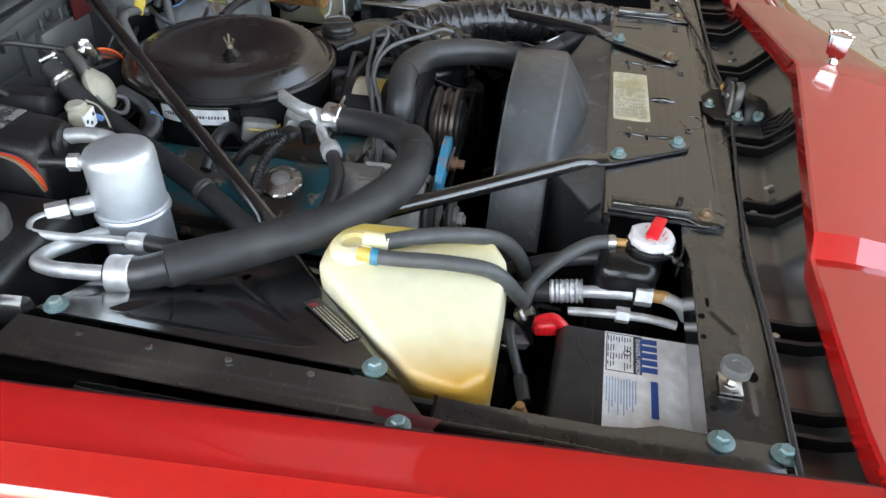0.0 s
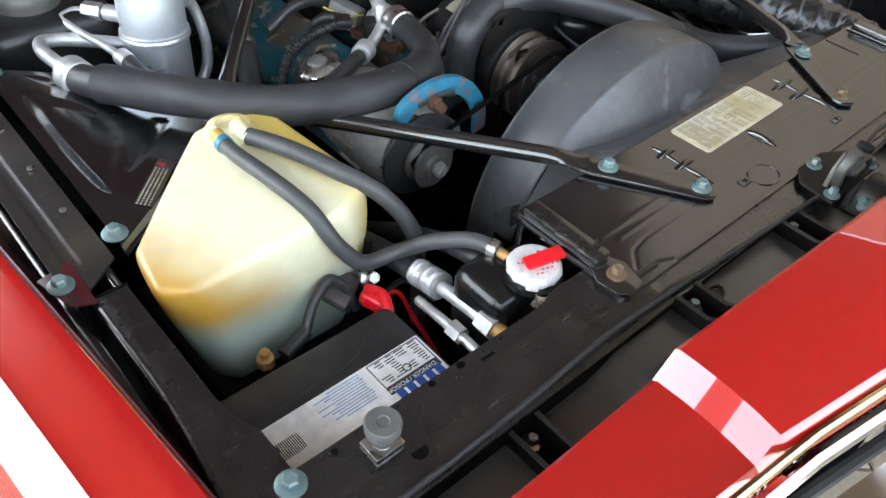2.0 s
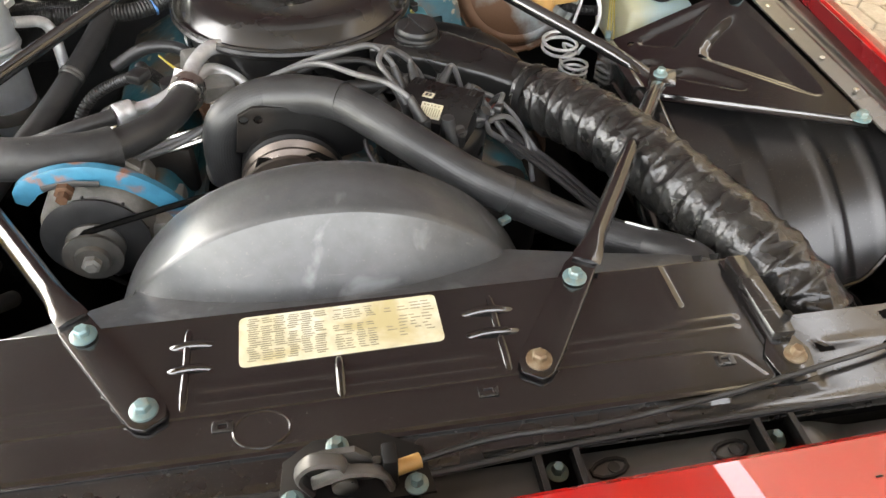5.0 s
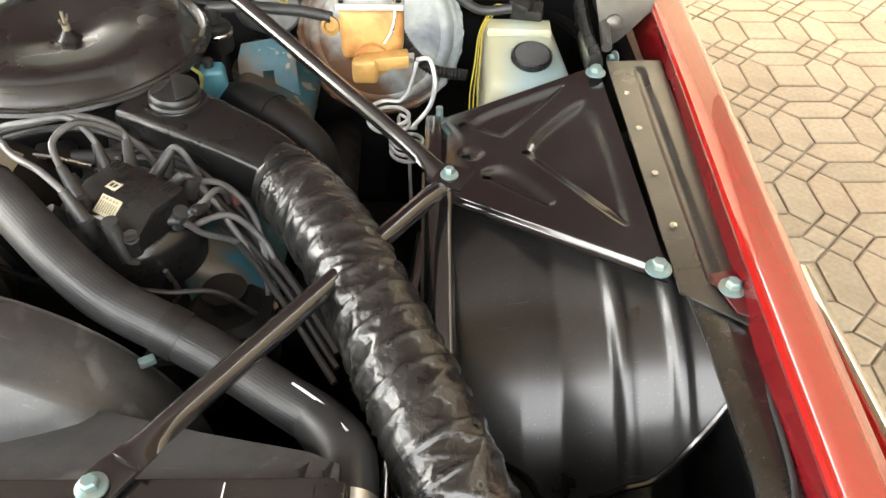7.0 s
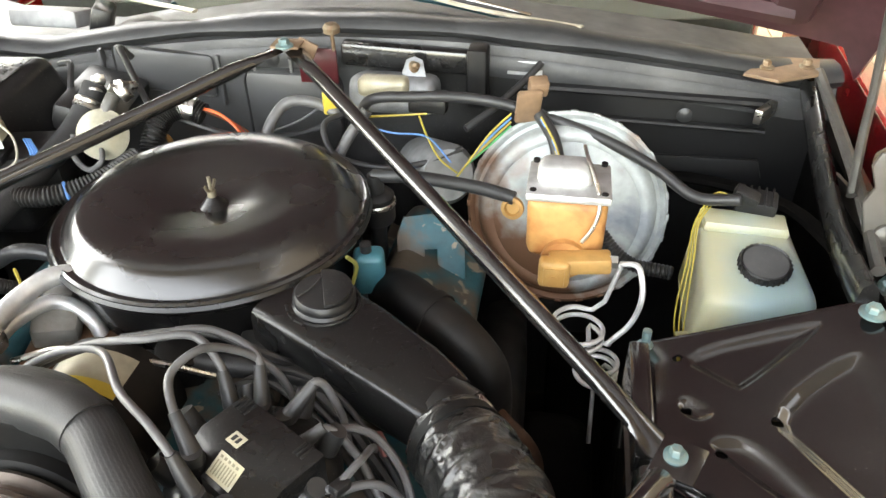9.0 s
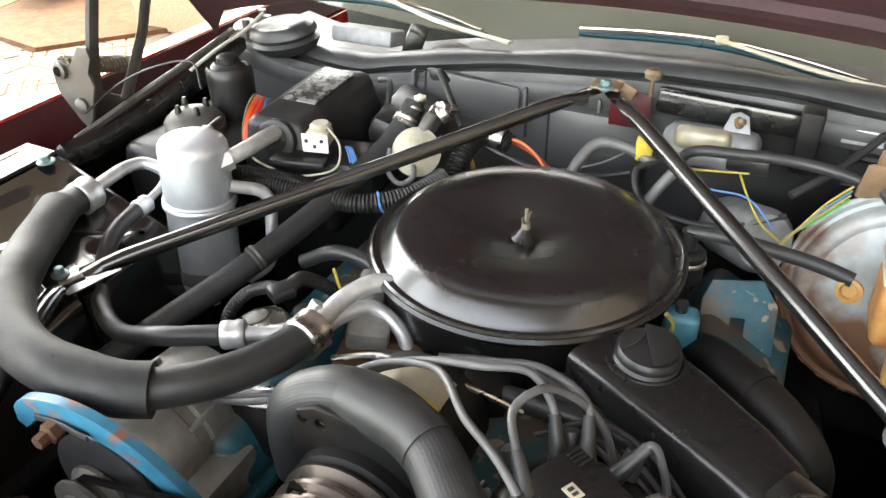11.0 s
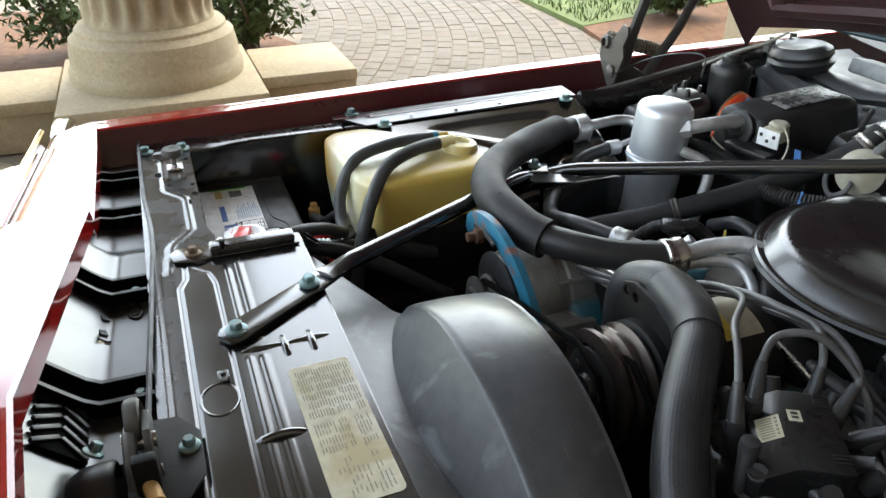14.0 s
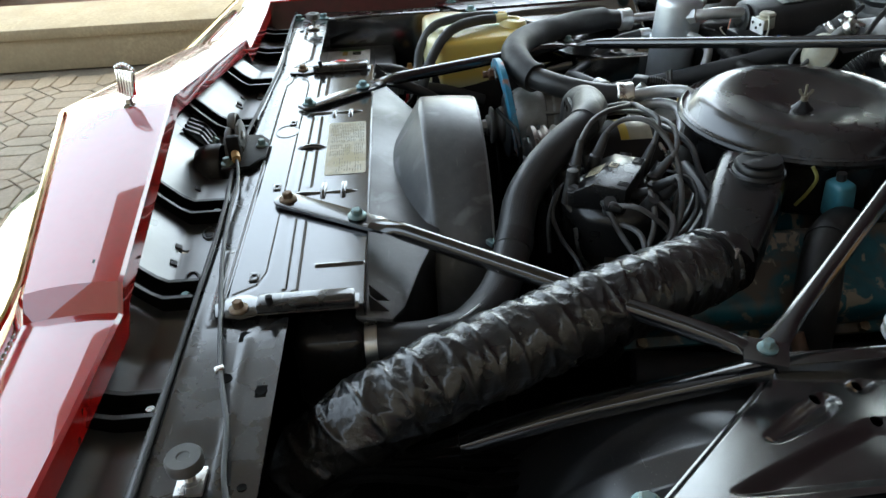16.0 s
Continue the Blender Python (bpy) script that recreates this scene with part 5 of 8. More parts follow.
bars([(-.019 + i * .0052, -.013 + j * .022 - .002 * (i % 3), .0035, .0022) for i in range(8) for j in range(2)], Matrix.Translation((-.402, .004, .9268)), mat("cap_red_ink", (.55, .08, .08), .5), cp)
part("cap_ear", box(.070, .014, .005, pose(-.402, .004, .918, 0, 0, 40), .002), CAPWHITE, cp)
part("red_lever", box(.046, .017, .006, pose(-.393, .000, .9305, 0, -6, -17), .002), REDPL, cp, "red pressure release lever")
part("neck_tab", box(.03, .016, .004, pose(-.420, -.028, .906, 25, 0, 20), .001), STEEL, rad)
part("overflow_nipple", tube([(-.405, .035, .908), (-.407, .060, .908)], .006, 10, 2), BRASS, rad)
part("upper_outlet", tube([(.433, .095, .872), (.432, .05, .872), (.425, .005, .868)], .0240, 20, 4), SATIN, rad)
part("outlet_clamp", tube([(.433, .082, .872), (.433, .068, .872)], .0282, 26, 2), STEEL, rad, "steel hose clamp")
part("clamp_screw", box(.012, .016, .014, pose(.458, .075, .856, 0, 30, 0), .003), STEEL, rad)

# ---- battery corner ----
bat = thing("battery", "black car battery with a silver-white printed label", "battery", (-.64, .03, .74))
part("case", box(.262, .176, .20, Matrix.Translation((-.645, .024, .735)), .006, 3), BATTERY, bat)
lid = part("lid", box(.258, .172, .026, Matrix.Translation((-.645, .024, .836)), .010, 3), BATTERY, bat, "black lid with a moulded seam")
part("lid_seam", tube([(-.735, .064, .849), (-.64, .064, .849), (-.59, .068, .849), (-.565, .082, .849), (-.545, .086, .849), (-.525, .086, .847)], .0014, 6, 6), INK, lid)
bl = part("label", box(.205, .112, .0008, Matrix.Translation((-.625, -.004, .8494)), .0003), WHITE, bat, "silver-white battery label")
LZ = .8499
m180 = pose(0, 0, LZ, 0, 0, 180)
warn = part("warning_panel", prism([(-.525, .050), (-.525, .006), (-.592, .006), (-.592, .050)], LZ, LZ + .0002, holes=[[(-.5262, .0488), (-.5262, .0165), (-.5908, .0165), (-.5908, .0488)]]), INK, bl, "black bordered warning panel")
word("DANGER / POISON", .0076, Matrix.Translation((-.530, .0135, LZ + .0003)) @ pose(0, 0, 0, 0, 0, 180), WHITE, warn)
rnd = random.Random(9)
bars([(.529 + i * .0155 + rnd.uniform(0, .002), -.0475 + j * .0034, rnd.uniform(.006, .013), .0012) for i in range(4) for j in range(9) if not (i in (1, 3) and 2 < j < 6)], m180, INK, bl)
b = bmesh.new()
tube([(-.558 + .0045 * math.cos(a), .024 + .0045 * math.sin(a), LZ + .0004) for a in [i * .628 for i in range(10)]], .0007, 6, 1, b, closed=True)
part("warning_ring", b, INK, bl)
# the maker's mark as plain blue shapes
bars([(.5275 + i * .0125, .001, .0090, .023) for i in range(5)], m180, BLUEINK, bl, "blue_mark")
bars([(.600, .008, .058, .0085)], m180, BLUEINK, bl, "blue_mark")
bars([(.602 + rnd.uniform(0, .003), -.048 + j * .0034, rnd.uniform(.035, .058), .0013) for j in range(11)], m180, mat("ink_pale_blue", (.30, .42, .60), .5), bl)
bars([(.690 + i * .0022, -.020, .001, .020) for i in range(12)], m180, INK, bl, "bar_code")
bars([(.690, .008, .03, .012)], m180, mat("ink_gold", (.5, .38, .12), .5), bl, "gold_mark")
bars([(.722, -.01, .004, .06)], m180, mat("ink_green", (.12, .45, .05), .5), bl, "green_mark")

term = thing("battery_terminals", "red battery clamp and thick cable ends", "battery cable", (-.51, .12, .84))
part("red_boot", box(.020, .034, .022, pose(-.520, .128, .838, 10, 0, 25), .007, 3), REDPL, term, "red rubber terminal boot")
part("red_strap", tube([(-.520, .142, .845), (-.515, .118, .850), (-.522, .098, .835), (-.524, .094, .80)], .007, 8, 6), REDPL, term)
part("red_wire", tube([(-.51, .13, .832), (-.48, .135, .82), (-.47, .12, .79), (-.47, .05, .75)], .003, 8, 6), REDPL, term)
part("black_wire", tube([(-.50, .135, .828), (-.46, .145, .82), (-.44, .11, .80)], .004, 8, 6), RUBBER, term)
part("earth_cable", tube([(-.60, .150, .82), (-.575, .165, .845), (-.55, .172, .855), (-.535, .165, .84), (-.53, .15, .81)], .0062, 12, 8), RUBBER, term, "thick black printed cable")
part("cable_lug", tube([(-.635, .140, .815), (-.60, .150, .82)], .009, 10, 3), RUBBER, term)
part("brass_fitting", lathe([(.010, 0), (.010, .012), (.006, .014), (.006, .022), (0, .022)], Matrix.Translation((-.655, .145, .81)), 8), BRASS, term)
part("clamp_bolt", lathe([(.012, 0), (.012, .010), (.007, .012), (.007, .024), (0, .024)], pose(-.505, .165, .835, 50, 0, 0), 6), STEEL, term)
part("clamp_strap", box(.05, .03, .012, pose(-.535, .17, .83, 20, 0, 30), .003), GREYPLATE, term)

# coolant and washer bottle
tk = thing("coolant_bottle", "yellowed translucent plastic overflow bottle, stained amber", "bottle", (-.60, .28, .75))
b = bmesh.new()
top = [(-.476, .400, .936), (-.530, .415, .942), (-.580, .415, .938), (-.645, .350, .936), (-.728, .266, .932), (-.737, .205, .928), (-.710, .180, .930), (-.512, .186, .934), (-.462, .215, .936)]
mid = [(-.472, .392, .86), (-.53, .412, .86), (-.575, .410, .86), (-.635, .340, .86), (-.717, .258, .872), (-.724, .203, .866), (-.692, .175, .85), (-.500, .180, .86), (-.462, .206, .86)]
low = [(-.50, .38, .735), (-.53, .395, .735), (-.56, .39, .735), (-.615, .33, .735), (-.678, .27, .735), (-.686, .22, .735), (-.665, .192, .735), (-.520, .190, .735), (-.50, .210, .735)]
vt, vm, vl = ([b.verts.new(p) for p in l] for l in (top, mid, low))
crest = b.verts.new((-.545, .30, .944))
crest2 = b.verts.new((-.63, .235, .940))
for a, c in ((vt, vm), (vm, vl)):
    for i in range(9):
        b.faces.new((a[i], a[(i + 1) % 9], c[(i + 1) % 9], c[i]))
b.faces.new(vl)
for tri in ((0, 1, crest), (1, 2, crest), (2, 3, crest), (3, crest2, crest), (3, 4, crest2), (4, 5, crest2), (5, 6, crest2), (6, 7, crest2), (7, crest, crest2), (7, 8, crest), (8, 0, crest)):
    b.faces.new([vt[q] if isinstance(q, int) else q for q in tri])
bmesh.ops.recalc_face_normals(b, faces=b.faces[:])
bmesh.ops.bevel(b, geom=[e for e in b.edges if e.calc_face_angle(0) > .45], offset=.014, segments=3, affect="EDGES", profile=.5, clamp_overlap=True)
o = part("bottle_body", b, TANKY, tk, crease=80)
sm = o.modifiers.new("soft", "SUBSURF")
sm.levels = sm.render_levels = 2
part("filler_collar", lathe([(.030, -.012), (.030, .004), (.026, .010), (.016, .012), (.015, .006), (0, .006)], pose(-.548, .375, .943, -6, 0, 0), 28), TANKY, tk)
part("yellow_spigot", tube([(-.572, .362, .955), (-.574, .338, .955)], .009, 12, 2), AMBERPL, tk, "yellow plastic hose spigot")
part("pale_spigot", tube([(-.545, .362, .958), (-.545, .330, .957)], .010, 12, 2), TANKY, tk)
tb = thing("bottle_bracket", "dark bottle bracket bolted to the apron", "bracket", (-.58, .30, .70))
part("shelf", box(.24, .24, .012, Matrix.Translation((-.57, .29, .727)), .002), DARK, tb)
part("side_strap", box(.008, .22, .14, pose(-.478, .30, .79, 0, 0, 0), .002), DARK, tb)


def hose(name, label, pts, r, material=RUBBER, at=None, wob=None, seg=16, per=8):
    k = thing(name, label, "hose", at or pts[0])
    part("hose_wall", tube(pts, r, seg, per, wob=wob), material, k)
    return k


h1 = hose("overflow_hose", "black rubber hose from bottle to radiator cap", [(-.574, .343, .955), (-.574, .31, .957), (-.566, .25, .956), (-.555, .200, .944), (-.536, .168, .898), (-.508, .160, .866), (-.475, .155, .865), (-.440, .118, .893), (-.415, .078, .908), (-.406, .052, .908)], .0095, HOSEGREY)
part("end_clip", tube([(-.574, .345, .955), (-.574, .336, .955)], .0108, 12, 2), TEALARM, h1, "pale blue hose clip")
part("end_clip", tube([(-.409, .062, .908), (-.407, .052, .908)], .0112, 12, 2), STEEL, h1)
h2 = hose("vent_hose", "black rubber hose dropping beside the radiator", [(-.545, .335, .957), (-.53, .30, .960), (-.497, .235, .950), (-.455, .195, .915), (-.430, .172, .868), (-.425, .16, .80), (-.43, .15, .72)], .0105, HOSEGREY)
h3 = hose("lower_vent_hose", "black rubber hose into the radiator tank", [(-.40, .30, .76), (-.41, .20, .83), (-.415, .12, .872), (-.414, .06, .886), (-.412, .035, .888)], .011)
part("end_clip", tube([(-.414, .062, .886), (-.413, .048, .887)], .0125, 12, 2), STEEL, h3)
lines = thing("oil_cooler_lines", "steel oil cooler lines with hex fittings", "pipe", (-.46, .05, .86))
part("rubber_tail", tube([(-.47, .30, .80), (-.462, .20, .835), (-.458, .125, .848)], .014, 14, 6), RUBBER, lines)
part("crimp", tube([(-.458, .128, .848), (-.457, .105, .852), (-.457, .085, .856)], lambda t: .016 + .0015 * math.sin(t * 40), 16, 8), ALU, lines)
part("upper_pipe", tube([(-.457, .088, .855), (-.458, .04, .862), (-.458, .02, .864)], .0085, 12, 4), ALU, lines)
part("hex_nut", lathe([(.015, -.011), (.015, .011)], Matrix.Translation((-.459, .006, .866)) @ pose(0, 0, 0, 90, 0, 0), 6), ALU, lines)
part("brass_end", tube([(-.459, -.004, .867), (-.46, -.025, .868)], .009, 12, 3), BRASS, lines)
part("bent_pipe", tube([(-.46, -.02, .868), (-.463, -.04, .862), (-.46, -.055, .84)], .009, 12, 5), ALU, lines)
part("lower_pipe", tube([(-.478, .10, .835), (-.482, .04, .845), (-.484, .0, .848), (-.486, -.04, .845)], .006, 12, 5), ALU, lines)
part("lower_nut", lathe([(.011, -.009), (.011, .009)], Matrix.Translation((-.482, .030, .846)) @ pose(0, 0, 0, 90, 0, 0), 6), ALU, lines)

# ---- air conditioning ----
suc = thing("suction_hose", "thick black foam-sleeved air conditioning hose", "hose", (-.4, .4, .93))
part("foam_sleeve", tube([(-.614, .592, .922), (-.592, .558, .925), (-.545, .490, .930), (-.485, .415, .934), (-.415, .368, .938), (-.345, .350, .940), (-.283, .355, .934)], .0265, 22, 8, wob=lambda t, g: 1 + .03 * math.sin(g * 3 + t * 20)), FOAM, suc)
part("hose_tail", tube([(-.628, .662, .912), (-.627, .63, .914), (-.612, .59, .922)], .0215, 18, 6, wob=lambda t, g: 1 + .02 * math.sin(g * 18)), RUBBER, suc)
part("sleeve_cuff", tube([(-.30, .352, .936), (-.262, .362, .931), (-.240, .375, .928)], .0275, 22, 6), FOAM, suc)
part("inner_hose", tube([(-.25, .368, .929), (-.210, .405, .925), (-.185, .450, .918), (-.172, .495, .913), (-.167, .53, .911)], .0205, 18, 8), RUBBER, suc)
b = bmesh.new()
for p, q in (((-.352, .352, .958), (-.350, .330, .952)), ((-.31, .34, .955), (-.325, .345, .964))):
    tube([p, q], .0022, 6, 3, b)
part("foam_crack", b, INK, suc)
rough_clamp((-.629, .646, .912), (-.15, 1, 0), .0235, .03, ALU, suc, "crimp_collar")
rough_clamp((-.167, .523, .911), (.1, 1, 0), .0235, .03, STEEL, suc, "crimp_collar")
part("end_pipe", tube([(-.630, .655, .912), (-.637, .70, .913), (-.639, .738, .913), (-.631, .760, .911), (-.607, .767, .905), (-.57, .757, .897), (-.525, .735, .888)], .0100, 14, 8), ALU, suc)
part("manifold_pipe", tube([(-.166, .54, .911), (-.160, .585, .918), (-.135, .625, .922), (-.095, .640, .905), (-.06, .62, .86)], .0112, 14, 8), ALU, suc, "bright bent steel pipe")
part("manifold_pipe", tube([(-.175, .53, .885), (-.165, .575, .895), (-.14, .61, .895), (-.10, .61, .87), (-.08, .58, .82)], .009, 14, 8), ALU, suc)
dis = thing("discharge_hose", "slim black hose with a crimped aluminium end", "hose", (-.3, .5, .9))
part("hose_wall", tube([(-.549, .662, .900), (-.542, .61, .892), (-.51, .545, .862), (-.41, .478, .866), (-.32, .470, .895), (-.265, .495, .897)], .0115, 14, 8), RUBBER, dis)
rough_clamp((-.550, .672, .900), (-.1, 1, 0), .0125, .024, ALU, dis, "crimp_collar")
rough_clamp((-.252, .502, .897), (.8, .45, 0), .0155, .026, ALU, dis, "crimp_collar")
part("bent_pipe", tube([(-.24, .508, .897), (-.215, .525, .895), (-.185, .545, .905), (-.175, .56, .925)], .009, 12, 6), ALU, dis)

acc = thing("accumulator", "brushed aluminium canister of the air conditioning", "canister", (-.48, .70, .76))
ma = Matrix.Translation((-.487, .708, .765)) @ pose(0, 0, 0, -3, 2, 0)
part("shell", lathe([(.030, -.012), (.040, -.004), (.0475, .012), (.0475, .133), (.0480, .1335), (.0512, .1355), (.0520, .138), (.0512, .141), (.0500, .143), (.0508, .1455), (.0480, .148), (.0475, .218), (.0465, .2255), (.043, .2315), (.036, .2355), (.02, .2385), (0, .2395)], ma, 48), DRIER, acc)
part("inlet_nut", lathe([(.016, -.012), (.016, .012)], Matrix.Translation((-.441, .732, .966)) @ Vector((.6, .75, .25)).to_track_quat("Z", "Y").to_matrix().to_4x4(), 6), ALU, acc)
part("inlet_pipe", tube([(-.455, .715, .960), (-.437, .738, .968), (-.424, .772, .974), (-.423, .806, .974), (-.428, .842, .968)], .0115, 14, 8), ALU, acc)
part("side_pipe", tube([(-.551, .676, .900), (-.560, .72, .904), (-.580, .772, .914), (-.584, .798, .920), (-.568, .806, .922), (-.545, .792, .923), (-.520, .765, .923), (-.505, .745, .92)], .0060, 12, 8), ALU, acc)
part("side_nut", lathe([(.0135, -.014), (.0135, .014)], Matrix.Translation((-.540, .788, .923)) @ Vector((.6, -.75, 0)).to_track_quat("Z", "Y").to_matrix().to_4x4(), 6), ALU, acc)
part("side_ferrule", lathe([(.011, -.016), (.0125, -.012), (.0125, .012), (.011, .016)], Matrix.Translation((-.518, .763, .923)) @ Vector((.6, -.75, 0)).to_track_quat("Z", "Y").to_matrix().to_4x4(), 16), ALU, acc)
part("service_port", tube([(-.492, .745, .978), (-.503, .778, .979)], .009, 12, 3), ALU, acc)
part("port_nut", lathe([(.012, -.007), (.012, .007)], pose(-.501, .772, .979, 90, 0, 15), 6), ALU, acc)
part("port_cap", tube([(-.503, .780, .979), (-.511, .815, .979)], .0085, 10, 4), PLASTIC, acc, "black plastic port cap")
part("rear_pipe", tube([(-.435, .73, .93), (-.40, .76, .91), (-.39, .75, .86), (-.40, .74, .80), (-.43, .73, .775)], .009, 12, 8), ALU, acc)
part("base_stub", lathe([(.008, 0), (.008, .03)], Matrix.Translation((-.482, .703, .73)), 10), ALU, acc)
part("mount_strap", lathe([(.0492, .02), (.0500, .022), (.0500, .040), (.0492, .042)], ma, 40), GREYPLATE, acc)

# ---- alternator, compressor, belts ----
alt = thing("alternator", "grey cast alternator with a pulley and blue adjusting arm", "alternator", (-.27, .34, .82))
my = Matrix.Translation((-.283, .372, .822)) @ pose(0, 0, 0, 90, 0, 0)
part("housing", lathe([(.050, -.115), (.066, -.110), (.070, -.040), (.066, -.037), (.066, -.025), (.070, -.022), (.070, .020), (.062, .034), (.045, .040), (0, .040)], my, 40), CAST, alt)
for i in range(10):
    g = 2 * math.pi * i / 10
    part("cooling_rib", box(.010, .006, .05, my @ Matrix.Translation((.070 * math.cos(g), .070 * math.sin(g), -.045)) @ pose(0, 0, 0, 0, 0, math.degrees(g)), .002), CAST, alt)
part("fan_disc", lathe([(.020, .040), (.064, .040), (.066, .043), (.066, .046), (.056, .050), (.030, .052), (0, .052)], my, 40), RUBBER, alt, "black fan disc")
for i in range(8):
    g = 2 * math.pi * i / 8
    part("fan_blade", box(.018, .004, .012, my @ Matrix.Translation((.055 * math.cos(g), .055 * math.sin(g), .038)) @ pose(0, 0, 0, 0, 0, math.degrees(g) + 25), .001), RUBBER, alt)
part("pulley", lathe([(.034, .052), (.036, .054), (.036, .058), (.028, .064), (.028, .068), (.036, .074), (.036, .078), (.022, .080), (.020, .086), (0, .086)], my, 36), GREYPLATE, alt)
part("pulley_nut", lathe([(.012, .085), (.012, .094), (.0075, .095), (.0075, .098), (0, .098)], my, 6), CAST, alt)
mid = curve_points([(-.340, 0, .908), (-.330, 0, .925), (-.300, 0, .937), (-.262, 0, .937), (-.225, 0, .922), (-.195, 0, .894), (-.172, 0, .858), (-.160, 0, .815)], 5)
b = bmesh.new()
rows = []
for i, p in enumerate(mid):
    d = (mid[min(i + 1, len(mid) - 1)] - mid[max(i - 1, 0)]).normalized()
    w = Vector((-d.z, 0, d.x)) * (.0125 if i > 2 else .007 + .0018 * i)
    y = .306 + .026 * (i / (len(mid) - 1)) ** 2
    rows.append([b.verts.new(q) for q in ((p.x + w.x, y - .002, p.z + w.z), (p.x + w.x * .7, y - .0035, p.z + w.z * .7), (p.x - w.x * .9, y - .0035, p.z - w.z * .9), (p.x - w.x, y - .002, p.z - w.z), (p.x - w.x, y + .003, p.z - w.z), (p.x + w.x, y + .008, p.z + w.z))])
for p, q in zip(rows, rows[1:]):
    for k in range(6):
        b.faces.new((p[k], q[k], q[(k + 1) % 6], p[(k + 1) % 6]))
b.faces.new(rows[0])
b.faces.new(rows[-1])
arm = part("adjusting_arm", b, TEALARM, alt, "flaking light blue adjusting arm")
part("arm_slot", tube([(-.312, .3022, .928), (-.282, .3022, .932), (-.248, .3026, .928)], .0042, 8, 5, sx=.35), INK, arm, "long dark adjusting slot")
part("arm_bolt", lathe([(.011, 0), (.011, .010), (.007, .012), (.007, .022), (0, .022)], pose(-.287, .303, .925, 90, 0, 0), 6), RUST, arm)
part("mount_block", box(.05, .09, .05, Matrix.Translation((-.205, .39, .80)), .01), CAST, alt)

cmp_ = thing("compressor", "black air conditioning compressor with a worn clutch pulley", "compressor", (-.03, .40, .85))
mc = Matrix.Translation((-.030, .385, .852)) @ pose(0, 0, 0, 90, 0, 0)
part("body", lathe([(.060, -.16), (.068, -.155), (.068, .0), (.060, .006), (0, .006)], mc, 40), DARK, cmp_)
def arc_label(r, z0, z1, a0, a1):
    b = bmesh.new()
    rows = [[b.verts.new(mc @ Vector((r * math.cos(g), r * math.sin(g), z))) for z in (z0, z1)] for g in [lerp(a0, a1, i / 20) for i in range(21)]]
    for p, q in zip(rows, rows[1:]):
        b.faces.new((p[0], q[0], q[1], p[1]))
    return b


cb2 = part("body_label", arc_label(.0686, -.138, -.086, .95, 2.15), GOLD, cmp_, "aged silver compressor label")
part("label_band", arc_label(.0688, -.100, -.086, .96, 2.14), YELPL, cmp_, "yellow label band")
part("clutch_pulley", lathe([(.050, .006), (.066, .008), (.068, .012), (.060, .018), (.060, .022), (.067, .027), (.067, .031), (.060, .036), (.060, .040), (.068, .046), (.068, .052), (.052, .054), (.050, .048), (.030, .048), (.028, .054), (.0, .054)], mc, 48), PULLEY, cmp_)
part("clutch_plate", lathe([(.049, .048), (.049, .058), (.042, .062), (.020, .062), (.018, .068), (0, .068)], mc, 40), RUBBER, cmp_)
for i in range(3):
    g = 2 * math.pi * i / 3 + .4
    part("clutch_rivet", lathe([(.006, .060), (.006, .064), (0, .065)], mc @ Matrix.Translation((.031 * math.cos(g), .031 * math.sin(g), 0)), 10), GREYPLATE, cmp_)
part("bracket", prism([(-.085, -.035), (-.075, .020), (-.055, .030), (.09, .020), (.10, .0), (.08, -.05), (.02, -.065)], -.003, .003, pose(-.015, .400, .925, 90, 0, 0) @ Matrix.Translation((0, 0, 0)), .001, holes=[[(-.068 + .006 * math.cos(a * .7854), .012 + .006 * math.sin(a * .7854)) for a in range(8)], [(-.050 + .006 * math.cos(a * .7854), .012 + .006 * math.sin(a * .7854)) for a in range(8)]]), DARK, cmp_, "black bracket plate with holes")
belt = thing("drive_belts", "worn black rubber drive belts", "belt", (-.1, .33, .75))


def belt_loop(circles, y, w, h):
    """A belt round pulleys given as x, z, r in order."""
    pts = []
    n = len(circles)
    for i, (x, z, r) in enumerate(circles):
        x0, z0, _ = circles[i - 1]
        x1, z1, _ = circles[(i + 1) % n]
        d = Vector((x - x0, z - z0)).normalized()
        e = Vector((x1 - x, z1 - z)).normalized()
        for v in (Vector((-d.y, d.x)), (Vector((-d.y, d.x)) + Vector((-e.y, e.x))).normalized(), Vector((-e.y, e.x))):
            pts.append((x + v.x * r, y, z + v.y * r))
    return tube(pts, h, 6, 1, closed=True, straight=True, sx=w)


part("belt", belt_loop([(-.283, .822, .030), (-.03, .852, .066), (0.02, .60, .08)], .308, 1.0, .004), GRIME_SHADE, belt)
part("belt", belt_loop([(-.03, .852, .066), (.20, .70, .06), (0.02, .60, .08)], .352, 1.0, .004), GRIME_SHADE, belt)
fan = thing("cooling_fan", "dark engine fan behind the shroud", "fan", (.0, .25, .62))
part("hub", lathe([(.05, -.03), (.05, .03), (0, .03)], pose(0.004, .24, .62, 90, 0, 0), 24), DARK, fan)
for i in range(6):
    part("blade", box(.20, .07, .003, pose(0.004, .24, .62, 0, 60 * i, 0) @ Matrix.Translation((.15, 0, 0)) @ pose(0, 0, 0, 30, 0, 0), 0), DARK, fan)

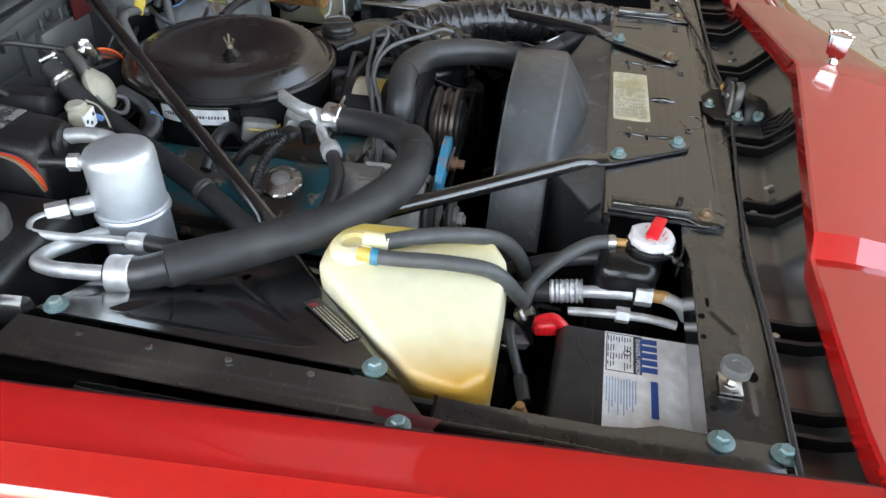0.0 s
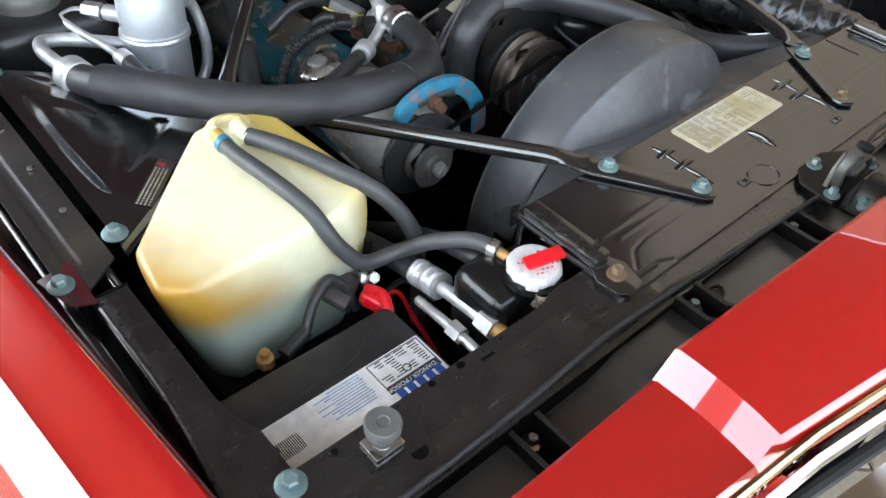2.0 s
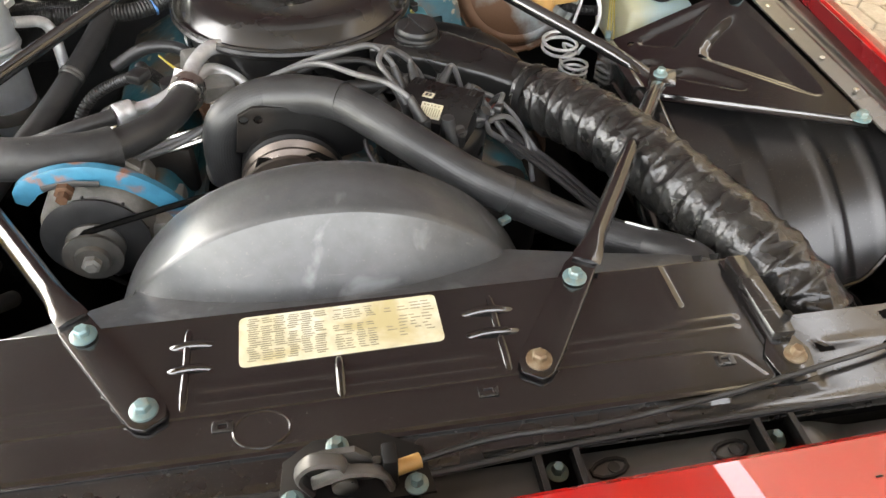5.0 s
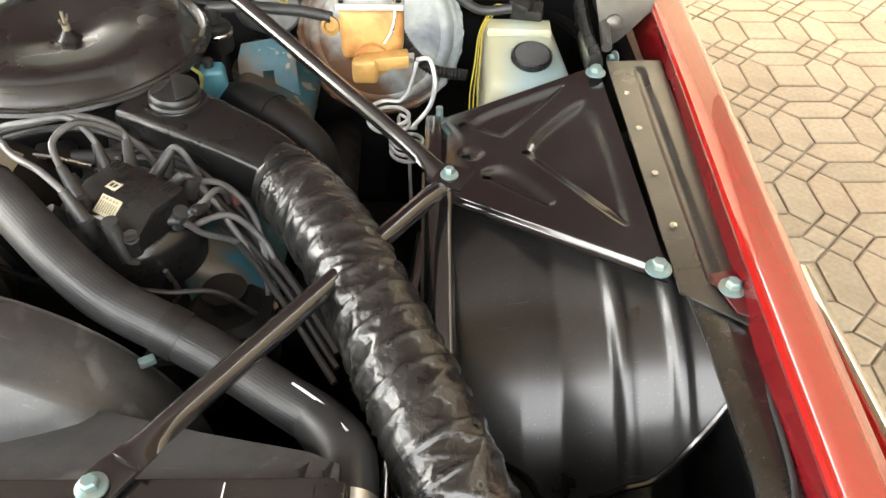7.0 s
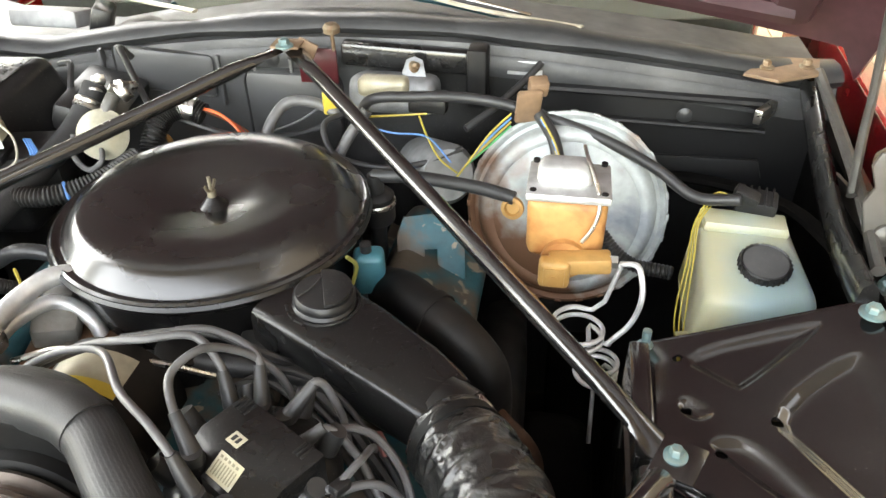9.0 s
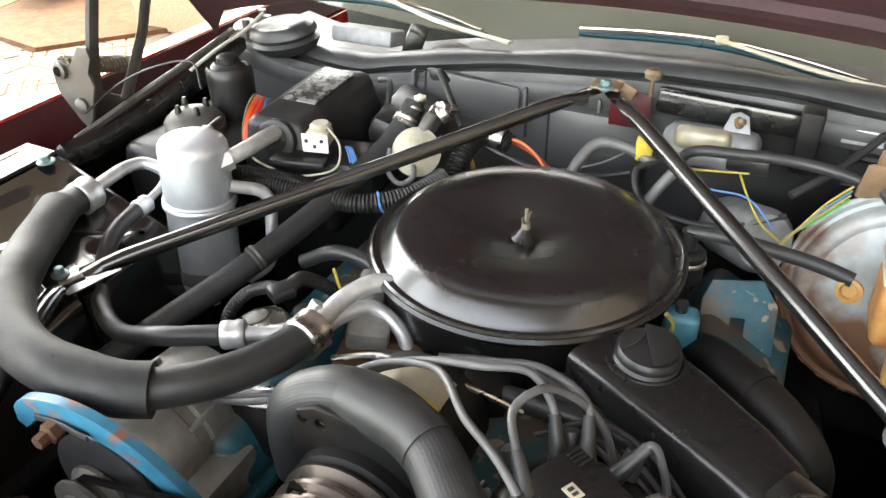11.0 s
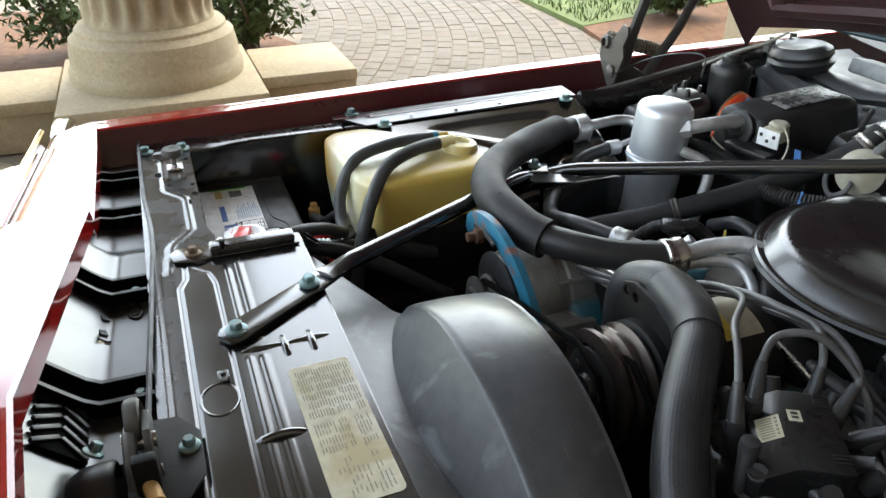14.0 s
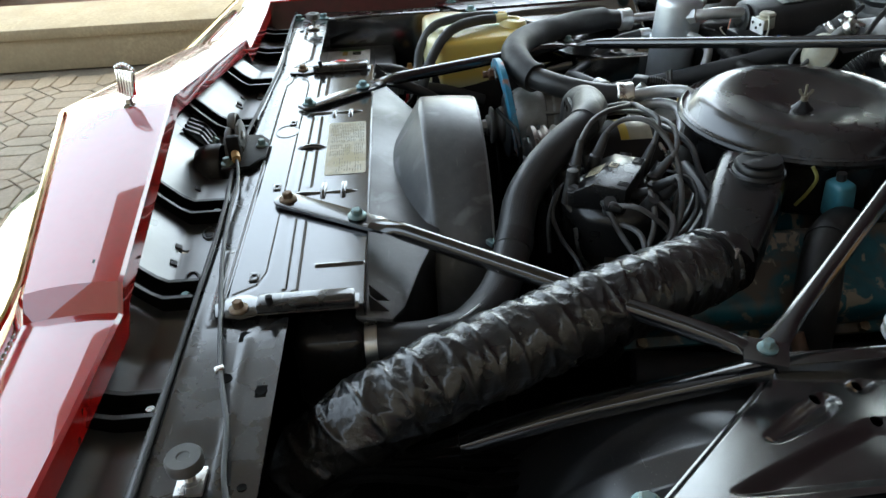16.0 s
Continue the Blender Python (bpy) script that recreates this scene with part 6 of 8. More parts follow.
# ---- engine ----
eng = thing("engine", "teal painted V8 engine block, grimy and rusted", "engine", (0, .65, .6))
# Block near black, the shade low in the bay put into its colour.
part("block", box(.46, .62, .34, Matrix.Translation((0, .70, .58)), .03), GRIME_SHADE, eng)
part("intake", box(.26, .50, .10, Matrix.Translation((0, .68, .79)), .025, 3), TEAL, eng)
for s in (-1, 1):
    m = pose(s * .245, .68, .785, 0, s * 28, 0)
    vc = part("valve_cover", box(.135, .56, .075, m, .022, 4), TEAL, eng, "teal valve cover flaking to rust")
    part("cover_flange", box(.155, .58, .010, m @ Matrix.Translation((0, 0, -.038)), .003), TEAL, vc)
    for i in range(4):
        part("cover_bolt", lathe([(.008, 0), (.008, .008), (0, .009)], m @ Matrix.Translation((s * .072, -.24 + i * .16, -.032)), 6), BOLTRUST, vc)
    part("exhaust_manifold", tube([(s * .33, .42, .70), (s * .35, .55, .70), (s * .35, .75, .70), (s * .34, .92, .66)], .035, 12, 6), DARK, eng, "rusty exhaust manifold")
part("front_cover", box(.30, .06, .30, Matrix.Translation((0.0, .39, .66)), .02), GRIME_SHADE, eng)
part("thermostat_housing", box(.08, .07, .05, Matrix.Translation((-.11, .45, .835)), .02, 3), CAST, eng)
fcap = part("oil_filler_cap", lathe([(.030, 0), (.034, .004), (.034, .012), (.028, .016), (.012, .018), (0, .018)], pose(-.282, .578, .838, 0, -14, 0), 28), STEEL, eng, "steel twist filler cap")
mf = pose(-.282, .578, .838, 0, -14, 0)
for i in range(8):
    part("cap_lobe", lathe([(.0075, .002), (.0075, .011), (.005, .0135), (0, .0135)], mf @ pose(.029 * math.cos(i * math.pi / 4), .029 * math.sin(i * math.pi / 4), 0), 10), STEEL, fcap)
part("cap_crown", lathe([(.016, .016), (.016, .020), (.013, .022), (0, .022)], mf, 24), CAST, fcap, "dull raised crown of the cap")
part("cap_lug", box(.076, .014, .005, mf @ pose(0, 0, .009, 0, 0, 20), .002), STEEL, fcap)
part("vacuum_port", lathe([(.011, 0), (.011, .02), (.014, .022), (.014, .034), (0, .036)], Matrix.Translation((-.195, .56, .875)), 12), PLASTIC, eng)
b = bmesh.new()
for i in range(4):
    tube([(-.24, .45, .862 + i * .006), (-.18, .44 + i * .004, .875 + i * .004), (-.10, .47 + i * .01, .885)], .003, 6, 4, b)
part("small_pipes", b, STEEL, eng)
part("egr_plate", box(.10, .10, .02, pose(-.12, .60, .85, 0, 0, 15), .005), RUST, eng)
part("mounting_bracket", box(.085, .022, .075, pose(-.205, .455, .835, 0, 0, -12), .008, 2), DARK, eng, "black cast accessory bracket")
part("carburettor", box(.20, .20, .09, Matrix.Translation((-.015, .76, .83)), .02), CAST, eng)
for x, y, z, sx, sy, sz, mm in ((-.14, .60, .865, .05, .05, .05, CAST), (-.095, .565, .845, .04, .035, .06, GREYPLATE), (.02, .57, .86, .05, .04, .05, DARK), (-.17, .66, .87, .035, .06, .04, CAST), (.10, .60, .855, .045, .045, .05, RUBBER)):
    part("choke_linkage", box(sx, sy, sz, pose(x, y, z, 12, 8, 25), .008), mm, eng)

# air cleaner
AX, AY, AZ = -.013, .772, .920
ac = thing("air_cleaner", "satin black round air cleaner with a brass wing nut", "air cleaner", (AX, AY, AZ))
mA = Matrix.Translation((AX, AY, AZ))
part("housing", lathe([(.10, -.095), (.168, -.092), (.176, -.085), (.180, -.02), (.180, -.008), (.188, -.006), (.194, .0), (.195, .004), (.192, .008), (.188, .006), (0.17, .0)], mA, 96), SATIN, ac)
al = part("lid", lathe([(.190, .004), (.191, .0085), (.188, .011), (.184, .008), (.179, .008), (.176, .011), (.164, .026), (.156, .032), (.148, .0345), (.125, .0345), (.100, .0315), (.070, .0255), (.045, .019), (.028, .0135), (.016, .0120), (0, .0120)], mA, 96), LID, ac, "satin black dished lid")
part("lid_button", lathe([(.020, .010), (.012, .018), (.006, .025), (0, .026)], mA, 24), SATIN, al)
b = bmesh.new()
lathe([(.006, .022), (.0055, .033), (.0022, .034), (.0022, .052), (0, .052)], mA, 12, b)
for s in (-1, 1):
    tube([(AX, AY + s * .003, AZ + .033), (AX + s * .001, AY + s * .007, AZ + .037), (AX + s * .002, AY + s * .010, AZ + .044)], .0024, 6, 4, b, sx=.5)
part("wing_nut", b, SPRING, al, "brass stud with a small wing nut")
b = bmesh.new()
rr = .1815
prev = None
for i in range(13):
    g = radians(lerp(162, 201, i / 12))
    p, q = (b.verts.new((AX + rr * math.cos(g), AY + rr * math.sin(g), AZ + z)) for z in (-.040, -.012))
    if prev:
        b.faces.new((prev[0], p, q, prev[1]))
    prev = (p, q)
sl = part("side_label", b, WHITE, ac, "white printed side label")
b = bmesh.new()
for i in range(22):
    g = radians(165 + i * 1.6)
    box(.0004, .0030, .0055 if i % 5 else .002, Matrix.Translation((AX + (rr + .0005) * math.cos(g), AY + (rr + .0005) * math.sin(g), AZ - .026)) @ pose(0, 0, 0, 0, 0, 165 + i * 1.6), 0, bm=b)
part("printed_lines", b, INK, sl)
# snorkel
d = Vector((.867, -.5, 0))
n_ = Vector((.5, .867, 0))
b = bmesh.new()
rows = []
for t, wd, zt, zb in ((0, .050, .924, .855), (.03, .050, .925, .855), (.10, .048, .922, .850), (.18, .042, .914, .846), (.215, .038, .906, .842), (.225, .036, .902, .842)):
    c = Vector((.122, .642, 0)) + d * t
    ring = []
    for k in range(24):
        g = 2 * math.pi * k / 24
        cx, cy = math.cos(g), math.sin(g)
        e = .35
        px = wd * math.copysign(abs(cx) ** e, cx)
        pz = (zt - zb) / 2 * math.copysign(abs(cy) ** e, cy)
        ring.append(b.verts.new(c + n_ * px + Vector((0, 0, (zt + zb) / 2 + pz))))
    rows.append(ring)
for p, q in zip(rows, rows[1:]):
    for k in range(24):
        b.faces.new((p[k], p[(k + 1) % 24], q[(k + 1) % 24], q[k]))
b.faces.new(rows[0])
b.faces.new(rows[-1])
sn = part("snorkel", b, SATIN, ac, "black snorkel", crease=45)
part("snorkel_collar", tube([Vector((.122, .642, .874)) + d * .215, Vector((.122, .642, .872)) + d * .245], .038, 24, 2), SATIN, sn)
oc = part("vacuum_motor", lathe([(.034, -.004), (.034, .006), (.0315, .009), (.033, .011), (.033, .016), (.030, .020), (.020, .022), (0, .022)], Matrix.Translation((.172, .622, .918)) @ pose(0, 0, 0, 0, 4, 0), 36), PLASTIC, sn, "round black vacuum motor cover")
b = bmesh.new()
tube([(.150, .605, .9415), (.160, .620, .942), (.166, .645, .9415)], .0012, 6, 5, b)
part("cover_line", b, INK, oc)
part("cover_collar", tube([(.172 + .0375 * math.cos(a), .622 + .0375 * math.sin(a), .9225) for a in [i * .2618 for i in range(24)]], .0016, 8, 1, closed=True, straight=True), PLASTIC, oc)
part("cover_step", prism([(.172 + .031 * math.cos(radians(a)), .622 + .031 * math.sin(radians(a))) for a in range(-70, 111, 12)], .9395, .9432, bevel=.0012), PLASTIC, oc, "raised half of the cover")
for a in (205, 225, 245):
    part("cover_tab", box(.012, .004, .005, Matrix.Translation((.172 + .039 * math.cos(radians(a)), .622 + .039 * math.sin(radians(a)), .9225)) @ pose(0, 0, 0, 0, 0, a + 90), .001), PLASTIC, oc)

duct = thing("intake_duct", "crinkled shiny black flexible intake duct", "duct", (.43, .25, .88))
rnd = random.Random(11)
ph = [rnd.uniform(0, 6.28) for _ in range(40)]


def crinkle(t, g):
    """Film sagging between the turns of a wire helix, with sharp diagonal folds."""
    f = (t * 21 + g / (2 * math.pi)) % 1.0
    ridge = math.exp(-((f - .5) / .09) ** 2)
    out = 1 + .030 * ridge - .006 * math.cos(2 * math.pi * f)
    for k, (a, c) in enumerate(((2, 55), (3, -83), (5, 41), (4, -137), (7, 96))):
        w = .5 + .5 * math.sin(t * (9 + 3 * k) + g * (1 + k % 2) + ph[k + 10])
        out += (.070 - .007 * k) * w * (1 - ridge) * ((1 - abs(math.sin((a * g + c * t + ph[k]) / 2))) ** 3 - .25)
    return out


part("duct_skin", tube([(.325, .505, .873), (.350, .470, .880), (.393, .395, .888), (.435, .305, .888), (.474, .215, .882), (.512, .125, .872), (.540, .055, .850), (.555, .0, .80), (.56, -.03, .72)], .0475, 84, 44, wob=crinkle), DUCT, duct, crease=75)
part("duct_clamp", tube([(.330, .497, .875), (.337, .487, .877)], .0488, 32, 2), DARK, duct, "dark worm drive clamp")
part("clamp_screw", box(.02, .012, .010, pose(.352, .520, .905, 0, 20, -40), .003), STEEL, duct)

uh = thing("upper_radiator_hose", "grey-black upper radiator hose over the engine", "hose", (.1, .35, .95))
part("hose_wall", tube([(-.118, .425, .830), (-.120, .424, .880), (-.108, .422, .925), (-.072, .428, .947), (-.020, .428, .953), (.038, .402, .953), (.090, .355, .944), (.140, .312, .927), (.183, .284, .908), (.246, .264, .878), (.314, .236, .852), (.363, .204, .847), (.408, .166, .855), (.431, .125, .867), (.433, .080, .872)], .0248, 132, 6, wob=lambda t, g: 1 + .006 * math.sin(g * 44)), RUBBER, uh)
part("sleeve_joint", tube([(-.05, .4285, .951), (.028, .4075, .9545), (.042, .3995, .9535)], .0260, 26, 8), RUBBER, uh)
part("hose_band", tube([(.236, .2675, .8825), (.256, .2610, .8735)], .0264, 26, 3), PLASTIC, uh, "flat black hose band")
part("band_clip", box(.016, .010, .008, pose(.226, .236, .868, 0, 0, 30), .002), BOLTBLUE, uh)
part("hose_end", tube([(.398, .176, .852), (.4285, .131, .866), (.433, .080, .872)], .0262, 22, 6), RUBBER, uh)
part("chalk_mark", tube([(.372, .205, .8730), (.405, .176, .8780), (.430, .140, .8902)], .0014, 6, 6), WHITE, uh, "painted white dashes")

# ignition: distributor, coil, wires
ds = thing("distributor", "black distributor cap with a coil cover and a printed tag", "distributor", (.16, .42, .88))
part("cap", lathe([(.075, -.06), (.078, -.01), (.074, 0), (.060, .012), (.035, .018), (0, .018)], Matrix.Translation((.163, .425, .895)), 36), SATIN, ds)
mk = pose(.174, .412, .9245, 0, 0, -31)
cover = part("coil_cover", prism([(-.038, -.020), (-.038, .000), (-.011, .0165), (.034, .0165), (.034, -.020)], -.052, .052, mk @ Matrix(((0, 0, 1, 0), (1, 0, 0, 0), (0, 1, 0, 0), (0, 0, 0, 1))), .0015), SATIN, ds, "moulded black coil cover")
for k in range(7):
    part("cover_fin", box(.0022, .014, .003, mk @ Matrix.Translation((-.047 + (k % 4) * .0045 + (.078 if k > 3 else 0), .026, .0168)), .0006), PLASTIC, cover)
for k in (-.042, .042):
    part("cover_post", lathe([(.009, -.02), (.009, .004), (.006, .006), (0, .006)], mk @ Matrix.Translation((k, -.040, -.004)), 12), PLASTIC, cover)
mt = mk @ Matrix.Translation((-.004, -.0245, .0086)) @ pose(0, 0, 0, 31.4, 0, 0)
part("cover_tag", box(.030, .022, .0008, mt, .0002), CREAM, cover, "cream printed tag")
bars([(-.012 + i * .0033, -.002, .0011, .012) for i in range(8)], mt @ Matrix.Translation((0, 0, .0005)), INKGREY, cover)
bars([(-.012 + i * .0050, .0075, .0028, .0024) for i in range(5)], mt @ Matrix.Translation((0, 0, .0005)), INKGREY, cover)
mt = mk @ Matrix.Translation((-.016, -.002, .0170))
part("maker_tag", box(.015, .012, .0008, mt, .0002), CREAM, cover, "small cream tag with dark marks")
bars([(-.0045, 0, .0036, .0060), (.0012, 0, .0032, .0060)], mt @ Matrix.Translation((0, 0, .0005)), INK, cover, "dark_mark")
for i in range(8):
    g = radians(22 + i * 45)
    foot = Vector((.163 + .060 * math.cos(g), .425 + .060 * math.sin(g), .896))
    out = Vector((math.cos(g) * .5, math.sin(g) * .5, .85)).normalized()
    part("cap_tower", tube([foot, foot + out * .016], .0090, 14, 2), SATIN, ds)
    part("cap_boot", tube([foot + out * .010, foot + out * .022, foot + out * .034], lambda t: .0106 - .002 * t, 14, 3), RUBBER, ds, "black rubber boot")
vl_ = thing("vacuum_lines", "thin black vacuum lines and wires round the distributor", "wiring", (.2, .45, .9))
for pts, r, mm in (([(.150, .345, .905), (.175, .330, .880), (.215, .335, .862), (.262, .352, .845), (.30, .36, .80)], .0032, RUBBER),
                   ([(.215, .470, .905), (.250, .478, .900), (.285, .460, .880), (.305, .425, .850), (.31, .39, .80)], .0040, WIRE),
                   ([(.100, .500, .900), (.150, .535, .905), (.205, .528, .890), (.255, .490, .868), (.30, .445, .84)], .0030, RUBBER),
                   ([(.225, .405, .905), (.248, .398, .925), (.262, .420, .930), (.262, .455, .905), (.255, .49, .86)], .0036, WIRE),
                   ([(.080, .430, .900), (.070, .395, .890), (.085, .360, .870), (.130, .335, .850), (.19, .325, .82)], .0034, RUBBER),
                   ([(-.02, .545, .915), (.03, .550, .925), (.08, .560, .920), (.125, .560, .900), (.16, .575, .87)], .0048, RUBBER),
                   ([(-.14, .525, .885), (-.09, .535, .900), (-.03, .53, .905), (.03, .535, .895), (.07, .55, .87)], .0034, STEEL)):
    part("line", tube(pts, r, 8, 8), mm, vl_)
part("tee", box(.018, .012, .010, pose(.252, .398, .926, 0, 10, 60), .003), PLASTIC, vl_)
part("housing_base", lathe([(.055, -.16), (.055, -.06)], Matrix.Translation((.163, .425, .895)), 24), DARK, ds)
LEADS = [[(.138, .370, .945), (.130, .375, .962), (.105, .392, .978), (.068, .418, .979), (.007, .478, .966), (-.05, .485, .945), (-.10, .463, .920), (-.17, .44, .885), (-.25, .43, .865)],
         [(.122, .406, .948), (.110, .418, .968), (.097, .445, .981), (.109, .473, .984), (.130, .500, .962), (.158, .514, .924), (.18, .503, .866), (.19, .49, .82)],
         [(.128, .474, .928), (.120, .486, .952), (.095, .498, .975), (.052, .486, .978), (-.02, .49, .955), (-.10, .475, .915), (-.17, .447, .88), (-.25, .436, .858)],
         [(.152, .488, .922), (.146, .508, .945), (.10, .522, .962), (.04, .512, .958), (-.04, .50, .935), (-.12, .465, .90), (-.25, .425, .872)],
         [(.178, .352, .922), (.183, .346, .902), (.192, .362, .882), (.212, .384, .877), (.240, .415, .890), (.27, .43, .890), (.30, .43, .86), (.33, .40, .82)],
         [(.205, .440, .918), (.222, .450, .930), (.245, .455, .90), (.27, .44, .86), (.30, .42, .82)],
         [(.188, .480, .920), (.203, .495, .938), (.22, .50, .90), (.23, .49, .85)],
         [(.206, .392, .915), (.226, .392, .915), (.245, .41, .88), (.27, .43, .85), (.30, .44, .81)]]
for pts in LEADS:
    w = thing("spark_plug_wire", "grey spark plug wire with a rubber boot", "wire", pts[0], group="spark plug wires")
    p0, p1 = Vector(pts[0]), Vector(pts[1])
    q = (p1 - p0).normalized()
    part("lead", tube(pts, .0039, 10, 10), WIRE, w)
    part("boot", tube([p0 - q * .014, p0 - q * .002, p0 + q * .012, p0 + q * .026], lambda t: .0088 - .0035 * t, 12, 4), RUBBER, w)
    part("boot_elbow", lathe([(0, -.010), (.0085, -.008), (.0095, 0), (.0085, .008), (0, .010)], Matrix.Translation(p0 - q * .016), 12), RUBBER, w)
    part("tower", tube([p0 - q * .016, p0 - q * .02 - Vector((0, 0, .012)), Vector((lerp(p0.x, .163, .25), lerp(p0.y, .425, .25), .88))], .0085, 12, 4), PLASTIC, w)
bund = thing("wire_bundle", "grey ignition leads clipped along the valve cover", "wire", (.26, .5, .84))
for k in range(3):
    part("lead", tube([(.08 - k * .005, .58, .87), (.17, .555 - k * .012, .862), (.25, .49 - k * .016, .85), (.33, .40 - k * .02, .83), (.40, .30 - k * .02, .80)], .0042 if k else .0065, 8, 8), RUBBER, bund)
part("clip", box(.008, .020, .026, pose(.262, .488, .868, 0, 0, 35), .003), mat("faded_red_clip", (.20, .07, .06), .5), bund, "faded red wire clip")
hh = thing("heater_crossover_hose", "black rubber hose behind the distributor", "hose", (.1, .56, .87))
part("hose_wall", tube([(-.02, .57, .86), (.08, .565, .872), (.18, .56, .868), (.27, .53, .85)], .012, 12, 6), RUBBER, hh)

# ---- driver's side rear: brakes and washer ----
bo = thing("brake_booster", "round zinc brake booster, rust stained", "brake booster", (.42, .95, .85))
mb = Matrix.Translation((.418, .945, .853)) @ pose(0, 0, 0, 74, 0, 0)
part("shell", lathe([(.08, -.12), (.118, -.10), (.128, -.05), (.131, -.006), (.138, -.005), (.138, .003), (.134, .005), (.130, .003), (.128, .001), (.123, .003), (.120, .013), (.114, .019), (.106, .021), (.100, .0195), (.095, .022), (.06, .028), (0, .030)], mb, 72), BOOST, bo)
for i in range(28):
    g = 2 * math.pi * i / 28
    part("rim_crimp", box(.010, .004, .010, mb @ Matrix.Translation((.1375 * math.cos(g), .1375 * math.sin(g), .0)) @ pose(0, 0, 0, 0, 0, math.degrees(g) + 90), .0015), BOOST, bo)
mcy = thing("master_cylinder", "orange-rusted brake master cylinder with an aluminium lid", "master cylinder", (.415, .80, .92))
part("reservoir", box(.088, .082, .078, Matrix.Translation((.417, .806, .912)) @ pose(0, 0, 0, -4, 0, 0), .012, 3, taper=-.04), MCRUST, mcy)
part("lid_flange", box(.096, .090, .010, Matrix.Translation((.417, .808, .955)) @ pose(0, 0, 0, -4, 0, 0), .003), ALU, mcy)
ld = part("lid_dome", box(.070, .052, .022, Matrix.Translation((.412, .815, .968)) @ pose(0, 0, 0, -4, 0, 0), .010, 4, taper=.2), ALU, mcy, "cast aluminium lid")
for dx, dy in ((-.04, -.035), (.04, -.035), (-.04, .035), (.04, .035)):
    part("lid_screw", lathe([(.004, 0), (.004, .004), (0, .005)], Matrix.Translation((.417 + dx, .808 + dy, .960)), 8), DARK, mcy)
part("bail_wire", tube([(.432, .842, .985), (.436, .815, .984), (.446, .785, .972), (.452, .764, .948), (.446, .758, .925), (.436, .756, .908)], .0024, 8, 8), STEEL, mcy, "bright bail wire")
part("bore", tube([(.417, .92, .885), (.417, .84, .882), (.417, .755, .880)], .026, 16, 3), MCRUST, mcy)
pv = part("proportioning_valve", box(.070, .024, .020, pose(.436, .745, .888, 0, -4, 4), .003), BRASS, mcy, "tan brass valve block")
part("valve_face", box(.036, .020, .036, pose(.408, .736, .878, 0, 0, 0), .006, 3), BRASS, pv)
part("valve_plate", box(.024, .003, .024, pose(.408, .7258, .877, 0, 0, 0), .001), BRASS, pv)
part("valve_boss", lathe([(.004, .010), (.004, .0145), (0, .0145)], pose(.408, .738, .877, 90, 0, 0), 10), BRASS, pv)
part("port_nut", lathe([(.008, 0), (.008, .012), (0, .012)], pose(.466, .745, .892, 0, 90, 0), 6), STEEL, pv)
mcy.location.z += .024
bl_ = thing("brake_lines", "coiled bare steel brake lines", "pipe", (.46, .74, .82))


def coil(c, r, n, drop, start, end):
    pts = [start]
    for i in range(n * 8 + 1):
        g = i * math.pi / 4 + 1.0
        pts.append((c[0] + r * math.cos(g), c[1] + r * math.sin(g), c[2] - drop * i / (n * 8)))
    return pts + [end]


part("line", tube(coil((.440, .712, .850), .030, 2, .024, (.482, .742, .912), (.455, .70, .826)), .0029, 8, 3), ALU, bl_)
part("line", tube([(.482, .748, .912), (.50, .738, .918), (.506, .725, .905), (.500, .715, .855), (.476, .708, .825)], .0034, 8, 8), ALU, bl_)
part("line", tube(coil((.466, .698, .815), .024, 3, .034, (.476, .708, .825), (.47, .70, .66)), .0029, 8, 3), ALU, bl_)
vh = thing("booster_vacuum_hose", "black vacuum hose to the brake booster", "hose", (.3, .86, .92))
part("hose_wall", tube([(.165, .868, .932), (.205, .866, .936), (.27, .860, .935), (.325, .848, .934), (.352, .842, .930)], .0088, 14, 8), RUBBER, vh)
part("check_valve", lathe([(.013, 0), (.0145, .003), (.0145, .009), (.010, .010), (.008, .006), (0, .006)], pose(.352, .842, .918, 78, 0, -12), 20), BRASS, vh, "tan plastic check valve")
pcv = thing("vacuum_can", "black vacuum canister with a steel band", "canister", (.168, .866, .89))
part("can", lathe([(.022, -.04), (.024, -.036), (.024, 0), (.020, .004), (.012, .006), (.010, .03), (0, .032)], Matrix.Translation((.168, .866, .905)), 24), PLASTIC, pcv)
part("band", lathe([(.0250, -.014), (.0262, -.012), (.0262, -.009), (.0250, -.007)], Matrix.Translation((.168, .866, .905)), 24), STEEL, pcv)
part("stem", tube([(.168, .866, .87), (.168, .866, .76)], .012, 12, 3), PLASTIC, pcv)

wt = thing("washer_bottle", "pale green-white plastic washer bottle with a black cap", "bottle", (.635, .80, .80))
b = bmesh.new()
top = [(.585, .908, .893), (.692, .902, .897), (.714, .775, .866), (.655, .757, .864), (.588, .765, .866)]
low = [(.578, .92, .77), (.705, .915, .77), (.735, .75, .77), (.66, .735, .77), (.572, .745, .77)]
vt, vl = ([b.verts.new(p) for p in l] for l in (top, low))
for i in range(5):
    b.faces.new((vt[i], vt[(i + 1) % 5], vl[(i + 1) % 5], vl[i]))
b.faces.new(vt)
b.faces.new(vl)
bmesh.ops.recalc_face_normals(b, faces=b.faces[:])
bmesh.ops.bevel(b, geom=b.edges[:], offset=.013, segments=3, affect="EDGES", profile=.5, clamp_overlap=True)
part("bottle_body", b, TANKG, wt, crease=70)
mc = Matrix.Translation((.655, .812, .872)) @ pose(0, 0, 0, 12, 0, 0)
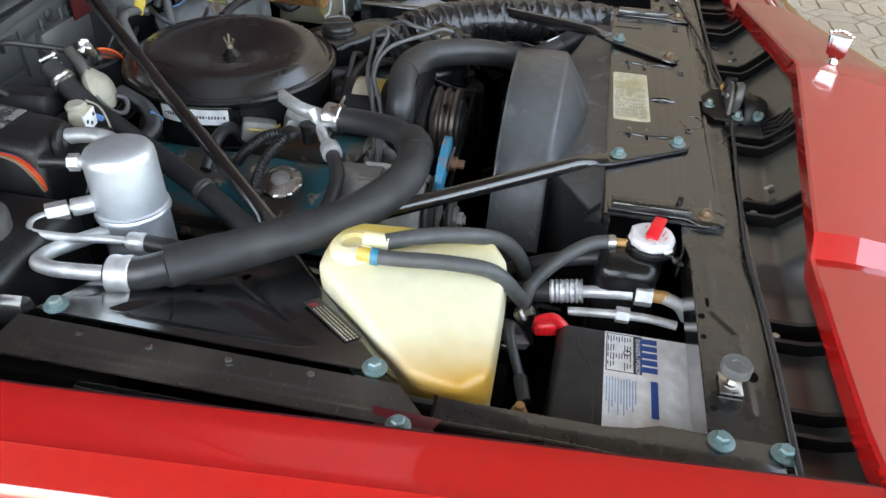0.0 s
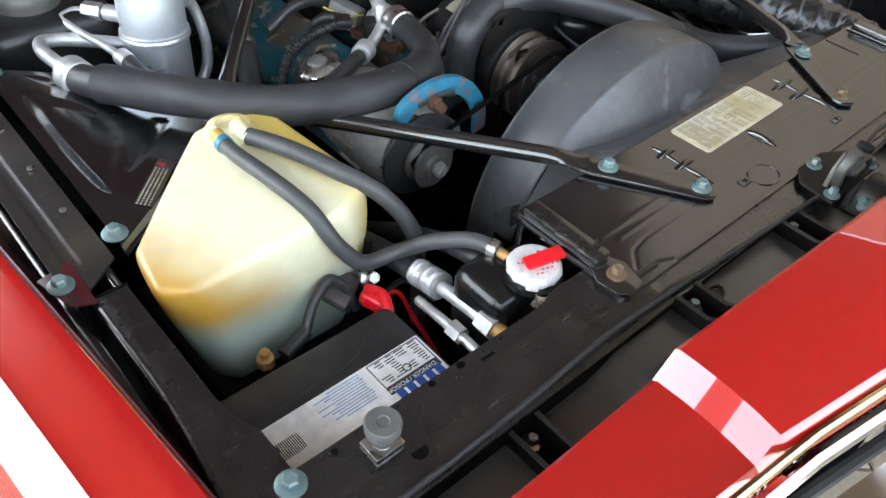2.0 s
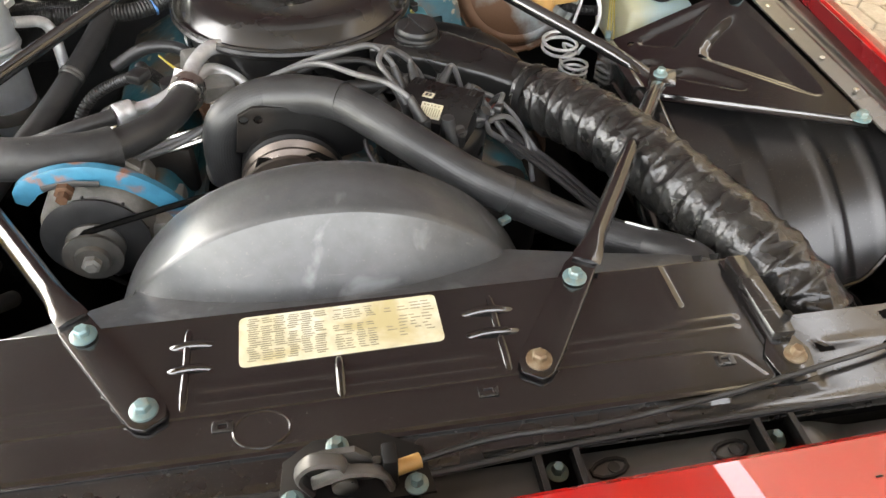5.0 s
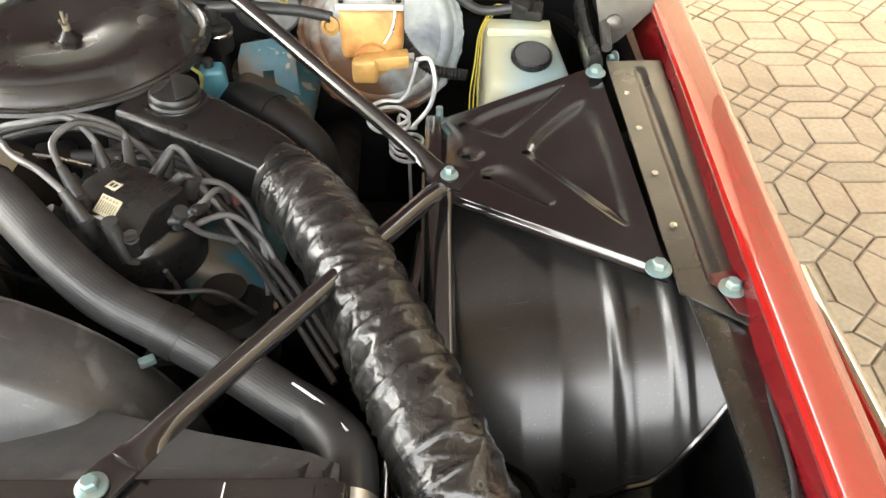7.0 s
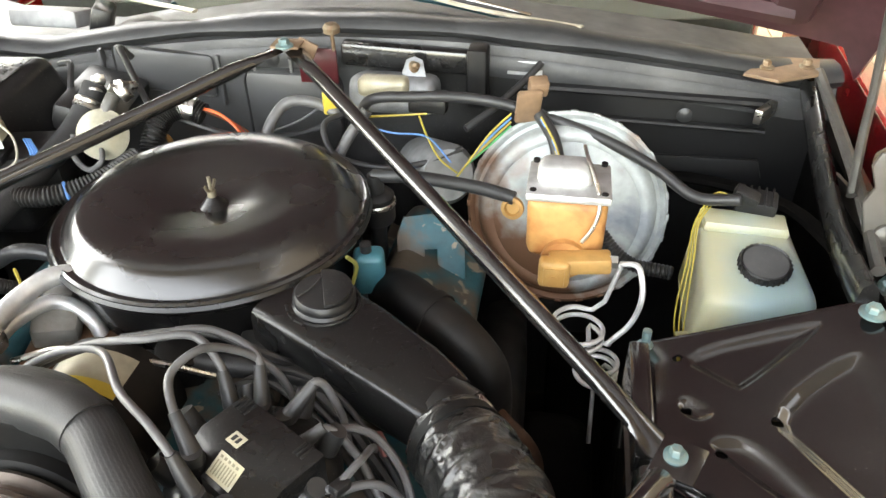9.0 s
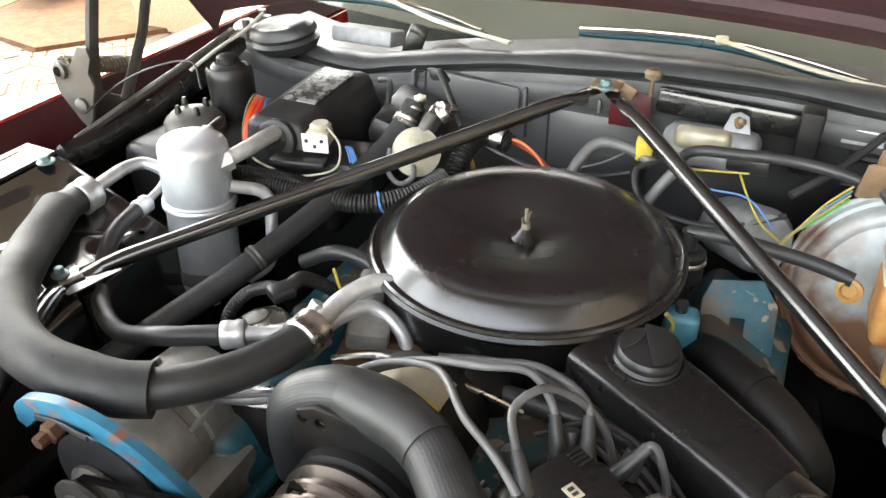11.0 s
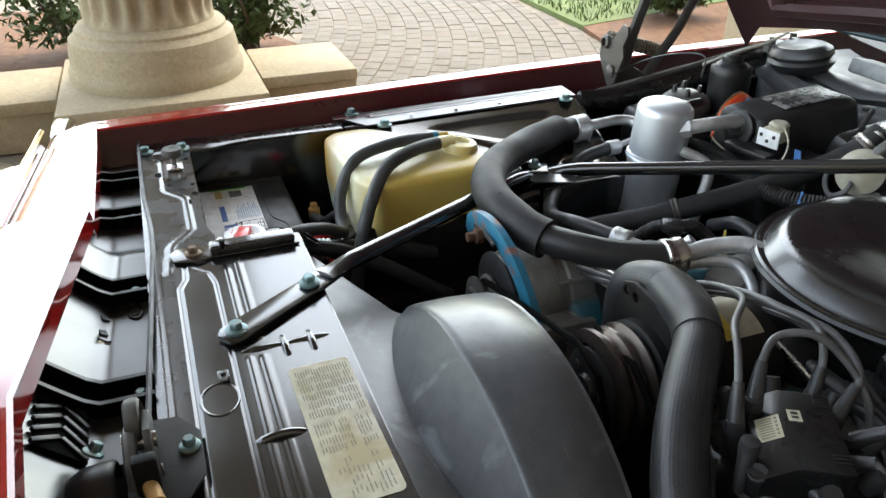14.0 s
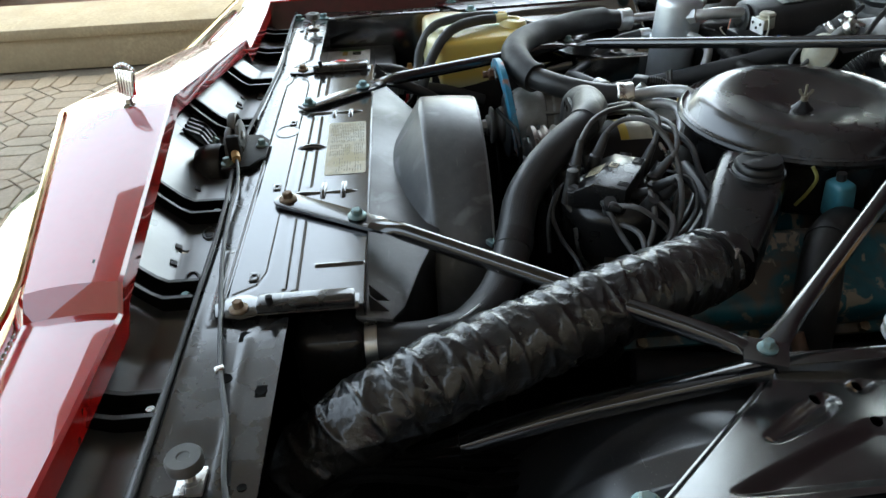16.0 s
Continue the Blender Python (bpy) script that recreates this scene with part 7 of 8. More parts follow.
wcap = part("cap", lathe([(.026, 0), (.026, .006), (.030, .008), (.030, .016), (.0285, .018), (.027, .0165), (0, .0165)], mc, 40), PLASTIC, wt, "round black filler cap")
part("cap_disc", lathe([(.026, .0160), (.026, .0172), (0, .0176)], mc, 32), COWLGREY, wcap, "dusty cap top")
for i in range(28):
    part("cap_rib", box(.0022, .0025, .009, mc @ pose(0, 0, 0, 0, 0, i * 360 / 28) @ Matrix.Translation((.0302, 0, .0118)), .0006), PLASTIC, wcap)
part("neck_ring", lathe([(.034, -.004), (.034, .002), (.028, .003)], mc, 32), TANKG, wt)
part("shoulder_step", prism([(.590, .868), (.690, .862), (.692, .900), (.588, .906)], .884, .9005, bevel=.006), TANKG, wt, "raised neck of the bottle under the plug")
part("mount_ear", prism([(.562, .775), (.600, .785), (.612, .755), (.592, .725), (.570, .735)], .790, .797, bevel=.002), TANKG, wt)
bolt((.586, .748, .797), BOLTRUST, wt, .009)
pc = thing("pump_connector", "black pump plug with yellow wires", "connector", (.65, .90, .91))
part("plug", box(.050, .032, .024, pose(.655, .908, .908, 10, 0, -12), .004), PLASTIC, pc)
part("plug_base", lathe([(.022, 0), (.024, .004), (.022, .012), (0, .012)], Matrix.Translation((.648, .895, .888)), 20), PLASTIC, pc)
part("socket", box(.032, .020, .014, pose(.640, .902, .922, 10, 20, -12), .003), PLASTIC, pc)
for k in range(5):
    part("plug_rib", box(.0025, .034, .004, pose(.655, .908, .908, 10, 0, -12) @ Matrix.Translation((-.018 + k * .009, 0, .013)), .0008), PLASTIC, pc)
for k in range(3):
    part("yellow_wire", tube([(.632, .900, .915), (.612 - k * .003, .905, .912 + k * .005), (.590 - k * .003, .885, .90), (.578 - k * .004, .83, .86), (.574 - k * .006, .79, .80), (.575, .77, .74)], .0011, 6, 8), YELW, pc)
hn = thing("wiring_loom", "black taped wiring loom along the firewall", "wiring", (.4, .98, .98))
part("main_loom", tube([(.12, .985, .955), (.135, .975, .985), (.20, .978, .995), (.30, .990, .990), (.40, .975, .972), (.47, .955, .955), (.53, .930, .935), (.58, .90, .915), (.630, .885, .925)], .0075, 12, 8), RUBBER, hn)
part("loom_branch", tube([(.37, .978, .982), (.392, .945, .965), (.408, .915, .930), (.43, .895, .90)], .0085, 12, 8), RUBBER, hn)
part("corrugated_branch", tube([(.44, .900, .90), (.465, .875, .865), (.50, .86, .835), (.56, .855, .825)], lambda t: .009, 12, 60, wob=lambda t, g: 1 + .10 * math.sin(t * 200)), PLASTIC, hn)
for k, (mm, dz) in enumerate(((YELW, 0), (BLUEW, .006), (YELW, .012), (mat("green_wire", (.06, .35, .12), .4), .018))):
    part("thin_wire", tube([(.335, .965, .985 - dz), (.31, .945, .965 - dz), (.285 - .004 * k, .92, .935 - dz), (.268, .90, .915)], .0015, 6, 8), mm, hn)
    part("thin_wire", tube([(.375, .96, .985 - dz * .6), (.395, .93, .965 - dz * .6), (.408, .90, .945 - dz * .5)], .0015, 6, 6), mm, hn)
part("thin_wire", tube([(.128, .99, .955), (.17, .985, .962), (.215, .99, .965)], .0016, 6, 6), YELW, hn)
part("thin_wire", tube([(.205, .985, .963), (.225, .95, .945), (.245, .925, .93), (.27, .91, .92)], .0016, 6, 6), YELW, hn)
part("thin_wire", tube([(.12, .975, .95), (.17, .965, .945), (.22, .955, .948), (.26, .92, .93)], .0014, 6, 6), BLUEW, hn)
part("dark_cable", tube([(.27, .99, .945), (.31, 1.03, .965), (.35, 1.08, .99), (.365, 1.10, 1.002)], .0055, 10, 6), RUBBER, hn)
part("dark_cable", tube([(.10, .99, .96), (.075, .96, .955), (.09, .93, .93), (.15, .92, .915), (.22, .93, .92), (.27, .96, .93)], .0045, 10, 8), RUBBER, hn)
part("grey_pipe", tube([(-.02, .94, .88), (-.012, .97, .94), (.012, .995, .968), (.05, .998, .968), (.09, .99, .955)], .008, 12, 8), WIRE, hn)
part("grey_pipe", tube([(.08, .93, .88), (.11, .955, .94), (.135, .97, .975)], .008, 12, 6), WIRE, hn)
part("yellow_plug", box(.022, .020, .034, pose(.075, .995, .972, 20, 0, 20), .004), YELPL, hn, "yellow plastic plug")
part("tan_bracket", box(.034, .009, .055, pose(.357, .968, .995, 20, 0, 15), .004), BROWNW, hn, "tan plastic bracket")
part("tan_bracket_head", box(.026, .020, .024, pose(.368, .978, 1.02, 20, 0, 15), .004), BROWNW, hn)
part("corner_cable", tube([(-.16, .985, .935), (-.06, .98, .915), (.02, .995, .918), (.06, 1.0, .93)], .0045, 8, 8), RUBBER, hn)
FOILY = mat("dusty_galvanised", (0.26, 0.27, 0.28), 0.5, 0.4, 0, tint=(0.12, 0.12, 0.12), amount=0.6, scale=16, bump=0.1, bscale=100)
wm = thing("wiper_motor", "silvery wiper motor under the cowl", "wiper motor", (.16, 1.05, .97))
part("gear_case", box(.13, .07, .055, pose(.155, 1.060, .962, -15, 0, 0), .016, 3), FOILY, wm)
part("tan_cover", box(.075, .035, .030, pose(.145, 1.035, .983, -10, 0, 0), .010, 3), GOLD, wm)
part("switch_block", box(.055, .03, .030, pose(.210, 1.03, .965, -10, 0, 0), .004), PLASTIC, wm)
part("motor_can", lathe([(.03, -.06), (.042, -.052), (.044, .05), (.036, .062), (0, .064)], pose(.225, .985, .880, 70, 0, 30), 30), FOILY, wm)
part("mount_ear", prism([(-.022, -.022), (.022, -.022), (.012, .014), (.0, .019), (-.012, .014)], -.002, .002, pose(.185, 1.058, 1.000, 60, 0, 0), .001), FOILY, wm)
bolt((.185, 1.053, 1.006), BOLTRUST, wm, .008, tilt=(60, 0))
part("motor_shelf", box(.20, .024, .036, pose(.165, 1.104, 1.000, 0, 2, 0), .006), BLACK_WORN, wm)
part("motor_shelf", box(.03, .04, .09, pose(.275, 1.085, .985, 0, 0, 0), .006), DARK, wm)
tag = thing("cowl_tag", "small aluminium data tag on the cowl", "tag", (.342, 1.108, .99))
part("plate", box(.052, .002, .020, pose(.342, 1.108, .990, -8, 0, 0), .0005), ALU, tag)
rail = thing("cowl_side_rails", "worn black cowl side rails with rusty spots", "rail", (.74, .95, .93))
for s in (-1, 1):
    part("rail", tube([(s * .728, .70, .925), (s * .732, .82, .918), (s * .745, 1.0, .935), (s * .757, 1.17, .965)], .016, 8, 6, sx=.7, sz=1.5), BLACK_WORN, rail)
    part("rail_seal", tube([(s * .752, .75, .930), (s * .765, .90, .945), (s * .768, 1.05, .965), (s * .765, 1.16, .985)], .008, 8, 6), GREYPLATE, rail)
part("corner_bracket", prism([(.655, 1.13), (.70, 1.11), (.76, 1.14), (.775, 1.20), (.70, 1.20)], .985, .990, bevel=.001), BROWNW, rail, "brown cowl corner bracket")
bolt((.690, 1.155, .990), BOLTRUST, rail, .010)
bolt((.748, 1.165, .990), BOLTRUST, rail, .010)
part("hanging_flap", box(.012, .05, .022, pose(.690, 1.10, .945, 0, 0, -35), .002), STEEL, rail, "bent bare metal flap")
part("ledge", tube([(.33, 1.105, .965), (.50, 1.11, .960), (.70, 1.13, .945)], .012, 8, 5, sz=.5), FIREWALL, rail)
part("ledge", tube([(.33, 1.10, .925), (.50, 1.105, .918), (.70, 1.12, .905)], .008, 8, 5, sz=.5), FIREWALL, rail)
part("ledge", tube([(.50, 1.09, .83), (.60, 1.08, .84), (.72, .98, .86), (.76, .86, .87)], .012, 8, 5, sz=.6), GRIME_SHADE, rail)


def hinge(s):
    off, up = (0, 0) if s > 0 else (.022, .020)
    face = [(.740, .975), (.748, .993), (.738, 1.018), (.744, 1.034), (.762, 1.034), (.778, 1.012), (.789, .999), (.806, 1.008), (.822, 1.002), (.829, .985), (.825, .955), (.803, .932), (.785, .912), (.769, .900), (.757, .915), (.748, .945)]
    hole = [(.806 + .0085 * math.cos(a * .7854), .990 + .0085 * math.sin(a * .7854)) for a in range(8)]
    m = Matrix(((s, 0, 0, s * off), (0, .10, -1, .72), (0, 1, .10, up), (0, 0, 0, 1)))
    k = part("hood_hinge", prism(face, -.003, .003, m, .0015, holes=[hole]), GREYPLATE, car, "dusty grey bonnet hinge with arms and a coil spring")
    part("side_plate", prism([(.0, .045), (.025, .022), (.074, -.008), (.128, -.036), (.19, -.048), (.155, -.064), (.05, -.055), (.010, -.042)], -.003, .003, Matrix(((0, 0, s, s * (.775 + off)), (1, 0, 0, .815), (0, 1, 0, .955), (0, 0, 0, 1))), .0015), GREYPLATE, k)
    part("spring_eye", lathe([(.0115, -.016), (.0135, -.014), (.0135, .010), (.0085, .012), (.0085, -.016)], m @ Matrix.Translation((.806, .990, 0)), 24), GREYPLATE, k)
    part("pivot", lathe([(.013, 0), (.013, .006), (.008, .010), (0, .011)], m @ Matrix.Translation((.771, .938, .003)), 16), GREYPLATE, k)
    part("arm", tube([(s * (.765 + off), .835, .960), (s * (.768 + off), .848, 1.02), (s * (.772 + off), .885, 1.125), (s * (.776 + off), .92, 1.22)], .013, 8, 4, sx=.5), GREYPLATE, k)
    part("arm", tube([(s * (.752 + off), .88, .945), (s * (.762 + off), .93, 1.0), (s * (.772 + off), .965, 1.035), (s * (.775 + off), .985, 1.07), (s * (.780 + off), 1.02, 1.13), (s * (.785 + off), 1.05, 1.19)], .014, 8, 6, sx=.4), GREYPLATE, k)
    pts = [(s * (.812 + off) + .0135 * math.cos(i * .8), .825 + i * .0010, .996 + up - i * .00030 + .0135 * math.sin(i * .8)) for i in range(140)]
    part("spring", tube(pts, .0030, 6, 1, straight=True), SPRING, k, "dusty tan coil spring")
    bolt((s * .765, .745, .915), BOLTBLUE, k, .011, tilt=(0, -80 * s))
    bolt((s * .80, .86, .90), BOLTRUST, k, .010)


hinge(1)
hinge(-1)

# ---- passenger side rear: heater case ----
hc = thing("heater_case", "black plastic heater case, scuffed on top", "heater case", (-.42, .93, .92))
b = bmesh.new()
top = [(-.486, .836, .982), (-.392, .848, .982), (-.388, 1.050, 1.000), (-.482, 1.035, 1.000)]
low = [(-.515, .825, .80), (-.345, .846, .80), (-.35, 1.10, .80), (-.54, 1.06, .80)]
vt, vl = ([b.verts.new(p) for p in l] for l in (top, low))
for i in range(4):
    b.faces.new((vt[i], vt[(i + 1) % 4], vl[(i + 1) % 4], vl[i]))
b.faces.new(vt)
b.faces.new(vl)
bmesh.ops.recalc_face_normals(b, faces=b.faces[:])
bmesh.ops.bevel(b, geom=b.edges[:], offset=.016, segments=3, affect="EDGES", profile=.5)
part("case", b, PLASTIC, hc, crease=60)
part("scuffed_patch", box(.062, .120, .0016, pose(-.434, .965, .9952, 5.0, 0, -1), .0005), mat("scuffed_foil", (.30, .30, .29), .32, .4, tint=(.03, .03, .03), amount=.9, scale=70, lo=.46, hi=.56, bump=.3, bscale=120), hc, "scuffed worn patch")
part("grommet", lathe([(.030, -.004), (.030, .004), (.027, .006), (.018, .006), (.013, .010)], pose(-.428, .836, .958, 82, 0, 8), 28), PLASTIC, hc)
part("side_box", box(.10, .09, .06, pose(-.335, .885, .905, 0, 0, 12), .010), PLASTIC, hc)
part("case_wing", box(.10, .16, .05, pose(-.30, 1.02, .935, 0, 20, 10), .015), PLASTIC, hc)
rl = thing("blower_relay", "dusty white relay on the heater case", "relay", (-.365, .853, .97))
part("relay_body", box(.034, .026, .022, pose(-.362, .852, .968, 5, 0, 12), .003), VALVE, rl)
part("relay_cap", lathe([(.015, 0), (.016, .006), (.012, .010), (0, .010)], Matrix.Translation((-.362, .856, .978)), 16), VALVE, rl)
part("relay_bracket", box(.040, .003, .028, pose(-.362, .8385, .962, 0, 0, 12), .001), WHITE, rl, "white bracket plate with holes")
for dx, dz in ((-.012, .004), (0, -.004), (.011, .005)):
    part("bracket_hole", lathe([(.0032, 0), (.0030, .0010), (0, .0010)], pose(-.362 + dx, .8366 + dx * .21, .962 + dz, 90, 0, 12), 10), INK, rl)
part("relay_shelf", box(.085, .05, .012, pose(-.385, .835, .936, 0, 0, 12), .004), PLASTIC, rl, "black shelf under the relay")
part("white_wire", tube([(-.345, .850, .985), (-.325, .845, .965), (-.325, .835, .935), (-.36, .815, .922), (-.41, .80, .928), (-.435, .795, .938), (-.452, .805, .936)], .0017, 6, 8), VALVE, rl)
for k in range(3):
    part("blue_wire", tube([(-.33 + k * .004, .87, .95), (-.315 + k * .005, .855, .935), (-.318 + k * .005, .84, .905)], .0022, 6, 5), BLUEW, rl)
bw = thing("blower_motor", "dusty grey blower motor with terminals", "blower motor", (-.61, .86, .93))
part("flange", lathe([(.046, -.05), (.048, -.01), (.048, 0), (.044, .006), (.035, .014), (.020, .020), (0, .022)], Matrix.Translation((-.610, .862, .945)), 40), GREYPLATE, bw)
part("case_shelf", box(.19, .26, .16, Matrix.Translation((-.60, .905, .845)), .02, 3), PLASTIC, bw)
for dx, dy in ((-.025, .012), (.01, .022), (.02, -.012), (-.01, -.02)):
    part("terminal", lathe([(.006, 0), (.005, .012), (.003, .018), (0, .018)], Matrix.Translation((-.61 + dx, .862 + dy, .958)), 10), PLASTIC, bw)
ow = [(BROWNW, 0), (ORANGEW, .004), (ORANGEW, .007), (REDPL, .010), (ORANGEW, .013), (REDPL, .016), (BLUEW, .020), (WIRE, .024)]
for mm, k in ow:
    part("coloured_wire", tube([(-.540 + k, .945, .965), (-.528 + k, .920, .980 - k * .3), (-.515 + k, .890 + k * .3, .982 - k * .5), (-.505 + k * .8, .862, .970 - k * .4), (-.500 + k * .6, .845, .945), (-.494 + k * .5, .838, .918)], .0021, 6, 8), mm, bw)
bk2 = thing("black_canister", "black plastic canister beside the cowl", "canister", (-.63, .97, .95))
part("body", lathe([(.036, -.12), (.038, 0), (.038, .012), (.034, .018), (.03, .017), (.022, .024), (0, .024)], Matrix.Translation((-.598, .948, .992)), 30), PLASTIC, bk2)
part("cap_ribs", lathe([(.018, .02), (.018, .032), (.012, .036), (0, .036)], Matrix.Translation((-.598, .948, .992)), 12), PLASTIC, bk2)
bel = thing("cowl_bellows", "folded black rubber bellows on the cowl", "bellows", (-.61, 1.12, 1.0))
part("bellows", lathe([(.050, -.03), (.060, -.018), (.064, -.010), (.056, -.004), (.062, .004), (.058, .014), (.046, .021), (.024, .018), (0, .020)], pose(-.635, 1.150, 1.000, 10, -8, 0) @ Matrix.Diagonal((1.15, .8, 1, 1)), 30), RUBBER, bel)
cwl = thing("cowl_fittings", "grey cowl fittings and washer nozzle", "cowl part", (-.6, 1.2, .98))
part("pale_panel", box(.13, .06, .03, pose(-.51, 1.245, .985, -12, 0, 0), .006), mat("pale_grey_paint", (.34, .35, .36), .5, tint=(.22, .22, .22), scale=14), cwl)
part("dark_scoop", box(.035, .06, .05, pose(-.405, 1.235, .99, 0, 20, 20), .008), PLASTIC, cwl)
part("round_boss", lathe([(.035, 0), (.035, .012), (.02, .02), (0, .02)], Matrix.Translation((-.33, 1.23, .975)), 20), GREYPLATE, cwl)
for x, y in ((-.70, 1.19), (-.735, 1.22), (-.72, 1.15)):
    part("hinge_nut", lathe([(.016, 0), (.016, .014), (.008, .016), (.008, .03), (0, .03)], Matrix.Translation((x, y, .985)), 6), GREYPLATE, cwl)
vv = thing("heater_valve", "ivory plastic vacuum heater valve", "valve", (-.235, .90, .945))
mv = pose(-.232, .905, .945, 62, 0, 18)
part("diaphragm", lathe([(.010, -.02), (.026, -.014), (.034, -.004), (.034, 0), (.036, .001), (.036, .004), (.032, .006), (.022, .016), (.008, .022), (0, .022)], mv, 36), VALVE, vv)
part("nipple", tube([(-.227, .885, .935), (-.220, .868, .925), (-.238, .862, .912), (-.262, .87, .925), (-.268, .89, .95)], .004, 8, 8), WIRE, vv)
part("valve_pipe", tube([(-.235, .915, .955), (-.225, .935, .985), (-.215, .955, 1.0)], .010, 12, 4), GREYPLATE, vv)
rough_clamp((-.262, .955, .988), (-.1, .4, .3), .014, .014, STEEL, vv, "hose_clip")
rough_clamp((-.203, .935, .998), (.4, .3, .3), .013, .014, STEEL, vv, "hose_clip")
for p, g in (((-.258, .966, 1.003), 35), ((-.200, .946, 1.006), -20)):
    mq = pose(*p, 70, 0, g)
    part("thumb_screw", lathe([(.0035, -.012), (.0035, .010), (.006, .011), (.006, .015), (0, .016)], mq, 8), STEEL, vv)
    part("screw_wing", box(.018, .007, .002, mq @ Matrix.Translation((0, 0, .016)), .0008), STEEL, vv)
for p in ((-.250, .958, 1.000), (-.190, .940, 1.004), (-.215, .93, 1.004)):
    part("clip_ear", box(.012, .006, .012, pose(*p, 20, 30, 40), .001), STEEL, vv)
part("bypass_hose", tube([(-.25, 1.05, 1.0), (-.258, 1.04, 1.018), (-.235, 1.01, 1.01), (-.20, .97, .99), (-.18, .95, .975)], .005, 10, 8), RUBBER, vv)
hb = hose("heater_hose", "thick black rubber heater hose", [(-.262, .962, .992), (-.275, .92, .955), (-.300, .84, .918), (-.335, .735, .882), (-.378, .635, .848), (-.425, .545, .818), (-.47, .46, .785), (-.50, .40, .74)], .0175, FOAM)
rough_clamp((-.268, .94, .972), (.1, .4, .35), .019, .014, STEEL, hb, "hose_clip")
rough_clamp((-.36, .675, .863), (.4, .9, .3), .0185, .012, GREYPLATE, hb, "hose_clip")
cor = thing("corrugated_conduit", "black corrugated wiring conduit", "conduit", (-.25, .85, .9))
ribs = lambda t, g: 1 + .08 * math.sin(t * 420)
part("conduit", tube([(-.48, .775, .905), (-.40, .79, .908), (-.33, .795, .905), (-.265, .80, .905), (-.21, .845, .910), (-.185, .90, .918)], .0135, 12, 90, wob=ribs), PLASTIC, cor)
part("conduit", tube([(-.50, .76, .925), (-.43, .79, .922), (-.36, .80, .915), (-.31, .79, .90)], .010, 12, 130, wob=ribs), PLASTIC, cor)
part("conduit", tube([(-.175, .90, .865), (-.182, .94, .92), (-.168, .972, .950), (-.140, .985, .955), (-.118, .985, .945)], .016, 12, 70, wob=lambda t, g: 1 + .08 * math.sin(t * 240)), PLASTIC, cor)
part("silver_cuff", tube([(-.150, .984, .956), (-.128, .985, .952)], .017, 14, 4), STEEL, cor)
for k, mm in enumerate((ORANGEW, BROWNW, REDPL, BROWNW, WIRE, ORANGEW, BROWNW)):
    part("thin_wire", tube([(-.130, .981 + k * .003, .958 - k * .002), (-.095, .980 + k * .003, .952 - k * .003), (-.062 + k * .002, .972 + k * .003, .930 - k * .003), (-.046 + k * .003, .965 + k * .002, .898)], .0023, 6, 6), mm, cor)
part("purple_tie", tube([(-.245, .812, .922), (-.235, .80, .905), (-.238, .815, .890)], .0025, 6, 5), BLUEW, cor)
part("loose_wire", tube([(-.16, 1.00, .930), (-.12, 1.01, .905), (-.06, 1.02, .900), (.0, 1.03, .915), (.045, 1.03, .945), (.07, 1.04, .965)], .0020, 6, 8), WIRE, cor, "loose grey wire")
part("case_cable", tube([(-.372, 1.045, .985), (-.352, 1.04, .990), (-.335, 1.01, .978), (-.325, .975, .945), (-.318, .95, .915)], .0048, 8, 8), RUBBER, cor, "black cable bowed beside the heater case")
part("cowl_wire", tube([(-.775, .80, .955), (-.755, .86, .985), (-.715, .90, 1.005), (-.66, .93, 1.012), (-.615, .895, .985)], .0017, 6, 8), RUBBER, cor, "thin black wire")
part("clear_tube", tube([(-.690, .955, .985), (-.675, 1.02, 1.008), (-.665, 1.08, 1.022), (-.66, 1.13, 1.040)], .0032, 8, 6), mat("milky_tube", (.60, .58, .52), .35, vary=.06), cor, "milky washer tube")
br = thing("brass_eyelet", "brass hose eyelet behind the air cleaner", "fitting", (-.175, .965, .90))
part("ring", tube([(-.178 + .011 * math.cos(a), .962, .905 + .016 * math.sin(a)) for a in [i * .5236 for i in range(12)]], .004, 8, 2, closed=True), BRASS, br)
# conduit over the passenger valve cover
cv = thing("valve_cover_conduit", "black corrugated conduit over the valve cover", "conduit", (-.2, .65, .9))
part("conduit", tube([(-.352, .585, .80), (-.345, .592, .832), (-.322, .604, .862), (-.28, .600, .888), (-.246, .580, .908)], .0080, 12, 60, wob=lambda t, g: 1 + .10 * math.sin(t * 190)), PLASTIC, cv)
part("tee", box(.03, .026, .016, pose(-.238, .574, .912, 0, 0, 60), .005), PLASTIC, cv)
part("conduit", tube([(-.236, .585, .911), (-.240, .612, .904), (-.243, .638, .885), (-.236, .662, .860), (-.226, .682, .830), (-.215, .70, .80)], .0085, 12, 60, wob=lambda t, g: 1 + .10 * math.sin(t * 210)), PLASTIC, cv)
part("rubber_bend", tube([(-.30, .70, .86), (-.24, .70, .89), (-.19, .70, .88), (-.17, .68, .84)], .010, 12, 8), RUBBER, cv)
part("thin_wire", tube([(-.22, .655, .898), (-.19, .63, .885), (-.16, .625, .88)], .002, 6, 6), YELW, cv)
fwr = thing("firewall_ribs", "pressed ribs on the firewall", "rib", (-.2, 1.1, .95))
for x in (-.34, -.14, -.08, .0, -.02):
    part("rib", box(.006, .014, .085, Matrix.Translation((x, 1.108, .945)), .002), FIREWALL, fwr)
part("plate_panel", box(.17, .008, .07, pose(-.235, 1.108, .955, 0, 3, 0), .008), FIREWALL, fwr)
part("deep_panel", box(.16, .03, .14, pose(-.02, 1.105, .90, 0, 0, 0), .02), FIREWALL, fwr)

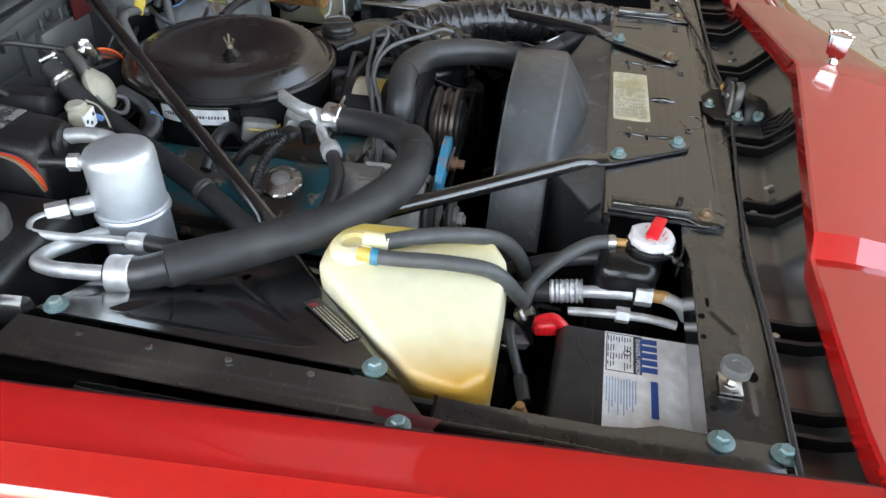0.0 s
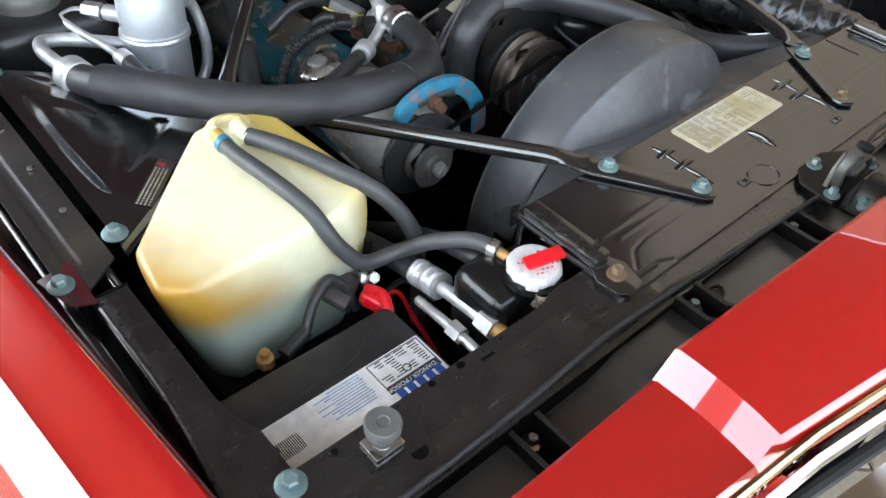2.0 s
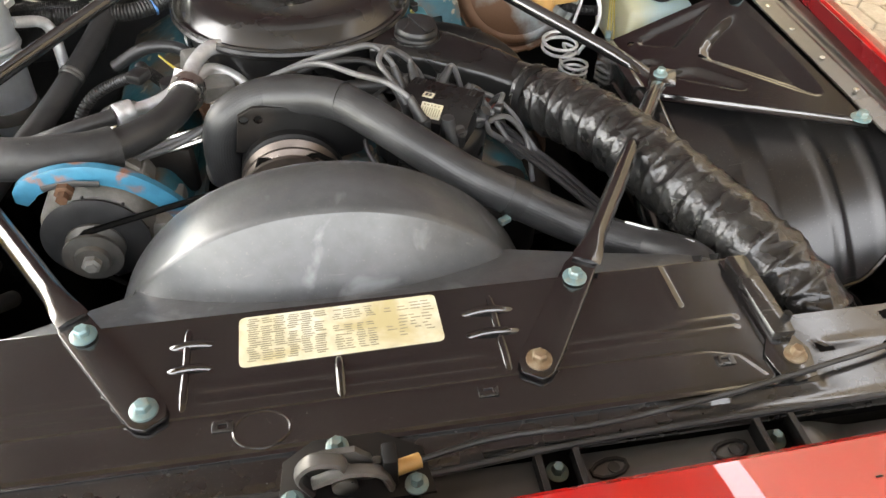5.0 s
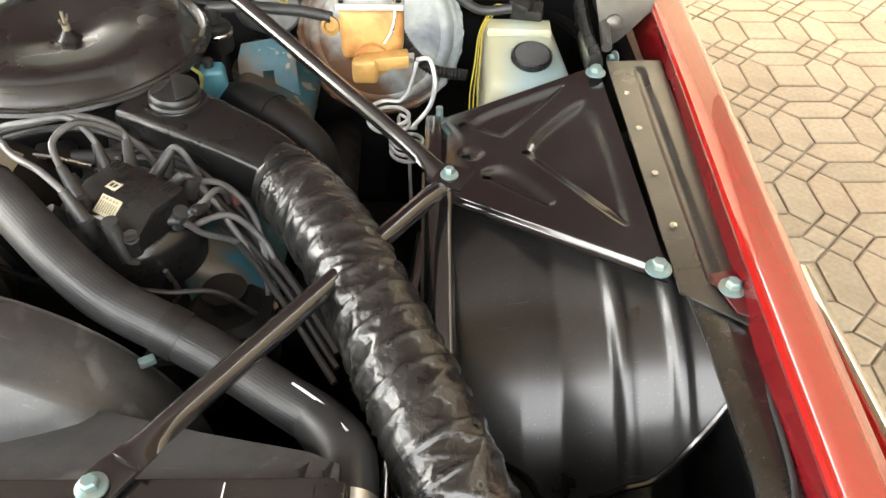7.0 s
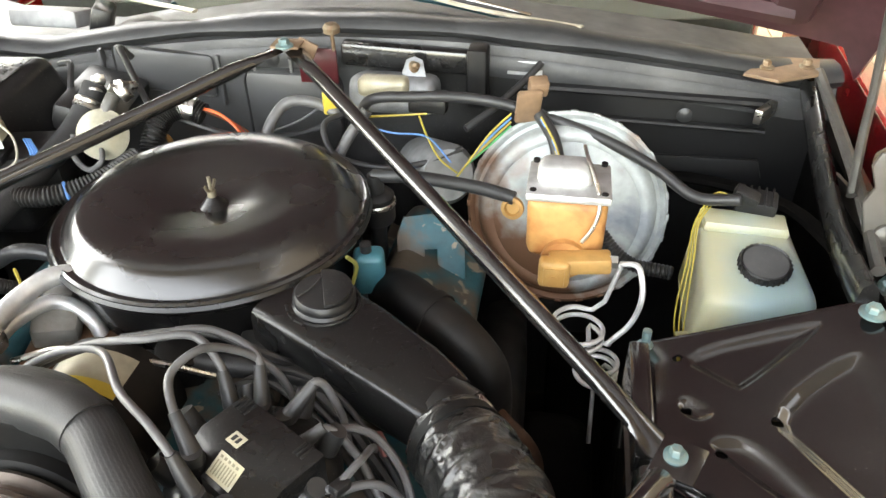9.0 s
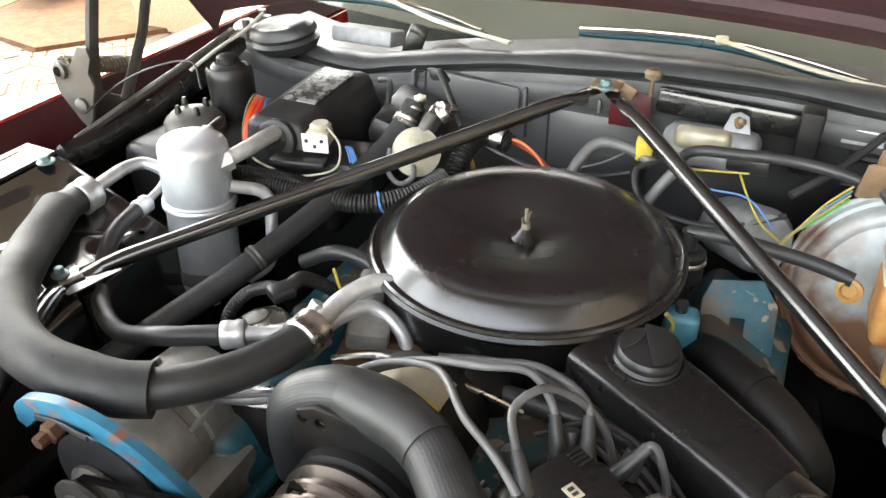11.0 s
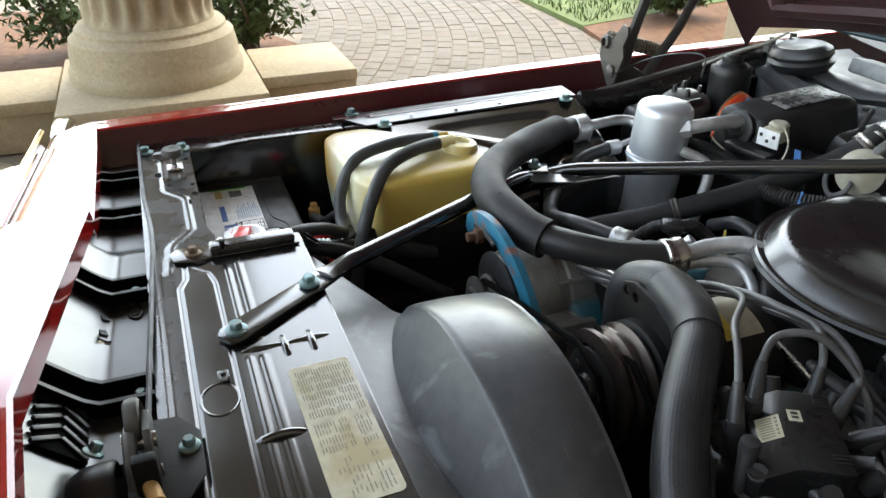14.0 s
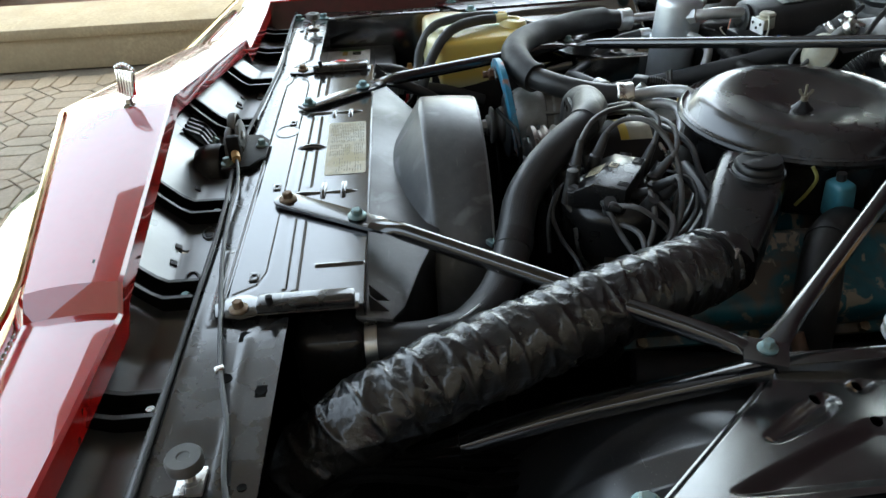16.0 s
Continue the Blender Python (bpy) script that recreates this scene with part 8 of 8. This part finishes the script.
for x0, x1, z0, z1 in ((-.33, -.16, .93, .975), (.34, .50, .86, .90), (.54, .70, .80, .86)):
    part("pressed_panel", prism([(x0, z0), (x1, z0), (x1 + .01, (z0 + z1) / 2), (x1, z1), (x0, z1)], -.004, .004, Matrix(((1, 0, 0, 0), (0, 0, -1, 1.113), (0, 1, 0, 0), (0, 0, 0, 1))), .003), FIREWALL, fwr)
for x, z in ((-.05, .985), (-.30, .985), (.40, .90), (.58, .93), (.46, .87)):
    part("grommet", lathe([(.010, 0), (.012, .003), (.007, .006), (0, .006)], pose(x, 1.108, z, 90, 0, 0), 16), RUBBER, fwr)

# ---- hot air duct, blue can ----
el = hose("hot_air_elbow", "dull black moulded hot-air elbow", [(.205, .755, .838), (.230, .728, .856), (.264, .695, .862), (.307, .665, .853), (.337, .65, .825), (.345, .65, .77), (.34, .66, .70)], .028, DARK, seg=24)
part("fold", tube([(.270, .691, .8620), (.280, .684, .8605)], .0305, 24, 2), DARK, el)
bc = thing("blue_vacuum_can", "faded teal vacuum can with an olive tube", "canister", (.20, .735, .88))
part("can", box(.040, .032, .060, pose(.188, .742, .876, 6, 0, 12), .008, 3, taper=.08), mat("faded_teal", (.035, .15, .19), .45, tint=(.07, .20, .24), scale=30, bump=.1, bscale=120), bc)
part("can_spout", lathe([(.007, 0), (.007, .012), (0, .013)], pose(.186, .740, .905, 6, 0, 0), 12), PLASTIC, bc)
part("strap", tube([(.175, .700, .925), (.183, .705, .912), (.178, .70, .885), (.170, .69, .86)], .0026, 8, 6), mat("olive_tube", (.22, .21, .06), .45), bc)
eb = thing("engine_bracket", "teal engine lifting bracket with slots", "bracket", (.245, .85, .82))
part("plate", prism([(-.045, -.06), (.045, -.06), (.045, .03), (.025, .06), (-.035, .055), (-.045, .03)], -.004, .004, pose(.245, .840, .83, 62, 0, 12), .002, holes=[[(-.008, -.02), (.008, -.02), (.008, .01), (-.008, .01)]]), TEAL, eb)
tr = thing("transmission_case", "dark casing under the brace", "casing", (.42, .55, .6))
part("casing", box(.12, .35, .20, Matrix.Translation((.42, .60, .55)), .04, 3), GRIME_SHADE, tr)
part("steel_rod", tube([(.36, .62, .78), (.40, .64, .70), (.41, .66, .60)], .010, 10, 4), RUST, tr)
lo = thing("lower_looms", "loose black wiring under the wheelhouse", "wiring", (.55, .08, .8))
for k in range(4):
    part("loose_wire", tube([(.585 + k * .008, .0 - k * .008, .80), (.57 + k * .012, .06, .835 + k * .004), (.55 + k * .016, .11, .815 + k * .006), (.50 + k * .02, .20, .76), (.48, .35, .70)], .0042, 8, 8), GRIME_SHADE, lo)
part("red_tip", box(.012, .008, .008, pose(.575, .05, .845, 0, 0, 30), .002), REDPL, lo)
part("cross_tube", tube([(.50, .49, .80), (.47, .30, .76), (.46, .10, .70)], .018, 12, 5), BLACK, lo)
ps = thing("power_steering_pump", "dark power steering reservoir low beside the block", "pump", (.26, .40, .74))
part("reservoir", lathe([(.045, -.06), (.05, -.05), (.05, .03), (.04, .04), (.022, .042), (.022, .056), (.026, .058), (.026, .066), (0, .068)], Matrix.Translation((.265, .375, .76)), 28), DARK, ps)
part("pulley", lathe([(.05, -.02), (.055, -.015), (.045, 0), (.055, .015), (.05, .02), (0, .02)], pose(.20, .345, .70, 90, 0, 0), 28), DARK, ps)
part("dipstick", tube([(.20, .38, .80), (.22, .36, .84), (.215, .355, .875)], .003, 6, 5), STEEL, ps)

# ---- paving, piece by piece ----
def paver_mat(name, by_island, base=(0.30, 0.268, 0.215), second=(0.24, 0.212, 0.17)):
    m = mat(name, base, 0.8, tint=second, amount=0.6, scale=5, bump=0.3, bscale=70)
    n, l = m.node_tree.nodes, m.node_tree.links
    b = n["Principled BSDF"]
    old = b.inputs["Base Color"].links[0].from_socket
    src = n.new("ShaderNodeNewGeometry").outputs["Random Per Island"] if by_island else n.new("ShaderNodeObjectInfo").outputs["Random"]
    r = n.new("ShaderNodeValToRGB")
    r.color_ramp.elements[0].color, r.color_ramp.elements[1].color = (1.0, 0.95, 0.88, 1), (0.86, 0.80, 0.72, 1)
    e = r.color_ramp.elements.new(0.55)
    e.color = (1.0, 0.89, 0.80, 1)
    l.new(src, r.inputs[0])
    x = n.new("ShaderNodeMix")
    x.data_type, x.blend_type = "RGBA", "MULTIPLY"
    x.inputs[0].default_value = 1.0
    l.new(old, x.inputs[6])
    l.new(r.outputs[0], x.inputs[7])
    l.new(x.outputs[2], b.inputs["Base Color"])
    return m


PAVER, PAVERS, SETT = paver_mat("paver", False), paver_mat("paver_field", True), paver_mat("grey_sett", True, (0.165, 0.150, 0.130), (0.14, 0.127, 0.11))


def slab(poly, h, joint=.004, ch=.005):
    """Vertices and faces of one chamfered slab, about its middle."""
    n = len(poly)
    if sum(poly[i - 1][0] * poly[i][1] - poly[i][0] * poly[i - 1][1] for i in range(n)) < 0:
        poly = poly[::-1]
    c = Vector((sum(p[0] for p in poly) / n, sum(p[1] for p in poly) / n))

    def inset(d):
        out = []
        for i in range(n):
            p, a, b = Vector(poly[i]), Vector(poly[i - 1]), Vector(poly[(i + 1) % n])
            u, v = (p - a).normalized(), (b - p).normalized()
            n1, n2 = Vector((-u.y, u.x)), Vector((-v.y, v.x))
            k = (n1 + n2)
            out.append(p + k * d / max(.2, 1 + n1.dot(n2)))
        return out

    lo, hi = inset(joint), inset(joint + ch)
    vs = [(p.x - c.x, p.y - c.y, -.02) for p in lo] + [(p.x - c.x, p.y - c.y, h - ch * .6) for p in lo] + [(p.x - c.x, p.y - c.y, h) for p in hi]
    fs = []
    for r in range(2):
        for i in range(n):
            fs.append((r * n + i, r * n + (i + 1) % n, (r + 1) * n + (i + 1) % n, (r + 1) * n + i))
    fs.append(tuple(range(2 * n, 3 * n)))
    return c, vs, fs


L_, K_ = .150, .053
A_, D_, E_, F_ = Vector((L_, 0)), Vector((0, -L_)), Vector((K_, -K_)), Vector((-K_, -K_))


def cell(o):
    """The pieces of one repeat: two pairs of long pointed blocks, one square and four small diamonds."""
    out = [[o - D_, o, o + A_, o + A_ - D_]]
    for i in range(2):
        q = o + (E_ + F_) * i
        out.append([q, q + F_, q + E_ + F_, q + A_ + E_ + F_, q + A_ + E_, q + A_])
        q = o + (F_ - E_) * i
        out.append([q, q - D_, q - D_ - E_, q - D_ - E_ + F_, q - E_ + F_, q + F_])
    for i in (-1, 0):
        for j in (1, 2):
            q = o + E_ * i + F_ * j
            out.append([q, q + F_, q + E_ + F_, q + E_])
    return out


pav = thing("pavement", "tan and pinkish interlocking pavers, pointed blocks and small diamonds", "pavement", (0, 0, 0), kind="structure")
rnd = random.Random(21)
near, rest = [], []
P_ = L_ + 4 * K_
for i in range(-18, 12):
    for j in range(-18, 16):
        o = Vector((1.779 + P_ * i, 2.217 + P_ * j))
        if not (-3.75 < o.x < 4.2 and -3.6 < o.y < 7.2):
            continue
        if -.75 < o.x < .75 and -.1 < o.y < 3.5:
            continue
        for p in cell(o):
            c = sum(p, Vector((0, 0))) / len(p)
            if -4.1 < c.x < -3.3 and -5.3 < c.y < 1.2:
                continue
            (near if 1.15 < c.x < 2.05 and .85 < c.y < 2.35 else rest).append(p)
kinds = {}
for p in near[:300]:
    c, vs, fs = slab([tuple(q) for q in p], 0.0)
    key = tuple(round(v, 3) for q in vs for v in q)
    if key not in kinds:
        me = bpy.data.meshes.new("paver")
        me.from_pydata(vs, [], fs)
        me.materials.append(PAVER)
        kinds[key] = me
    o = new("paver", kinds[key])
    o.parent = pav
    o.location = (c.x, c.y, rnd.uniform(-.002, .002))
V, F = [], []


def add(vs, fs, c, z):
    k = len(V)
    V.extend((x + c.x, y + c.y, w + z) for x, y, w in vs)
    F.extend(tuple(i + k for i in f) for f in fs)


for p in near[300:] + rest:
    c, vs, fs = slab([tuple(q) for q in p], 0.0)
    add(vs, fs, c, rnd.uniform(-.002, .002))
me = bpy.data.meshes.new("paver_field")
me.from_pydata(V, [], F)
me.materials.append(PAVERS)
o = new("paver_field", me)
o.parent = pav
tagged(o, kind="stuff")

# fans of small setts farther out
V, F = [], []
for ring in range(18, 96):
    r0, r1 = ring * .112, (ring + 1) * .112
    n = int(math.pi * (r0 + r1) / .15)
    for k in range(n):
        g0, g1 = 2 * math.pi * (k + .5 * (ring % 2)) / n, 2 * math.pi * (k + 1 + .5 * (ring % 2)) / n
        q = [(-6.6 + r * math.cos(g), -3.4 + r * math.sin(g)) for r, g in ((r0, g0), (r1, g0), (r1, g1), (r0, g1))]
        mx = sum(p[0] for p in q) / 4
        my_ = sum(p[1] for p in q) / 4
        if mx > -3.86 or mx < -13 or my_ < .9 or my_ > 8 or (mx > -6.1 and my_ > 3.02) or (mx <= -6.1 and my_ > 3.1 + (-6.1 - mx) * .55) or (-7.3 < mx < -4 and my_ < .95):
            continue
        c, vs, fs = slab(q, -.002, .0042, .004)
        add(vs, fs, c, rnd.uniform(-.002, .002))
me = bpy.data.meshes.new("sett_field")
me.from_pydata(V, [], F)
me.materials.append(SETT)
st = new("sett_field", me)
tagged(st, "pale grey-tan setts laid in fans", "setts", kind="stuff")
